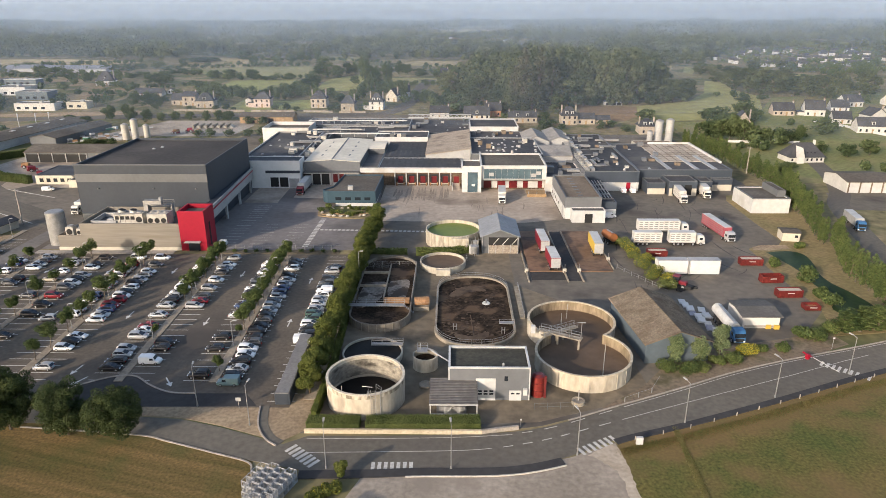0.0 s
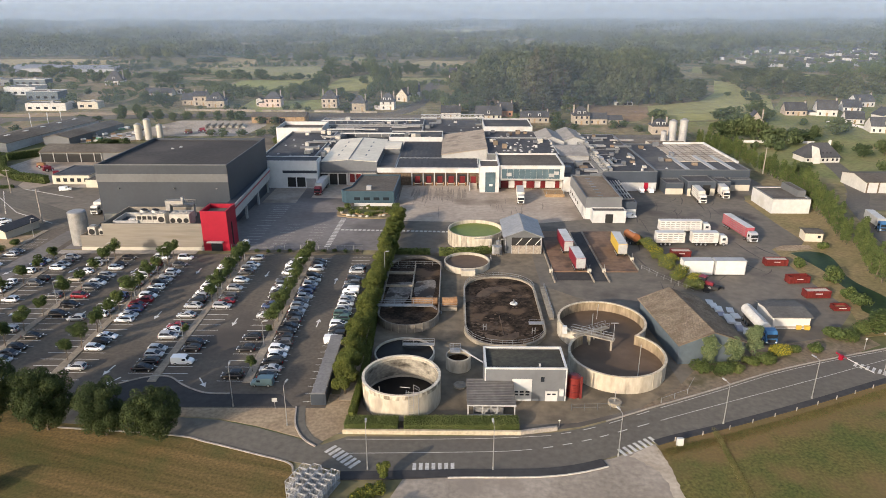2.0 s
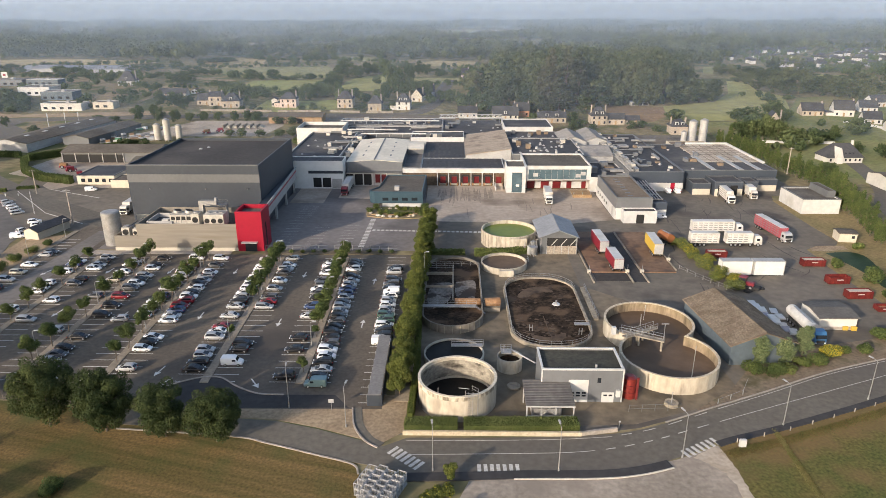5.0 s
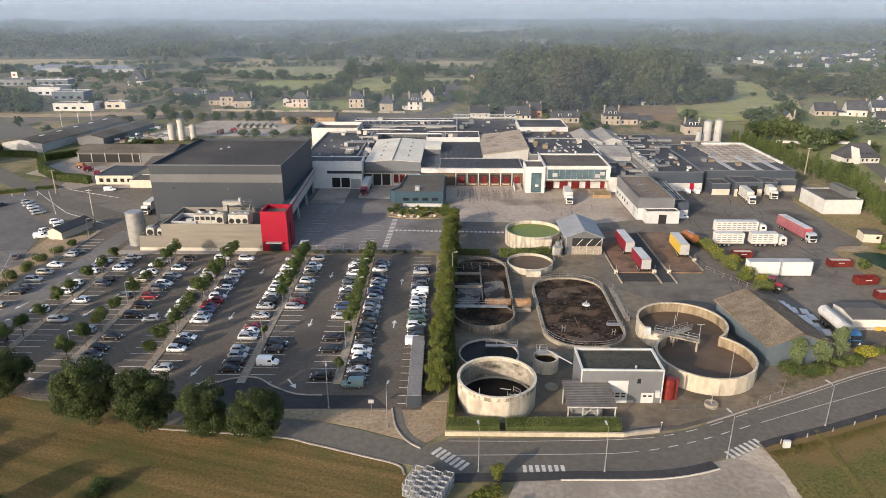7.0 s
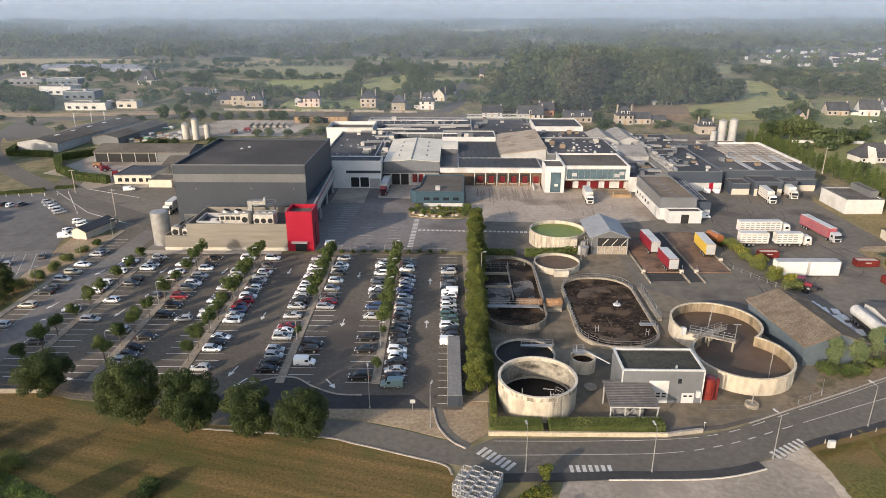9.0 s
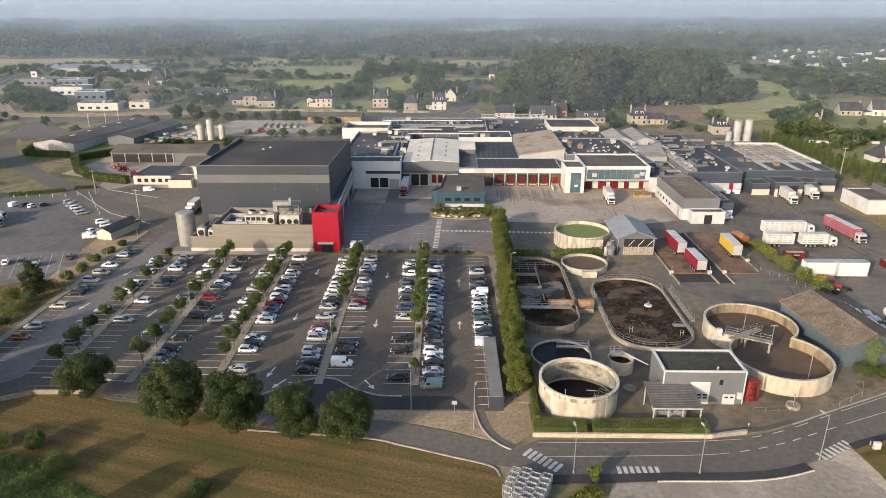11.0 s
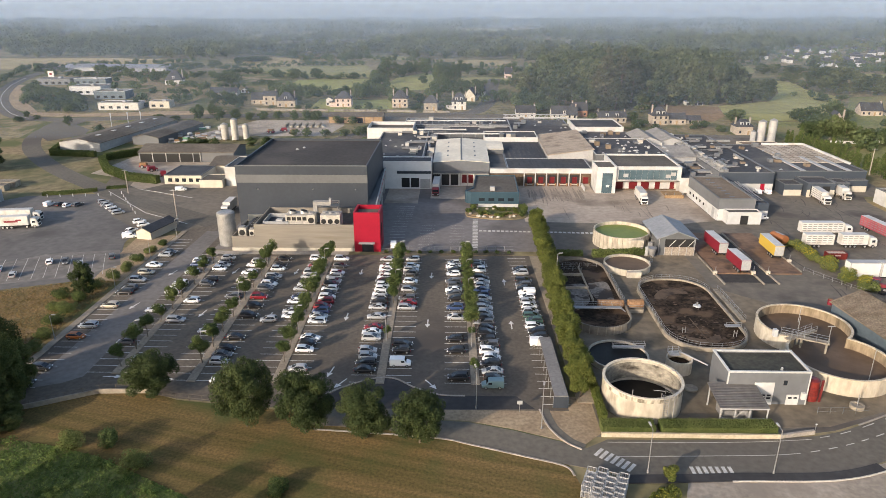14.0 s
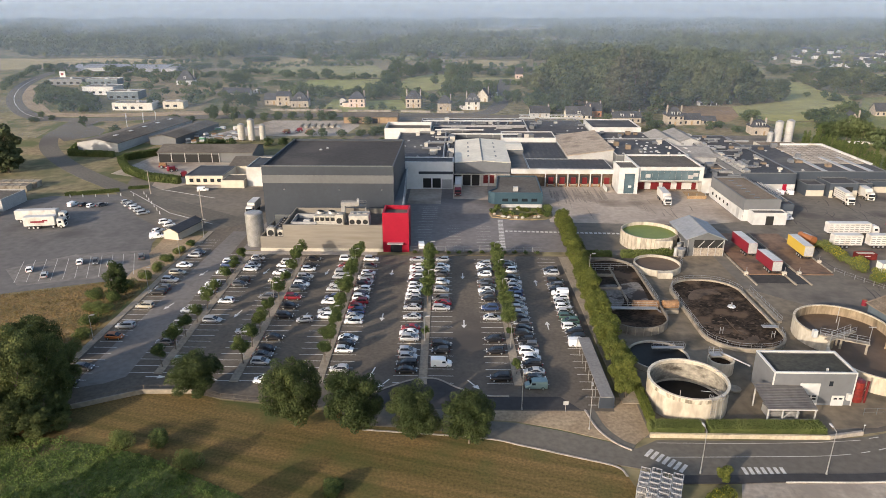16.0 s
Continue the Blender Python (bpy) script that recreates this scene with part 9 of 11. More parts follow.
for i in range(14):
    x, y = -200 + 4.1 * (i % 7), 322 + 14 * (i // 7) + rt_.uniform(-3, 3)
    hp = thing("material_stack", "stack of pale building materials", "stack", (x, y, terrain(x, y)), rt_.uniform(0, 60), "builder's yard stacks")
    for k in range(3):
        part("pallet_load", boxes((-1.2 + 0.1 * k, 1.1, -0.9, 0.9 - 0.1 * k, 0.8 * k, 0.72 + 0.8 * k)), (WHITE, RUST, LIGHT_GREY, GREY)[(i + k) % 4], hp)
for i in range(6):
    bay = thing("bunker_wall", "pale concrete bunker wall in the depot", "wall", (-143 + 3.6 * i, 362, terrain(0, 362)), 0, "depot bunkers")
    part("panel", boxes((-0.3, 0.3, -4, 4, 0, 1.8)), CONCRETE, bay)
    part("heap", loft([(0.4, 2.0, 0, 0.4, 0.4), (1.8, 2.4, 0, 1.6, 0.3), (3.2, 2.0, 0, 0.4, 0.4)]), CREAM, bay)

for i in range(12):
    cb = thing("concrete_block", "pale concrete block stacked by the road", "block", (-232 + 2.6 * (i % 6) + 0.6 * (i // 6), 236 + 5.5 * (i // 6), 0), 8, "concrete blocks")
    part("body", boxes((-1.1, 1.1, -2.2, 2.2, 0, 2.2)), CONCRETE, cb)
# woodland: joined crowns of leaf clumps
wrng = np.random.default_rng(77)
seeds = np.column_stack((wrng.uniform(-2600, 2600, 420), wrng.uniform(520, 2800, 420)))
seed_wood = wrng.random(420) < 0.58


def inside(pts, poly):
    x, y = pts[:, 0], pts[:, 1]
    ok = np.zeros(len(pts), bool)
    n = len(poly)
    for i in range(n):
        (x0, y0), (x1, y1) = poly[i], poly[(i + 1) % n]
        hit = ((y0 > y) != (y1 > y)) & (x < (x1 - x0) * (y - y0) / (y1 - y0 + 1e-9) + x0)
        ok ^= hit
    return ok


def scatter(y0, y1, step):
    out = []
    y = y0
    while y < y1:
        half = 0.74 * y + 140
        xs_ = np.arange(-half, half, step)
        out.append(np.column_stack((xs_ + wrng.uniform(-0.45, 0.45, len(xs_)) * step, y + wrng.uniform(-0.45, 0.45, len(xs_)) * step)))
        y += step
    p = np.concatenate(out)
    d = np.linalg.norm(p[:, None, :] - seeds[None, :, :], axis=2)
    o = np.argsort(d, axis=1)[:, :2]
    d0, d1 = np.take_along_axis(d, o[:, :1], 1)[:, 0], np.take_along_axis(d, o[:, 1:], 1)[:, 0]
    keep = seed_wood[o[:, 0]] | (d1 - d0 < step * 1.3) | inside(p, [(-560, 780), (-430, 772), (-330, 735), (-262, 800), (-330, 1010), (-760, 1010)])
    for pts_, _ in FIELDS.values():
        keep &= ~inside(p, pts_)
    return p[keep]


def woodland(name, label, pts, h0, h1, n_leaf, size, leaf=None, lob=5, wide=0.42, ruffle=0.3):
    allv = []
    for x, y in pts:
        hh = wrng.uniform(h0, h1) * (1.0 if y < 600 else 0.95 + 0.35 * math.sin(x * 0.011 + 2.1 * math.sin(y * 0.006)) * math.sin(y * 0.013 + 1.7 * math.sin(x * 0.004)))
        r = hh * wide * wrng.uniform(0.85, 1.2)
        c, rr = lobes(wrng, lob, r, hh * 0.12, hh, r * 0.5)
        v = leaves(wrng, c, rr, n_leaf, size * wrng.uniform(0.85, 1.15), 0.85, ruffle)
        v[:, :, 0] += x
        v[:, :, 1] += y
        v[:, :, 2] += terrain(x, y)
        allv.append(v)
    return tagged(quads(name, np.concatenate(allv), leaf or LEAF_FAR), label, "woodland", kind="stuff")


far1 = scatter(1250, 2700, 21)
woodland("far_woods", "distant belts of woodland fading to the horizon", far1, 10, 18, 34, 2.3, lob=3, wide=0.5, ruffle=0.12)
far0 = scatter(2150, 2750, 46)
woodland("horizon_woods", "taller woods along the horizon", far0, 12, 20, 30, 3.2, lob=5, wide=0.75)
far2 = scatter(600, 1300, 13)
blocked = inside(far2, [(-640, 560), (-300, 560), (-300, 700), (-330, 720), (-640, 760)]) | inside(far2, [(-320, 560), (20, 560), (20, 690), (-60, 740), (-110, 720), (-270, 770), (-320, 700)]) | inside(far2, [(150, 560), (262, 560), (262, 660), (150, 660)])
woodland("woods", "woods and hedgerows across the plain", far2[~blocked], 9, 19, 90, 1.3, lob=5, wide=0.46, ruffle=0.12)

# single trees of the fields, copses, gardens and streets
COUNTRY = [tree("country_tree", "round-headed tree of the fields and gardens", (0, -400, 0), 10.0, 5.0, 0.4, LEAF_COUNTRY, 1300, 0.42, 501 + i, 1.35, 34, group="country trees") for i in range(5)]
OLD = [tree("old_tree", "tall old broadleaf tree of the dense wood", (0, -400, 0), 20.0, 7.0, 0.6, LEAF_PARK, 3000, 0.6, 521 + i, 1.55, 44, group="old wood") for i in range(5)]


def conifer(seed, height, r):
    """A dark cedar: tiers of drooping boughs that narrow towards the top."""
    rng = np.random.default_rng(seed)
    t = thing("cedar", "towering dark cedar in the old wood", "tree", (0, -400, 0), 0, "old wood cedars")
    part("trunk", trunk(rng, height * 0.95, 0.5, 6, r * 0.6), BARK, t)
    k = np.sort(rng.random(90)) * 0.94 + 0.03
    rad = r * (1 - k ** 2.2) * (0.75 + 0.4 * rng.random(90))
    a = rng.random(90) * 2 * np.pi
    c = np.column_stack((np.cos(a) * rad * 0.72, np.sin(a) * rad * 0.72, height * k))
    quads("crown", leaves(rng, c, 0.9 + 0.22 * rad, 4200, 0.62, 0.4), LEAF_CEDAR, t)
    return t


CEDARS = [conifer(541 + i, 30.0, 7.0) for i in range(2)]
placed = {}


def stand(kinds, rows, h0, r0):
    for x, y, h, r in rows:
        n = placed.get(kinds[0].name, 0)
        placed[kinds[0].name] = n + 1
        c = kinds[n] if n < len(kinds) else copy_thing(kinds[n % len(kinds)], Matrix.Identity(4))
        c.matrix_basis = pose(x, y, terrain(x, y) - 0.2, 0, 0, 77 * n)
        c.scale = (r / r0, r / r0, h / h0)


WEST_TREES_ROWS = [(-412, 599, 8.4, 6.0), (-399, 594, 5.2, 5.0), (-362, 586, 7.7, 6.9), (-345, 568, 7.9, 7.2), (-350, 591, 6.2, 4.5), (-329, 577, 5.5, 3.6), (-327, 601, 5.2, 4.5), (-328, 617, 4.8, 4.1), (-284, 521, 9.1, 6.1), (-287, 544, 6.7, 4.1), (-308, 606, 6.9, 9.6), (-294, 607, 6.9, 8.1), (-276, 548, 6.7, 5.5), (-263, 548, 4.8, 5.1), (-266, 569, 4.0, 4.8), (-227, 507, 9.8, 8.5), (-239, 553, 4.8, 5.1), (-230, 579, 3.5, 3.4), (-222, 574, 3.5, 3.4), (-377, 576, 4.5, 5.3), (-360, 563, 4.4, 5.7), (-418, 589, 4.1, 5.0), (-248, 409, 8.0, 2.1), (-244, 413, 3.7, 3.2)]
FIELD_TREES_ROWS = [(-195, 553, 5.8, 5.1), (-183, 546, 8.6, 6.9), (-173, 542, 6.1, 4.5), (-162, 542, 9.0, 5.9), (-152, 538, 3.7, 5.0), (-145, 538, 3.7, 5.0), (-132, 539, 6.1, 5.4), (-106, 551, 16.3, 10.6), (-95, 551, 11.5, 6.4), (-106, 509, 8.9, 6.4), (-110, 500, 6.1, 5.0), (-90, 568, 12.8, 5.2), (-85, 581, 11.1, 4.8), (-76, 568, 15.7, 6.2), (-62, 480, 20.9, 6.0), (-55, 475, 19.1, 5.2), (-51, 507, 17.6, 4.7), (-47, 578, 12.0, 4.8), (-41, 578, 10.0, 5.8), (-75, 507, 7.1, 4.2), (-172, 662, 11.4, 5.0), (-196, 662, 9.2, 5.0), (-187, 717, 7.4, 4.2), (-165, 689, 10.7, 6.3), (-161, 718, 11.1, 5.9), (-153, 718, 9.9, 3.6), (-146, 733, 11.4, 3.6), (-96, 727, 10.0, 3.6), (-229, 740, 11.5, 6.1), (-261, 654, 9.1, 4.9), (-263, 701, 6.1, 17.5), (-253, 709, 5.5, 11.8), (-278, 635, 7.7, 8.0), (-292, 629, 5.5, 6.8), (-252, 619, 4.3, 4.6), (-261, 613, 4.3, 5.1), (-61, 639, 5.5, 10.6), (-29, 569, 4.9, 6.6), (-15, 565, 4.9, 7.0), (-5, 587, 9.1, 4.9)]
STREET_ROWS = [(-198, 378, 10.1, 4.2), (-194, 390, 8.3, 3.0), (-186, 378, 8.8, 3.9), (-176, 375, 8.0, 3.5), (-168, 377, 6.0, 3.2), (-161, 379, 6.1, 3.2), (-152, 379, 6.1, 3.2), (-143, 379, 6.1, 3.2), (-136, 379, 6.7, 2.9), (-130, 378, 6.7, 4.2), (-219, 372, 5.3, 4.2), (-209, 372, 4.7, 3.8), (-239, 345, 5.0, 3.9)]
GARDEN_ROWS = [(-147, 406, 3.4, 2.4), (-141, 408, 4.2, 2.8), (-136, 405, 2.8, 2.2), (-110, 406, 3.2, 2.6), (-104, 409, 4.6, 3), (-97, 405, 3, 2.2), (-76, 404, 3.4, 2.6), (-73, 409, 4.8, 3), (-57, 402, 2.8, 2.2), (-55, 410, 5, 3), (-184, 409, 4, 3), (-164, 408, 3, 2.4), (-203, 421, 8.2, 4.7), (-192, 415, 9.6, 5.3), (-187, 418, 7.4, 3.6), (-204, 437, 3.9, 4.4), (-143, 448, 5.5, 4.5), (-137, 459, 3.6, 3.9), (-116, 434, 11.4, 2.6), (-111, 448, 5.5, 4.9), (-104, 453, 5.6, 4.6), (-96, 447, 7.1, 5.3), (-81, 447, 5.5, 3.8), (-74, 431, 6.8, 4.4), (-69, 454, 5.6, 3.8), (-62, 447, 7.1, 4.1), (-36, 447, 13.3, 5.6), (-43, 461, 10.5, 3.5), (-26, 435, 8.4, 3.7), (-20, 427, 9.7, 4.0), (-13, 416, 10.2, 4.2), (-8, 420, 7.4, 3.9), (-3, 411, 9.4, 4.2), (3, 406, 6.4, 3.4), (-90, 460, 4.0, 4.6), (-51, 460, 5.6, 4.6), (-123, 450, 4.7, 3.8), (-153, 450, 4.7, 4.6), (-162, 459, 4.8, 3.9), (-189, 433, 4.6, 3.7), (-193, 465, 4.1, 3.9), (-172, 466, 4.5, 5.1), (8, 403, 8.5, 4.4), (3, 424, 8.2, 3.9), (-6, 444, 8.5, 3.7)]
COPSE_ROWS = [(202, 511, 10.6, 5.5), (199, 486, 15.1, 7.3), (202, 471, 17.9, 8.2), (208, 464, 18.5, 8.9), (218, 465, 16.9, 8.1), (229, 472, 12.2, 5.9), (201, 526, 9.0, 5.7), (229, 458, 12.7, 8.0), (237, 454, 14.1, 8.7), (243, 445, 16.2, 8.5), (247, 437, 18.2, 8.4), (259, 484, 12.5, 8.4), (206, 578, 7.9, 6.2), (219, 587, 8.0, 6.3), (273, 490, 12.6, 8.9), (256, 505, 8.7, 7.5), (261, 549, 7.5, 13.6), (253, 570, 6.8, 14.1), (235, 583, 7.0, 12.0), (270, 448, 19.3, 9.3)]
LANE_ROWS = [(126, 334, 11, 5), (131, 331, 12, 5), (138, 334, 14, 6), (143, 330, 12.5, 5.5), (147, 329, 9, 4.5), (152, 328.5, 8, 4), (170, 328, 10, 3), (163, 331, 5, 3), (108, 378, 8.0, 6.7), (145, 370, 10.4, 9.7), (164, 385, 11.5, 7.1), (168, 376, 8.6, 4.8), (143, 382, 7.4, 4.8), (148, 362, 9.5, 6.1), (191, 347, 9.2, 7.3), (168, 333, 5.9, 7.1), (201, 443, 3.8, 4.8), (186, 439, 3.0, 5.5)]
YARD_ROWS = [(-133.3, 340, 4.4, 3.2), (-127.5, 340, 4.8, 3.4), (-118, 340, 4.2, 3.2), (-107.6, 340, 4.6, 3.4), (-100.6, 341, 5.8, 3.8), (-96.3, 344, 6.2, 3.6), (-16, 362, 4.5, 3), (-2, 366, 5, 3.4), (6, 372, 4.2, 3), (24, 366, 4.6, 3.2), (30, 362, 3.8, 3), (47, 360, 5.4, 3.2), (52, 364, 4.4, 3.4), (57, 358, 3.6, 2.8), (78, 358, 5.4, 3.4), (84, 362, 4.6, 3.2), (90, 352, 4.0, 3), (28, 378, 5.2, 3.6), (50, 379, 6, 3.8), (-293, 379, 3.2, 2.4), (-302, 384, 4.6, 2.0), (-300, 373, 3.4, 3.6), (-265, 362, 6.5, 2.6), (-238, 345, 3, 3), (-150, 318, 4.5, 3.4), (-143, 319, 4.6, 3.2), (-136, 318, 4.2, 3), (-176, 314, 5, 4), (-168, 317, 4.6, 3.2), (-116, 371, 4.8, 4), (-108, 369, 5, 3.4), (-88, 352, 5, 5), (-122, 318, 4.2, 3.6), (-112, 317, 4.4, 4), (-92, 318, 5, 4.5), (-86, 322, 6, 4.5), (168, 304, 6, 3.5), (176, 296, 7, 4.5), (188, 300, 8, 5), (175, 262, 7, 5), (190, 258, 7, 5), (134, 268, 4, 3.5), (140, 274, 3.5, 3.2), (128, 262, 4, 3)]
for rows_ in (WEST_TREES_ROWS, FIELD_TREES_ROWS, STREET_ROWS, GARDEN_ROWS, LANE_ROWS, YARD_ROWS):
    stand(COUNTRY, rows_, 10.0, 5.0)
stand(OLD, COPSE_ROWS, 20.0, 7.0)
stand(OLD, [(-243, 263, 21, 7.5), (-250, 268, 20, 7.5), (-252, 258, 19, 7), (-258, 266, 19, 7)], 20.0, 7.0)
stand(OLD, [(-4, 452, 18.9, 7.6), (6, 457, 19.8, 7.3), (16, 476, 17.5, 6.8), (14, 417, 20.9, 7.7), (23, 428, 23.5, 7.6), (31, 423, 28.6, 7.8), (73, 441, 26.1, 7.8), (72, 414, 20.7, 8.0), (80, 420, 27.7, 7.8), (90, 424, 32.0, 7.5), (97, 423, 31.9, 6.8), (105, 423, 31.9, 7.5), (114, 427, 31.6, 7.5), (123, 434, 27.0, 6.9), (135, 446, 21.3, 6.0), (24, 405, 15.1, 5.8), (32, 404, 14.4, 5.5), (60, 399, 12.9, 5.4), (8, 405, 13.1, 5.1), (108, 423, 14.3, 5.3), (98, 420, 16.2, 6.7), (85, 420, 15.5, 6.7), (143, 450, 15.1, 6.4), (139, 432, 15.5, 8.3), (149, 436, 15.0, 7.6), (130, 428, 11.7, 6.8), (123, 424, 9.5, 5.3), (20, 440, 21.3, 7.4), (42, 440, 27.6, 7.4), (80, 445, 27.8, 7.5), (100, 449, 28.8, 8.3), (118, 454, 28.3, 8.3), (129, 459, 24.9, 7.7), (4, 481, 16.9, 7.2), (32, 444, 26.4, 7.1), (65, 445, 30.6, 7.5), (88, 441, 29.7, 7.4), (-8, 486, 13.2, 5.7), (7, 432, 13.9, 6.2)], 20.0, 7.0)
stand(CEDARS, [(42, 417, 36.5, 7.7), (52, 421, 37.4, 8.5), (60, 425, 34.9, 7.1), (46, 405, 21.2, 6.8), (37, 417, 25.9, 6.0), (40, 400, 10.1, 4.4), (21, 401, 8.8, 3.7)], 30.0, 7.0)
back_ = np.column_stack((wrng.uniform(-8, 150, 150), wrng.uniform(440, 560, 150)))
back_ = back_[(back_[:, 0] < 140 + 0.2 * (back_[:, 1] - 452)) & (back_[:, 0] > -8 + 0.2 * (back_[:, 1] - 440))]
woodland("parkland_wood", "depths of the dense old wood", back_, 19, 27, 420, 1.0, LEAF_PARK, lob=9, wide=0.27)
HEDGEROWS = [[(-447, 622), (-426, 568), (-403, 513), (-380, 468)], [(-171, 471), (-145, 464), (-122, 464), (-106, 467)], [(-198, 545), (-177, 538), (-146, 538), (-120, 547)], [(-261, 630), (-225, 636), (-201, 649), (-138, 657)], [(-442, 615), (-425, 638), (-390, 664), (-341, 672), (-321, 700)], [(-267, 772), (-222, 740), (-186, 725), (-150, 726), (-100, 712), (-64, 691)], [(-120, 581), (-111, 506), (-123, 469)], [(-65, 564), (-64, 500), (-67, 467)], [(-108, 595), (-78, 595), (-49, 606), (-4, 597)], [(-263, 497), (-232, 482), (-213, 488), (-177, 505)], [(-374, 554), (-325, 551), (-296, 543)], [(178, 455), (195, 446), (200, 438)], [(-219, 504), (-244, 565), (-237, 592), (-195, 566)], [(202, 696), (235, 670), (238, 611)], [(287, 602), (314, 588), (334, 575)], [(-251, 463), (-218, 449), (-195, 437)], [(-56, 507), (-33, 501), (-7, 501)]]
row_pts = []
for line in HEDGEROWS:
    for a, b in zip(line, line[1:]):
        k_ = max(2, int(math.dist(a, b) / 4.0))
        row_pts += [(a[0] + (b[0] - a[0]) * q / k_ + wrng.normal(0, 1.2), a[1] + (b[1] - a[1]) * q / k_ + wrng.normal(0, 1.2)) for q in range(k_)]
woodland("hedgerows", "leafy hedgerows dividing the fields", np.array(row_pts), 2.2, 6.0, 130, 0.55, LEAF_COUNTRY, lob=8, wide=0.62)
town = []
for x0, x1, y0, y1, n_ in ((-330, -215, 415, 560, 34), (-230, -150, 430, 480, 34), (-150, -30, 425, 480, 44), (-20, 10, 400, 440, 8), (165, 240, 250, 330, 7), (200, 330, 250, 350, 10), (170, 300, 330, 440, 22), (122, 165, 300, 345, 12), (-420, -300, 560, 640, 16), (-60, 20, 560, 650, 20), (270, 520, 620, 880, 220), (300, 420, 560, 640, 60)):
    town.append(np.column_stack((wrng.uniform(x0, x1, n_), wrng.uniform(y0, y1, n_))))
town = np.concatenate(town)
tk = np.ones(len(town), bool)
for pts_, _ in FIELDS.values():
    tk &= ~inside(town, pts_)
houses_at = np.array([o.location[:2] for o in scene.objects if o.name.split(".")[0] in ("house", "commercial_building")])
tk &= np.min(np.linalg.norm(town[:, None] - houses_at[None], axis=2), axis=1) > 13
woodland("garden_trees", "garden trees and hedges among the houses", town[tk], 3.5, 9, 150, 0.7, LEAF_COUNTRY, lob=14, wide=0.55)
brush = np.column_stack((wrng.uniform(-370, -270, 420), wrng.uniform(394, 500, 420)))
brush = brush[inside(brush, [(-369, 488), (-330, 430), (-304, 400), (-287, 395), (-274, 400), (-286, 420), (-297, 436), (-322, 456), (-338, 478), (-356, 490)])]
woodland("west_brush", "brush along the curving road", brush, 2.5, 6, 260, 0.45, LEAF_COUNTRY, 6, 0.6)

# specks of far white roofs
far_wall = []
for i in range(84):
    x, y = (rt_.uniform(-60, 330), rt_.uniform(1000, 1700)) if i < 14 else (rt_.uniform(275, 520), rt_.uniform(640, 880))
    far_wall.append(((x, y), rt_.uniform(5, 9)))
fw, fr = bmesh.new(), bmesh.new()
for (x, y), w in far_wall:
    z = terrain(x, y)
    box(fw, x - w * 0.36, x + w * 0.36, y - 3, y + 3, z, z + 3.2)
    box(fr, x - w * 0.36 - 0.3, x + w * 0.36 + 0.3, y - 3.2, y + 3.4, z + 3.2, z + 5.4)
tagged(part("far_houses", fw, RENDER), "scattered far white houses among trees", "houses", kind="stuff")
tagged(part("far_roofs", fr, ROOF_SLATE), "dark roofs of the far houses", "roofs", kind="stuff")

# tall dry grass on the bank and along the verge
def tufts(name, label, pts, size, leaf):
    n = len(pts)
    a = wrng.uniform(0, 2 * math.pi, n)
    u = np.column_stack((np.cos(a), np.sin(a), np.zeros(n))) * (size * wrng.uniform(0.5, 1.3, n))[:, None]
    up = np.column_stack((wrng.normal(0, 0.25, n), wrng.normal(0, 0.25, n), wrng.uniform(0.6, 1.4, n))) * size * 1.5
    c = np.column_stack((pts, np.full(n, 0.03)))
    return tagged(quads(name, np.stack((c - u, c + u, c + u * 0.4 + up, c - u * 0.4 + up), axis=1), leaf), label, "grass", kind="stuff")


DRY = leafy("dry_grass_blades", (0.25, 0.17, 0.075), (0.17, 0.13, 0.05), 0.2)
MIXED = leafy("verge_grass_blades", (0.135, 0.112, 0.042), (0.098, 0.098, 0.032), 0.2)
PALE_BLADES = leafy("straw_green_blades", (0.19, 0.168, 0.072), (0.14, 0.138, 0.052), 0.2)
q = np.column_stack((wrng.uniform(-185, -134, 20000), wrng.uniform(100, 155, 20000)))
q = q[inside(q, [(-185, 142), (-167, 142), (-140, 152), (-134, 150), (-134, 104), (-160, 104), (-185, 120)])]
tufts("bank_grass", "tall dry grass on the bank", q, 0.15, DRY)
s_ = np.array(ROAD_S[29:62])
k_ = wrng.integers(0, len(s_) - 1, 16000)
f_ = wrng.random(16000)[:, None]
q = s_[k_] * (1 - f_) + s_[k_ + 1] * f_ + np.column_stack((wrng.normal(0.9, 0.5, 16000), -2.3 - np.abs(wrng.normal(0, 0.9, 16000))))
tufts("verge_grass", "tall grass along the footway", q, 0.075, MIXED)
q = np.column_stack((wrng.normal(0, 0.25, 4000), wrng.uniform(0, 1, 4000)))
q = np.column_stack((34.9 - 0.6 * q[:, 1] + q[:, 0], 92.0 - 18 * q[:, 1]))
tufts("grass_line", "line of tall pale grass across the verge", q, 0.085, PALE_BLADES)

# brambles in the low corner of the lawn
BRAMBLE = [(-140, 88), (-122, 87), (-113, 85.5), (-104, 83), (-98, 80), (-91, 76.5), (-84, 73), (-78, 66), (-140, 60)]
patch("bramble_ground", BRAMBLE, surf("weedy_ground", (0.085, 0.115, 0.03), (0.13, 0.15, 0.045), 0.95, 0.2, 1.2, 0.6, amount=0.4, dark=(0.15, 0.115, 0.05), dark_scale=0.12), 0.05, "weedy green ground with brambles")
q = np.column_stack((wrng.uniform(-140, -80, 260), wrng.uniform(64, 88, 260)))
woodland("bramble_thicket", "low tangled brambles and weeds", q[inside(q, BRAMBLE)], 0.3, 0.9, 160, 0.1, LEAF_WEED, 9, 1.4)
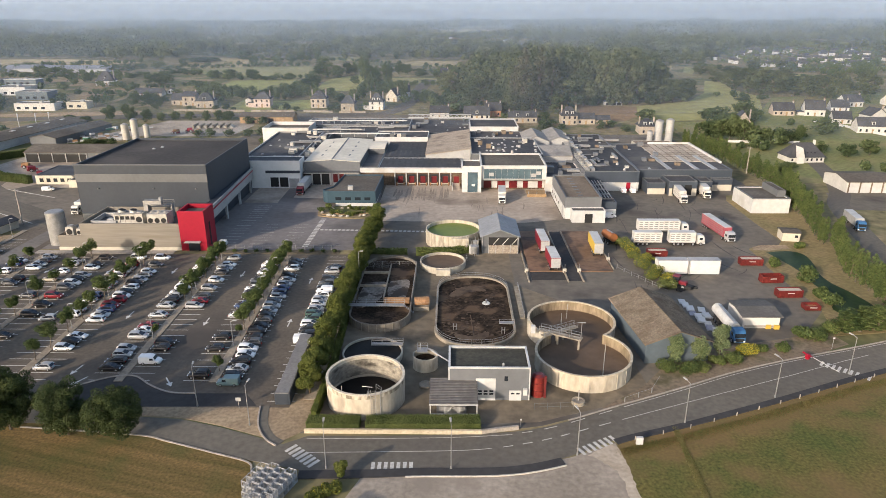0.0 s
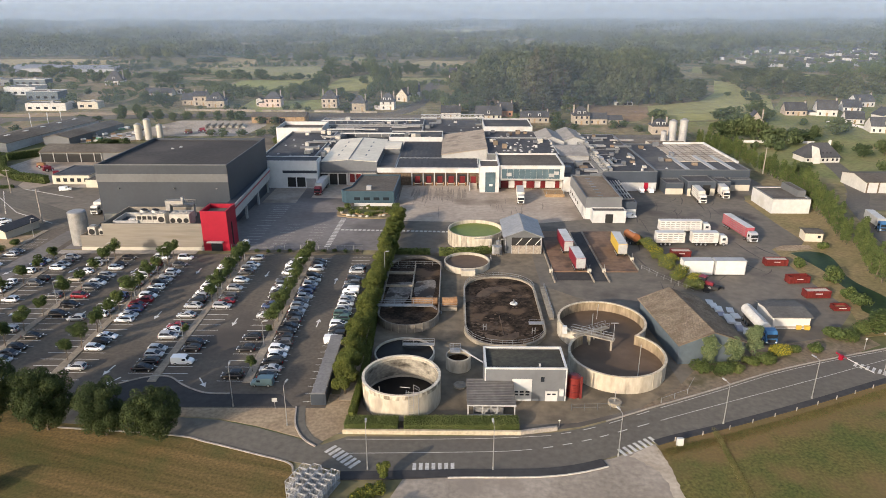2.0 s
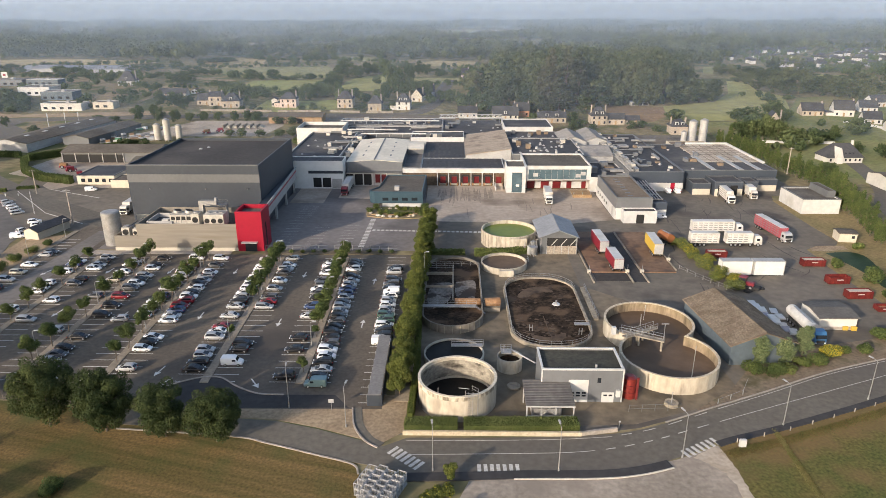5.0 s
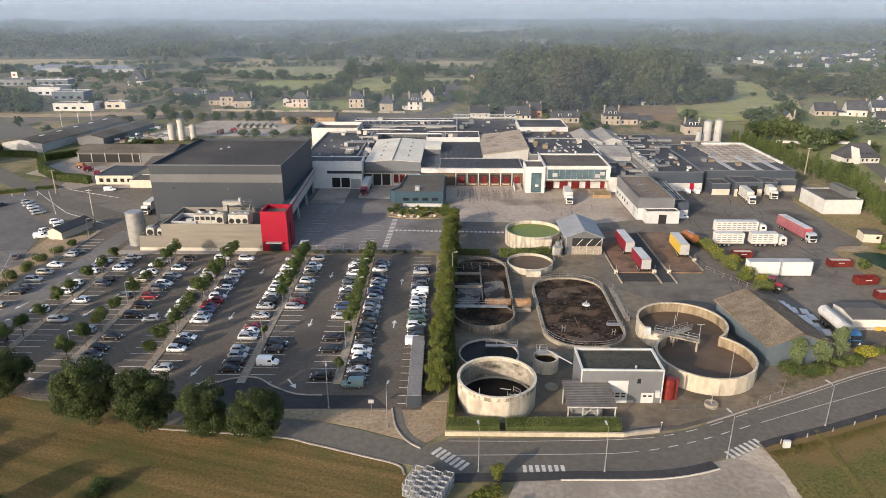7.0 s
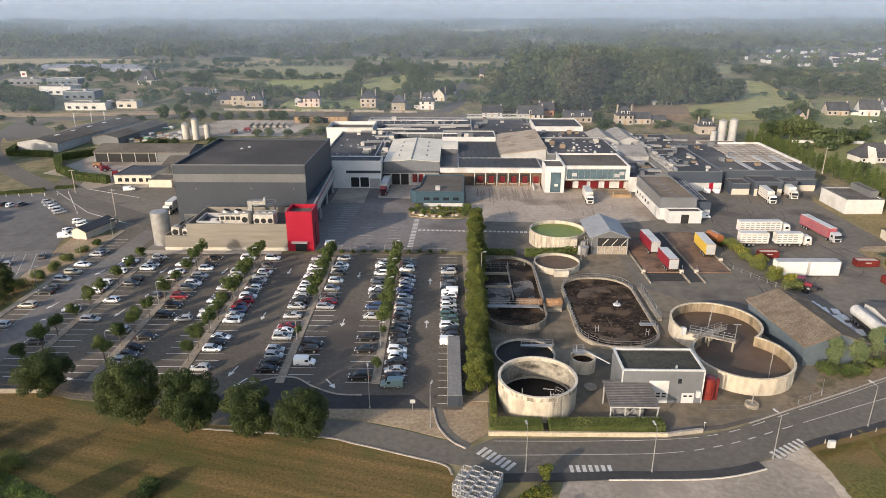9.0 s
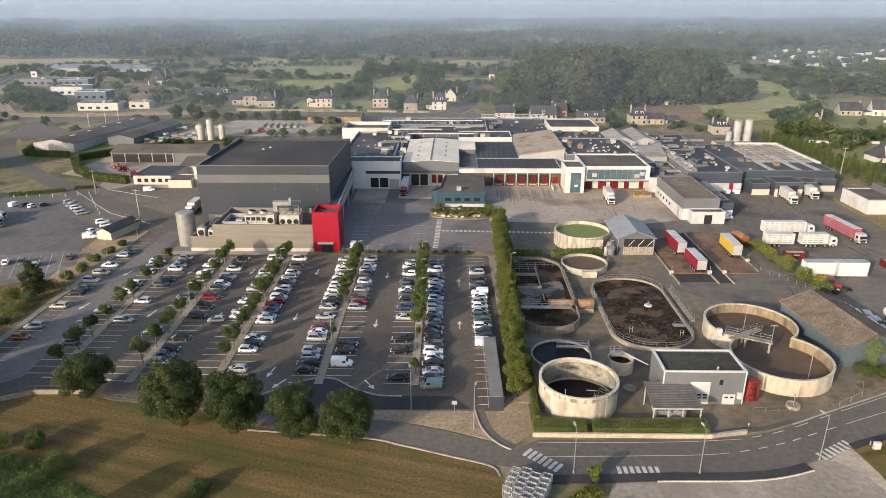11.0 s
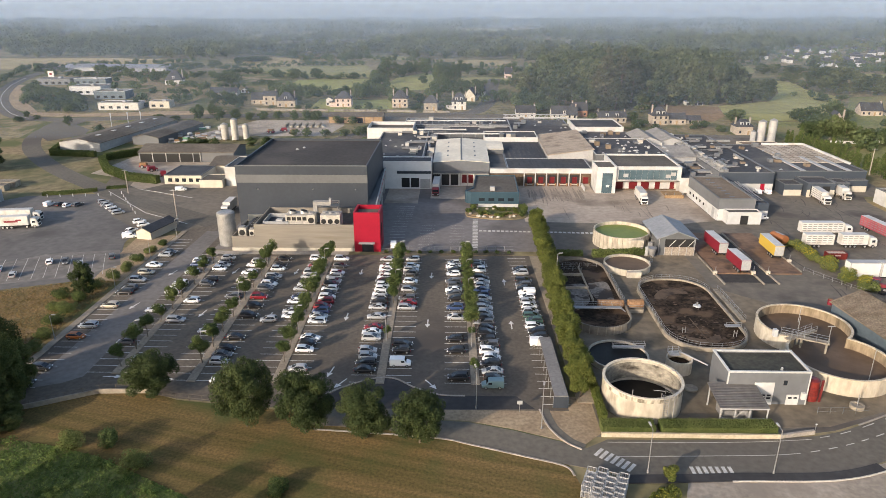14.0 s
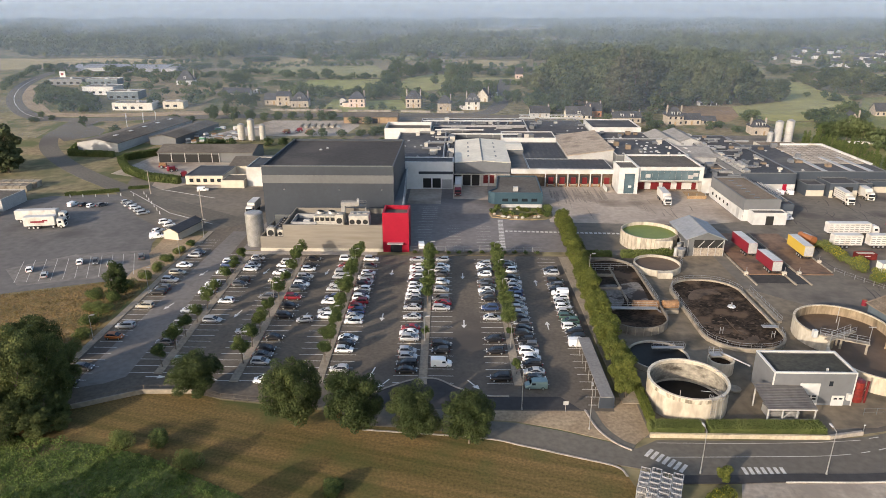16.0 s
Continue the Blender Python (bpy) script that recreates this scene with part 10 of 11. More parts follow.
q = np.column_stack((wrng.uniform(-140, -78, 40000), wrng.uniform(62, 90, 40000)))
tufts("weeds", "tall green weeds among the brambles", q[inside(q, BRAMBLE)], 0.13, LEAF_WEED)


# ---- lamps, poles, fences, roof plant ----
def street_lamp(x, y, h=8.5, turn=90, arm=1.3, label="slim grey street lamp with short arm", group="street lamps"):
    t = thing("street_lamp", label, "street lamp", (x, y, 0), turn, group)
    part("base", cyl(bmesh.new(), 0, 0, 0, 0.5, 0.16, 0.13, 10), STEEL, t)
    part("pole", cyl(bmesh.new(), 0, 0, 0.5, h, 0.085, 0.05, 8), STEEL, t)
    part("arm", bar(bmesh.new(), (0, 0, h), (arm, 0, h + 0.25), 0.045), STEEL, t)
    part("lamp_head", loft([(arm - 0.1, 0.14, h + 0.16, h + 0.32, 0.8), (arm + 0.7, 0.17, h + 0.2, h + 0.36, 0.7)]), LIGHT_GREY, t)
    return t


for x, y, turn in ((-20.1, 80.9, 95), (-1.5, 81.1, 95), (17.8, 84.6, 110), (36.9, 93.0, 115), (55.2, 100.8, 115), (72.5, 108.9, 115), (-45.2, 96.9, 100), (-34.6, 91.5, 80), (92, 116, 115)):
    street_lamp(x, y, 7.6, turn, 0.9)
for x, y in ((-98.6, 113.5), (-98.9, 137.5), (-99.4, 163), (-82.6, 125.5), (-82.9, 142), (-83.3, 160), (-63.2, 121), (-63.5, 146), (-63.9, 166), (-45.6, 118), (-46.0, 141), (-46.3, 153), (-46.6, 166), (-113.8, 118), (-132.2, 120), (-132.3, 146), (-132.4, 166), (-132.5, 184), (-24.3, 150)):
    street_lamp(x, y, 5.6 if x < -30 else 8.5, 0, 0.5, "slim car park lamp on an island", "car park lamps")


def post_sign(x, y, h, panel, colour, label):
    t = thing("road_sign", label, "sign", (x, y, 0))
    part("post", cyl(bmesh.new(), 0, 0, 0, h, 0.05, 0.05, 8), STEEL, t)
    part("sign_panel", boxes((-panel / 2, panel / 2, -0.05, -0.01, h - panel * 0.8, h)), colour, t)
    return t


post_sign(-37.8, 96.3, 2.2, 0.9, LIGHT_GREY, "small pale sign on a post")
post_sign(9.8, 91.6, 1.6, 0.3, WHITE, "short white marker post")
post_sign(74.5, 118.5, 2.6, 0.4, WHITE, "white marker post at the crossing")
wbx = thing("utility_box", "white utility cabinet on the verge", "cabinet", (28.0, 87.4, 0))
part("cabinet", boxes((-0.5, 0.5, -0.25, 0.25, 0.1, 1.3)), WHITE, wbx)
part("plinth", boxes((-0.55, 0.55, -0.3, 0.3, 0, 0.1)), KERB, wbx)
bar_ = thing("road_barrier", "white road barrier with a red post, lowered", "barrier", (67.6, 114.4, 0), -69)
part("post", boxes((-0.3, 0.3, -0.3, 0.3, 0, 1.1)), RED, bar_)
for k in range(7):
    part("boom", boxes((0.3 + 0.95 * k, 1.25 + 0.95 * k, -0.04, 0.04, 0.94, 1.04)), WHITE if k else RED, bar_)
part("counterweight", boxes((-1.2, -0.3, -0.12, 0.12, 0.85, 1.1)), RED, bar_)

# verge fences of wooden posts
def post_fence(label, pts, gap, h, material, rails=0, name="fence", r=0.06):
    t = thing(name, label, "fence")
    for (x0, y0), (x1, y1) in zip(pts, pts[1:]):
        n = max(1, int(math.dist((x0, y0), (x1, y1)) / gap))
        for i in range(n):
            x, y = x0 + (x1 - x0) * i / n, y0 + (y1 - y0) * i / n
            part("post", boxes((x - r, x + r, y - r, y + r, 0, h)), material, t)
        for k in range(rails):
            z = h * (k + 1) / rails - 0.08
            part("rail", bar(bmesh.new(), (x0, y0, z), (x1, y1, z), 0.03, 4), material, t)
    return t


post_fence("short pale posts along the verge", [(27.6, 88.4), (37.4, 91.6), (55.2, 98.8), (72, 106), (90, 113)], 4.4, 0.8, KERB, 0)
post_fence("grey mesh fence on a concrete wall", [(-122.7, 96.0), (-112.8, 100.9), (-104, 101.2), (-98, 98.6), (-76, 95.5)], 2.4, 1.5, BARK, 2, r=0.03)
setting("retaining_wall", strip(bmesh.new(), [(-123.4, 95.2), (-112.8, 100.4), (-104, 100.7)], 0.3, 0, 0.9), CONCRETE, "low grey retaining wall")
post_fence("steel fence between car park and works", [(-70, 173.8), (-52.5, 173.8)], 2.2, 1.6, STEEL, 2)
post_fence("steel fence between car park and works", [(-50.5, 173.8), (-33, 173.8)], 2.2, 1.6, STEEL, 2)
post_fence("galvanised fence by the wash ramps", [(41.5, 161), (44, 156), (50, 146)], 2.0, 1.2, STEEL, 2)
post_fence("steel gate and fence at the plant entrance", [(12.6, 96.5), (21.5, 97.0)], 1.8, 1.4, MID, 2, name="gate", r=0.03)
post_fence("slim post fence along the plant verge", [(28.5, 99.0), (34, 102.0), (36.5, 106)], 2.5, 1.1, STEEL, 1)

# bicycle shelter by the crossing and low roof at the car park's edge
cage = thing("cage_pallet_stack", "stack of galvanised cage pallets on the grass", "pallet cages", (0, -400, 0), 0, "cage pallets")
for lev in range(2):
    z = 1.1 * lev
    bm = bmesh.new()
    for x in (-0.66, 0.66):
        for y in (-0.5, 0.5):
            bar(bm, (x, y, z), (x, y, z + 1.08), 0.045, 5)
    for zz in (z + 0.12, z + 1.06):
        for y in (-0.5, 0.5):
            bar(bm, (-0.66, y, zz), (0.66, y, zz), 0.05, 5)
        for x in (-0.66, 0.66):
            bar(bm, (x, -0.5, zz), (x, 0.5, zz), 0.05, 5)
    fr = part("frame", bm, LIGHT_GREY, cage)
    bm = bmesh.new()
    for k in range(1, 5):
        for y in (-0.5, 0.5):
            bar(bm, (-0.66 + 0.264 * k, y, z + 0.12), (-0.66 + 0.264 * k, y, z + 1.05), 0.018, 4)
            bar(bm, (-0.66, y, z + 0.12 + 0.19 * k), (0.66, y, z + 0.12 + 0.19 * k), 0.018, 4)
        for x in (-0.66, 0.66):
            bar(bm, (x, -0.5, z + 0.12 + 0.19 * k), (x, 0.5, z + 0.12 + 0.19 * k), 0.018, 4)
    part("mesh", bm, STEEL, fr)
    part("deck", boxes((-0.64, 0.64, -0.48, 0.48, z + 0.1, z + 0.16)), STEEL, cage)
first = True
cg = random.Random(8)
for col in range(4):
    for row in range(6):
        if (col == 0 and row < 2) or (col == 3 and row < 1):
            continue
        q = Vector((-31.0, 73.6)) + Vector((math.cos(radians(-22)), math.sin(radians(-22)))) * 1.5 * col + Vector((math.sin(radians(22)), math.cos(radians(22)))) * (1.14 * row + (0.5 if col % 2 else 0))
        m = pose(q.x, q.y, 0.05, 0, 0, -22 + cg.uniform(-3, 3))
        if first:
            cage.matrix_world, first = m, False
        else:
            copy_thing(cage, m)
cp = thing("cycle_shelter", "long low grey flat-roofed cycle shelter", "shelter", (-30.6, 97.4, 0), 0.8)
part("roof", boxes((-1.15, 1.15, 0, 21.5, 2.3, 2.45)), surf("dusty_felt_roof", (0.17, 0.165, 0.165), (0.21, 0.205, 0.2), 0.9, 0.3, 2.0, 0.2, amount=0.2), cp)
part("end_panel", boxes((-1.3, 1.3, 0.1, 0.2, 0, 2.3)), SLATE_CLAD, cp)
part("back_panel", boxes((1.25, 1.33, 0.1, 21.4, 0, 2.3)), SLATE_CLAD, cp)
for k in range(8):
    part("post", boxes((-1.35, -1.25, 0.2 + 3.0 * k, 0.3 + 3.0 * k, 0, 2.3)), STEEL, cp)

# wash ramps
for x0, x1, nm in ((18.4, 27.0, "west"), (31.6, 40.0, "east")):
    setting("ramp_%s" % nm, boxes((x0, x1, 158.5, 190.5, 0, 0.3)), RAMP_BROWN, "brown stained wash ramp floor")
patch("ramp_lane", [(27.7, 152.5), (30.9, 152.5), (30.9, 190.4), (27.7, 190.4)], NEW_ASPHALT, 0.09, "dark wet lane between the wash ramps")
patch("ramp_foot", [(18.5, 153), (27.1, 153), (27.1, 158.3), (18.5, 158.3)], ROOF_STORE, 0.06, "dark wet tarmac at the foot of the ramp")
for x, y0, y1 in ((17.6, 151.5, 181), (27.4, 151.6, 190), (31.2, 151.8, 190), (40.4, 160, 186)):
    rw = thing("ramp_wall", "low white-topped ramp wall", "wall", (x, y0, 0))
    part("wall", boxes((-0.15, 0.15, 0, y1 - y0, 0, 0.45)), CONCRETE, rw)
    part("end_block", boxes((-0.45, 0.45, 6.4, 7.0, 0, 1.0)), CREAM, rw, "pale end block")
    part("stand_pipe", bar(bmesh.new(), (0.1, 6.9, 0), (0.1, 6.9, 2.2), 0.06), STEEL, rw)

# roof plant: domes, fans, ducts as parts of their halls
rr_ = random.Random(21)
def roof_bits(t, x0, x1, y0, y1, z, n, kinds=("skylight", "fan", "unit"), big=1.0):
    o = t.matrix_world.translation
    for i in range(n):
        k = kinds[i % len(kinds)]
        x, y = rr_.uniform(x0, x1) - o.x, rr_.uniform(y0, y1) - o.y
        if k == "skylight":
            bm = boxes((x - 0.45, x + 0.45, y - 0.45, y + 0.45, z, z + 0.2))
            cyl(bm, x, y, z + 0.2, z + 0.4, 0.42, 0.25, 8)
            part("skylight", bm, LIGHT_GREY, t, "white dome skylight")
        elif k == "fan":
            part("roof_fan", cyl(bmesh.new(), x, y, z, z + 0.9 * big, 0.6, 0.45, 12), STEEL, t)
        elif k == "duct":
            q = rr_.uniform(4, 11)
            part("duct", boxes((x, x + (q if i % 2 else 0.8), y, y + (0.8 if i % 2 else q), z + 0.3, z + 1.1)), GREY if i % 3 else STEEL, t)
        else:
            w, d, h = rr_.uniform(1.2, 2.6) * big, rr_.uniform(1.2, 2.6) * big, rr_.uniform(0.8, 1.8) * big
            part("roof_unit", boxes((x - w / 2, x + w / 2, y - d / 2, y + d / 2, z, z + h)), (GREY, CASING, ROOF_TAN, MID)[i % 4], t)


roof_bits(nw, -82, -64, 254, 310, 8.0, 30, ("skylight", "unit", "skylight", "duct"))
roof_bits(nw2, -61.4, -59.4, 252, 308, 7.7, 16, ("unit", "unit", "duct", "fan"), 1.2)
roof_bits(wface, -36, -14, 298, 310, 8.5, 8, ("skylight", "unit"))
roof_bits(roof_b, 7.5, 32, 260, 290, 9.1, 20, ("skylight", "skylight", "unit"))
roof_bits(glass, 11, 31, 238, 256, 9.2, 14, ("skylight", "skylight", "fan"))
roof_bits(back, -74, -25, 333, 350, 8.1, 18, ("skylight", "unit", "duct"))
roof_bits(back2, -68, -25, 314, 329, 7.5, 16, ("skylight", "duct"))
roof_bits(back3, -21, 5, 314, 348, 7.7, 12, ("unit", "skylight", "duct"))
roof_bits(back4, 8, 32, 294, 312, 8.1, 12, ("unit", "skylight"), 0.9)
roof_bits(eastA, 48.5, 66, 240, 310, 7.0, 44, ("unit", "skylight", "fan", "duct", "fan", "unit", "duct"), 0.8)
roof_bits(eastB, 69, 85, 243, 288, 6.9, 12, ("unit", "skylight"))
roof_bits(link, 34, 45.5, 238, 260, 5.3, 9, ("unit", "duct"), 1.2)
roof_bits(hall, -112, -80, 200, 236, 18.6, 2, ("skylight",))

# chillers on the plant room
def chiller(x, y, w, d, h, fans, label, z=6.2):
    t = thing("chiller", label, "chiller", (x, y, z))
    part("casing", boxes((-w / 2, w / 2, -d / 2, d / 2, 0.4, h)), CASING, t)
    part("skid", boxes((-w / 2, w / 2, -d / 2, d / 2, 0, 0.4)), STEEL, t)
    for k in range(fans):
        xx = -w / 2 + w * (k + 0.5) / fans
        bm = bmesh.new()
        bar(bm, (xx, -d / 2 - 0.12, h * 0.5), (xx, -d / 2, h * 0.5), min(w / fans, h) * 0.38, 16)
        part("fan", bm, DARK, t)
        part("fan_cowl", cyl(bmesh.new(), xx, 0, h, h + 0.35, min(w / fans, d) * 0.36, None, 16), STEEL, t)
    return t


cu = thing("cooler_house", "long pale machine house with dark windows on the plant room roof", "machine", (-94.3, 179.5, 6.2))
part("casing", boxes((-3.3, 3.3, -2.0, 2.0, 0.3, 3.0)), CASING, cu)
part("skid", boxes((-3.4, 3.4, -2.1, 2.1, 0, 0.3)), STEEL, cu)
for k in range(4):
    part("window", boxes((-2.9 + 1.5 * k, -1.8 + 1.5 * k, -2.06, -1.98, 1.5, 2.5)), DARK, cu)
    part("mullion", boxes((-1.75 + 1.5 * k, -1.5 + 1.5 * k, -2.14, -1.98, 0.6, 3.0)), CASING, cu)
for x in (-1.7, 1.6):
    bm = cyl(bmesh.new(), 0, 0, 0, 0.7, 1.25, 1.1, 18)
    bm.transform(Matrix.Translation((x, 0.2, 3.1)) @ Matrix.Rotation(radians(12), 4, "Y"))
    fan = part("fan_cowl", bm, STEEL, cu)
    bm = cyl(bmesh.new(), 0, 0, 0.7, 0.74, 0.9, 0.9, 18)
    bm.transform(Matrix.Translation((x, 0.2, 3.1)) @ Matrix.Rotation(radians(12), 4, "Y"))
    part("fan", bm, DARK, fan)
du = thing("roof_duct", "grey bent exhaust duct above the machines", "duct", (-88.0, 181.5, 6.2))
part("duct", boxes((-2.2, 3.0, -0.7, 0.7, 5.0, 6.1)), STEEL, du)
part("riser", boxes((-2.2, -1.0, -0.6, 0.6, 0, 5.0)), STEEL, du)
part("outlet", boxes((2.4, 3.0, -0.5, 0.5, 6.1, 7.0)), LIGHT_GREY, du)
well = thing("roof_well", "sunken dark roof well with pale kerbs", "roof", (-100.5, 181.0, 6.2))
for r_ in ((-3.6, 3.6, -4.0, -3.7, 0, 1.3), (-3.6, 3.6, 3.7, 4.0, 0, 1.3), (-3.6, -3.3, -3.7, 3.7, 0, 1.3), (3.3, 3.6, -3.7, 3.7, 0, 1.3)):
    part("kerb", boxes(r_), LIGHT_GREY, well)
part("floor", boxes((-3.3, 3.3, -3.7, 3.7, 0, 0.1)), SLATE_CLAD, well)
part("vent", boxes((-0.8, 1.0, -0.6, 0.8, 0.1, 0.7)), WHITE, well, "white vent box")
part("wall_panel", boxes((-10.5, -3.8, 4.6, 5.0, -2.4, 0.6)), CREAM, well, "pale wall behind the coolers")
chiller(-84.5, 178.0, 5.6, 4.4, 3.6, 3, "large pale chiller with three fans")
chiller(-90.2, 178.5, 2.2, 3.0, 3.4, 1, "tall pale air unit")
fc = thing("finned_cooler", "dark finned cooler with a row of fans on the annexe", "cooler", (-107.6, 181.5, 3.5))
part("coil", boxes((-1.5, 1.5, -4.4, 4.4, 0.9, 2.3)), MID, fc, "dark finned coil")
for k in range(5):
    fan = part("fan_ring", cyl(bmesh.new(), 0, -3.6 + 1.8 * k, 2.3, 2.65, 0.75, 0.75, 14), BLACK, fc)
    part("fan_hub", cyl(bmesh.new(), 0, -3.6 + 1.8 * k, 2.65, 2.72, 0.25, 0.25, 8), STEEL, fan)
for x in (-1.3, 1.3):
    for y in (-4.2, 0, 4.2):
        part("leg", boxes((x - 0.08, x + 0.08, y - 0.08, y + 0.08, 0, 0.9)), STEEL, fc)
chiller(-109.6, 176.2, 2.2, 2.2, 2.6, 1, "white condenser on the annexe roof", 3.5)
chiller(-106.9, 175.9, 1.4, 1.6, 2.2, 1, "small white condenser on the annexe roof", 3.5)
wp = thing("walkway_platform", "raised steel walkway above the plant room", "platform", (-87.2, 185.5, 7.4))
part("deck", boxes((-3.6, 3.6, -1, 1, 2.4, 2.6)), STEEL, wp)
for x in (-3.4, 3.4):
    part("leg", boxes((x - 0.1, x + 0.1, -0.8, 0.8, -1.2, 2.4)), STEEL, wp)
rail(wp, [(-3.6, -1), (3.6, -1), (3.6, 1), (-3.6, 1)], 2.6)

# pipes and a lattice bridge over the rear roofs
for x0, x1, y, z in ((-75, -24.8, 337, 9.6), (-68, -45, 312.8, 9.4), (-60, -29.6, 302.6, 9.3)):
    pr = thing("roof_pipe_run", "long white insulated pipe on roof brackets", "pipe", ((x0 + x1) / 2, y, z), 0, "roof pipe runs")
    hl = (x1 - x0) / 2
    part("pipe", bar(bmesh.new(), (-hl, 0, 0), (hl, 0, 0), 0.32, 10), WHITE, pr)
    for k in range(int(hl / 3)):
        part("bracket", boxes((-hl + 1 + 6 * k, -hl + 1.2 + 6 * k, -0.4, 0.4, -1.6, -0.3)), STEEL, pr)
tb = thing("lattice_bridge", "grey steel lattice pipe bridge over the rear roofs", "bridge", (-8.5, 350, 8.6))
for y in (-0.8, 0.8):
    for z in (0.0, 2.0):
        part("chord", bar(bmesh.new(), (-16.5, y, z), (16.5, y, z), 0.13, 6), LIGHT_GREY, tb)
    for k in range(11):
        part("brace", bar(bmesh.new(), (-16.5 + 3 * k, y, 0), (-15 + 3 * k, y, 2.0), 0.08, 5), LIGHT_GREY, tb)
        part("brace", bar(bmesh.new(), (-15 + 3 * k, y, 2.0), (-13.5 + 3 * k, y, 0), 0.08, 5), LIGHT_GREY, tb)
part("pipe", bar(bmesh.new(), (-16.5, 0, 0.5), (16.5, 0, 0.5), 0.35, 8), WHITE, tb)
for x in (-15, 0, 15):
    part("leg", boxes((x - 0.2, x + 0.2, -0.2, 0.2, -8.6, 0)), STEEL, tb)
for k in range(6):
    fit_part(eastB, "roof_seam", ROOF_TAN, (83.4 + 3.0 * k, 83.7 + 3.0 * k, 256.4, 289, 7.1, 7.16))
for k in range(7):
    fit_part(eastB, "roof_seam", ROOF_TAN, (80.4, 101.0, 260 + 4.2 * k, 260.4 + 4.2 * k, 7.1, 7.15))
fit_part(eastA, "west_cladding", GREY, (46.9, 47.0, 238.2, 311, 3.4, 7.2), label="lighter grey side cladding")
for k in range(14):
    fit_part(eastA, "catwalk_panel", CASING if k % 3 else STEEL, (49.6, 51.0, 240 + 5.1 * k, 243.6 + 5.1 * k, 7.0, 8.0 + 0.5 * (k % 2)))

# power poles
for x, y, h in ((-137.2, 196.5, 11.5), (-170, 232, 9), (128, 160, 9), (118, 265, 11), (112, 150, 9)):
    pp = thing("power_pole", "grey concrete power pole with crossarm", "pole", (x, y, 0))
    part("pole", cyl(bmesh.new(), 0, 0, 0, h, 0.24, 0.14, 8), KERB, pp)
    part("crossarm", boxes((-1.1, 1.1, -0.08, 0.08, h - 0.5, h - 0.35)), STEEL, pp)

# white bollards round the parked cars
BOLLARD = [(-197 + 4.4 * k, 226.5 + 0.5 * k) for k in range(6)] + [(-172 + 2.7 * k, 231 - 4.0 * k) for k in range(7)]
for x, y in BOLLARD:
    bo = thing("bollard", "short white bollard edging the lorry park", "bollard", (x, y, 0.04), 0, "white bollards")
    part("post", cyl(bmesh.new(), 0, 0, 0, 1.0, 0.16, 0.13, 8), WHITE, bo)
    part("cap", cyl(bmesh.new(), 0, 0, 1.0, 1.1, 0.15, 0.06, 8), LIGHT_GREY, bo)

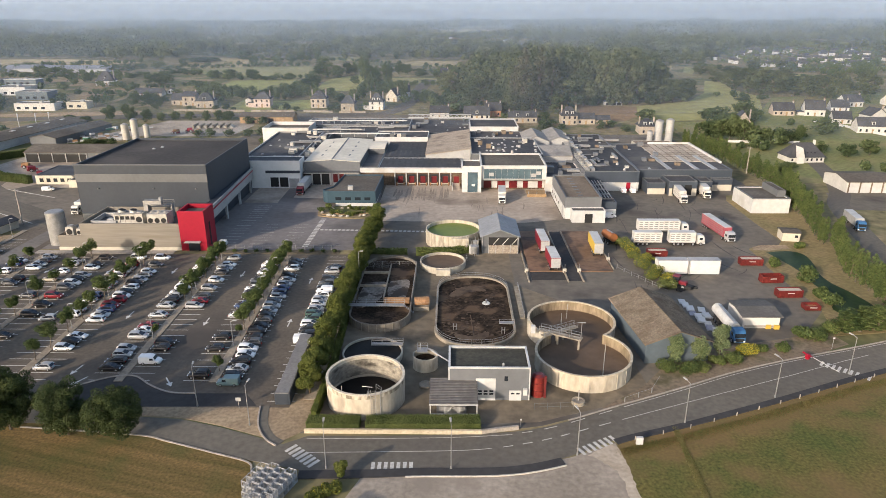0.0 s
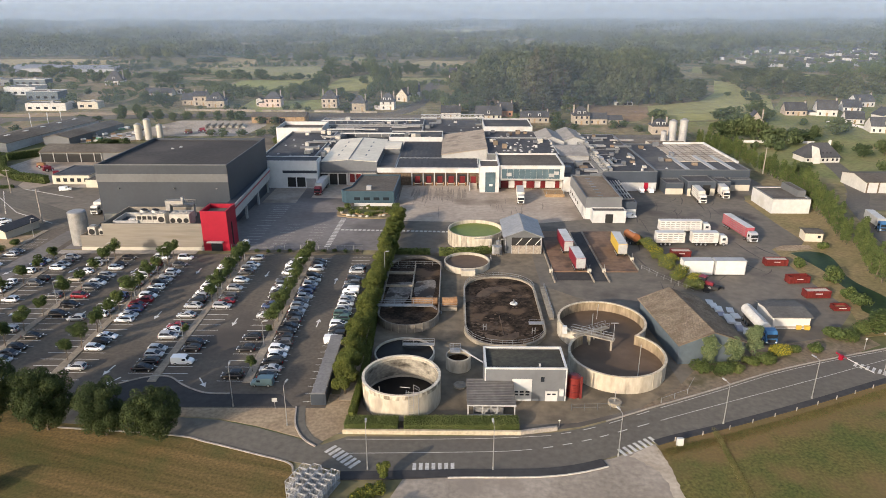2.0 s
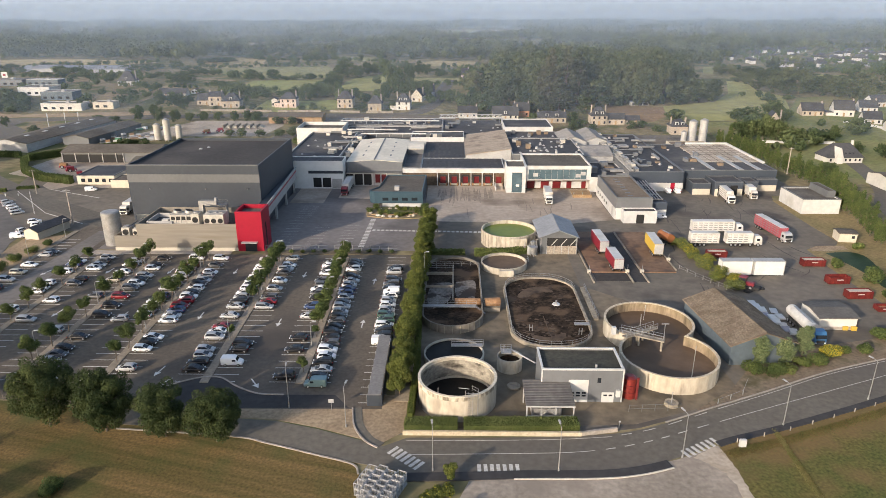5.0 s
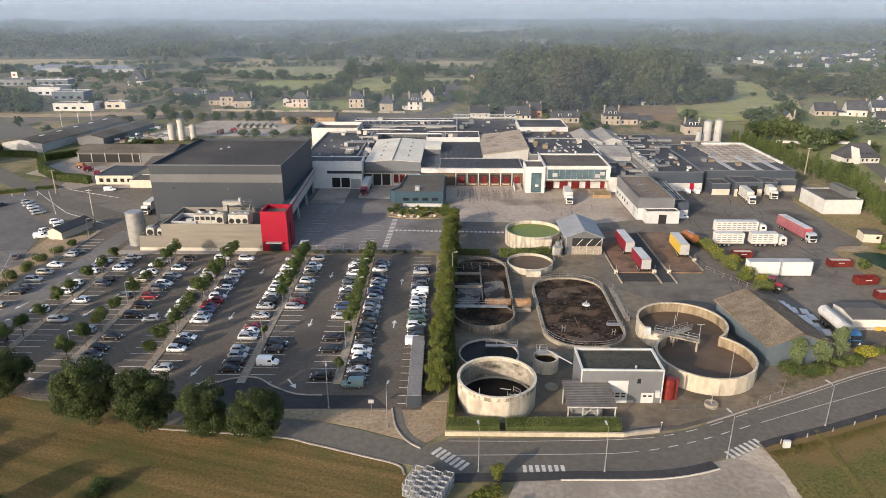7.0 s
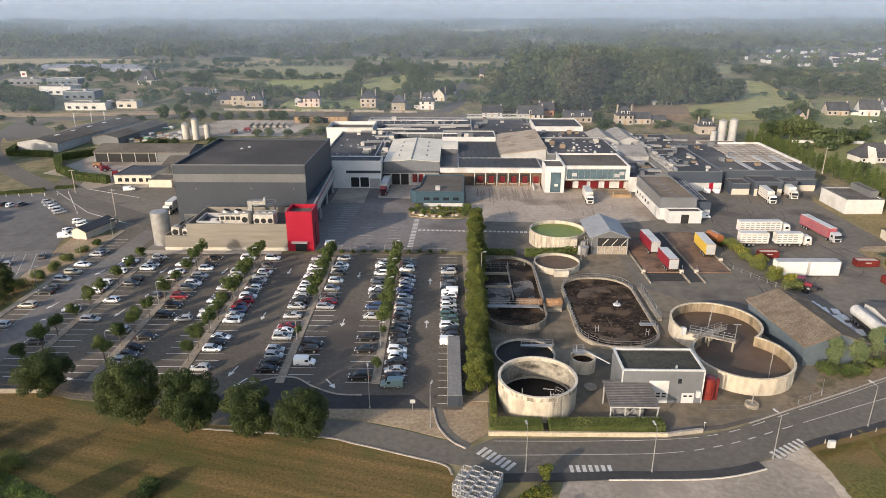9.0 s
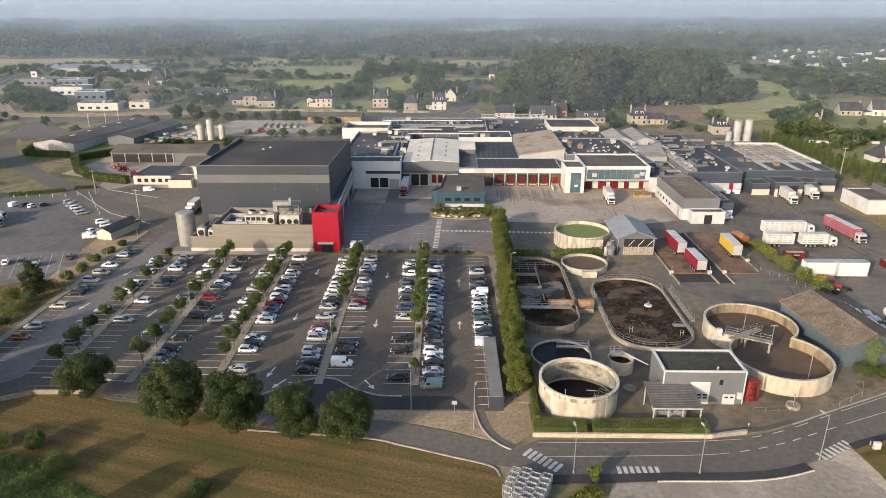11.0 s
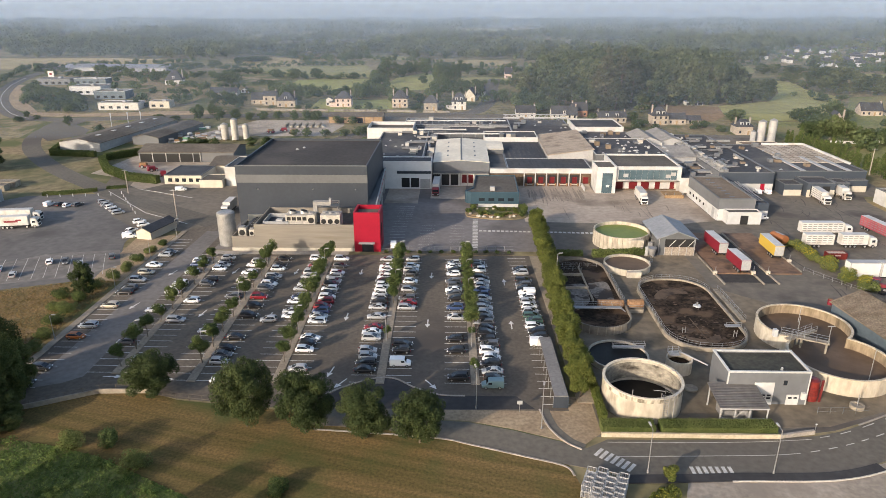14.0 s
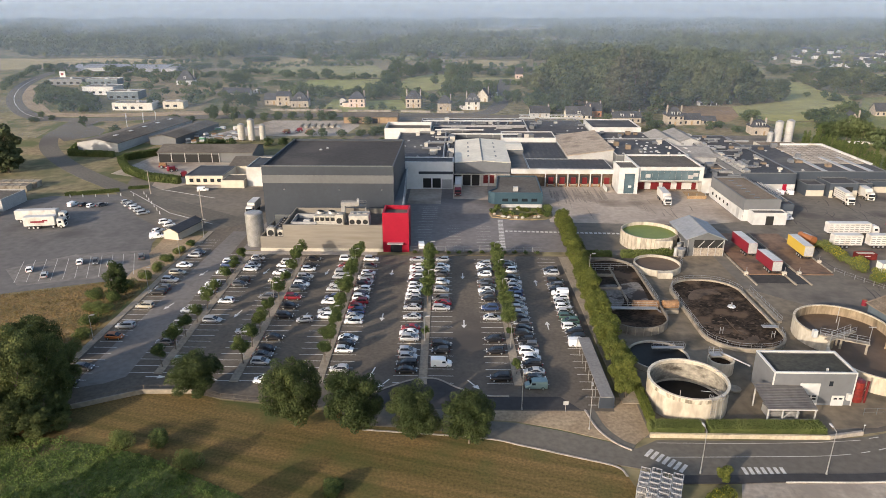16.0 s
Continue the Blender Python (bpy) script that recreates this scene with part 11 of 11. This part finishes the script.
# see-through upright sheets that stand in for distance haze, thinning upwards
def haze_sheet(name, y, most):
    haze_mat = bpy.data.materials.new(name)
    haze_mat.use_nodes = True
    N, L = haze_mat.node_tree.nodes, haze_mat.node_tree.links
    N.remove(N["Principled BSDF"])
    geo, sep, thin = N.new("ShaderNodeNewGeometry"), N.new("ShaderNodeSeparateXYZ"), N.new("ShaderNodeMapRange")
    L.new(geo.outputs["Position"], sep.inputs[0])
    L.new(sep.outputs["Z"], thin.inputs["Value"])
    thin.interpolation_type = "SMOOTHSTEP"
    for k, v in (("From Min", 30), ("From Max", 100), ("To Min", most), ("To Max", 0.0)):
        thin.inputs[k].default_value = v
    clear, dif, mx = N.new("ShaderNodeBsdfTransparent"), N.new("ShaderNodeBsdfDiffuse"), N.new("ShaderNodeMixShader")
    # the haze's pale blue is put into this sheet colour
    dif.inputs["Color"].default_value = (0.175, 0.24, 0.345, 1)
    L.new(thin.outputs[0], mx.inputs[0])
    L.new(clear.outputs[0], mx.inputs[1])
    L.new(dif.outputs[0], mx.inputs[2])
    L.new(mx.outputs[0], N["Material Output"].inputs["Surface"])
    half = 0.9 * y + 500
    tagged(mesh_object(name, [(-half, y, -20), (half, y, -20), (half, y, 100), (-half, y, 100)], [(0, 1, 2, 3)], haze_mat), "see-through upright sheet standing in for distance haze", kind="structure")


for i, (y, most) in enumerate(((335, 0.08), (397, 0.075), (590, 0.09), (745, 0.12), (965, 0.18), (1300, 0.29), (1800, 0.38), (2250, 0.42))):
    haze_sheet("mist_backdrop_%d" % (i + 1), y, most)

# stored goods in the depot behind the sheds
rg_ = random.Random(77)
GREEN_SHEET = plain("green_plastic_sheet", (0.05, 0.16, 0.09), 0.6)
for i in range(22):
    x, y = rg_.uniform(-203, -168), rg_.uniform(326, 363)
    if i % 3 == 0:
        st = thing("pipe_bundle", "bundle of pale pipes lying on bearers", "pipes", (x, y, 0.02 + terrain(x, y)), rg_.uniform(-20, 40), "depot stores")
        for k in range(4):
            part("pipe", bar(bmesh.new(), (-2.5, -0.6 + 0.4 * k, 0.4), (2.5, -0.6 + 0.4 * k, 0.4), 0.2, 6), WHITE if i % 2 else LIGHT_GREY, st)
        part("bearer", boxes((-1.2, -1.0, -0.9, 0.9, 0, 0.2), (1.0, 1.2, -0.9, 0.9, 0, 0.2)), BARK, st)
    else:
        w, h = rg_.uniform(1.0, 2.2), rg_.uniform(0.8, 2.0)
        st = thing("goods_stack", "wrapped stack of building goods on a pallet", "stack", (x, y, 0.02 + terrain(x, y)), rg_.uniform(-20, 40), "depot stores")
        part("pallet", boxes((-w - 0.1, w + 0.1, -0.9, 0.9, 0, 0.16)), BARK, st)
        part("load", boxes((-w, w, -0.85, 0.85, 0.16, 0.16 + h)), (WHITE, LIGHT_GREY, GREEN_SHEET, ROOF_TAN)[i % 4], st)
        part("cover", boxes((-w - 0.04, w + 0.04, -0.89, 0.89, 0.16 + h, 0.22 + h)), LIGHT_GREY if i % 2 else WHITE, st)
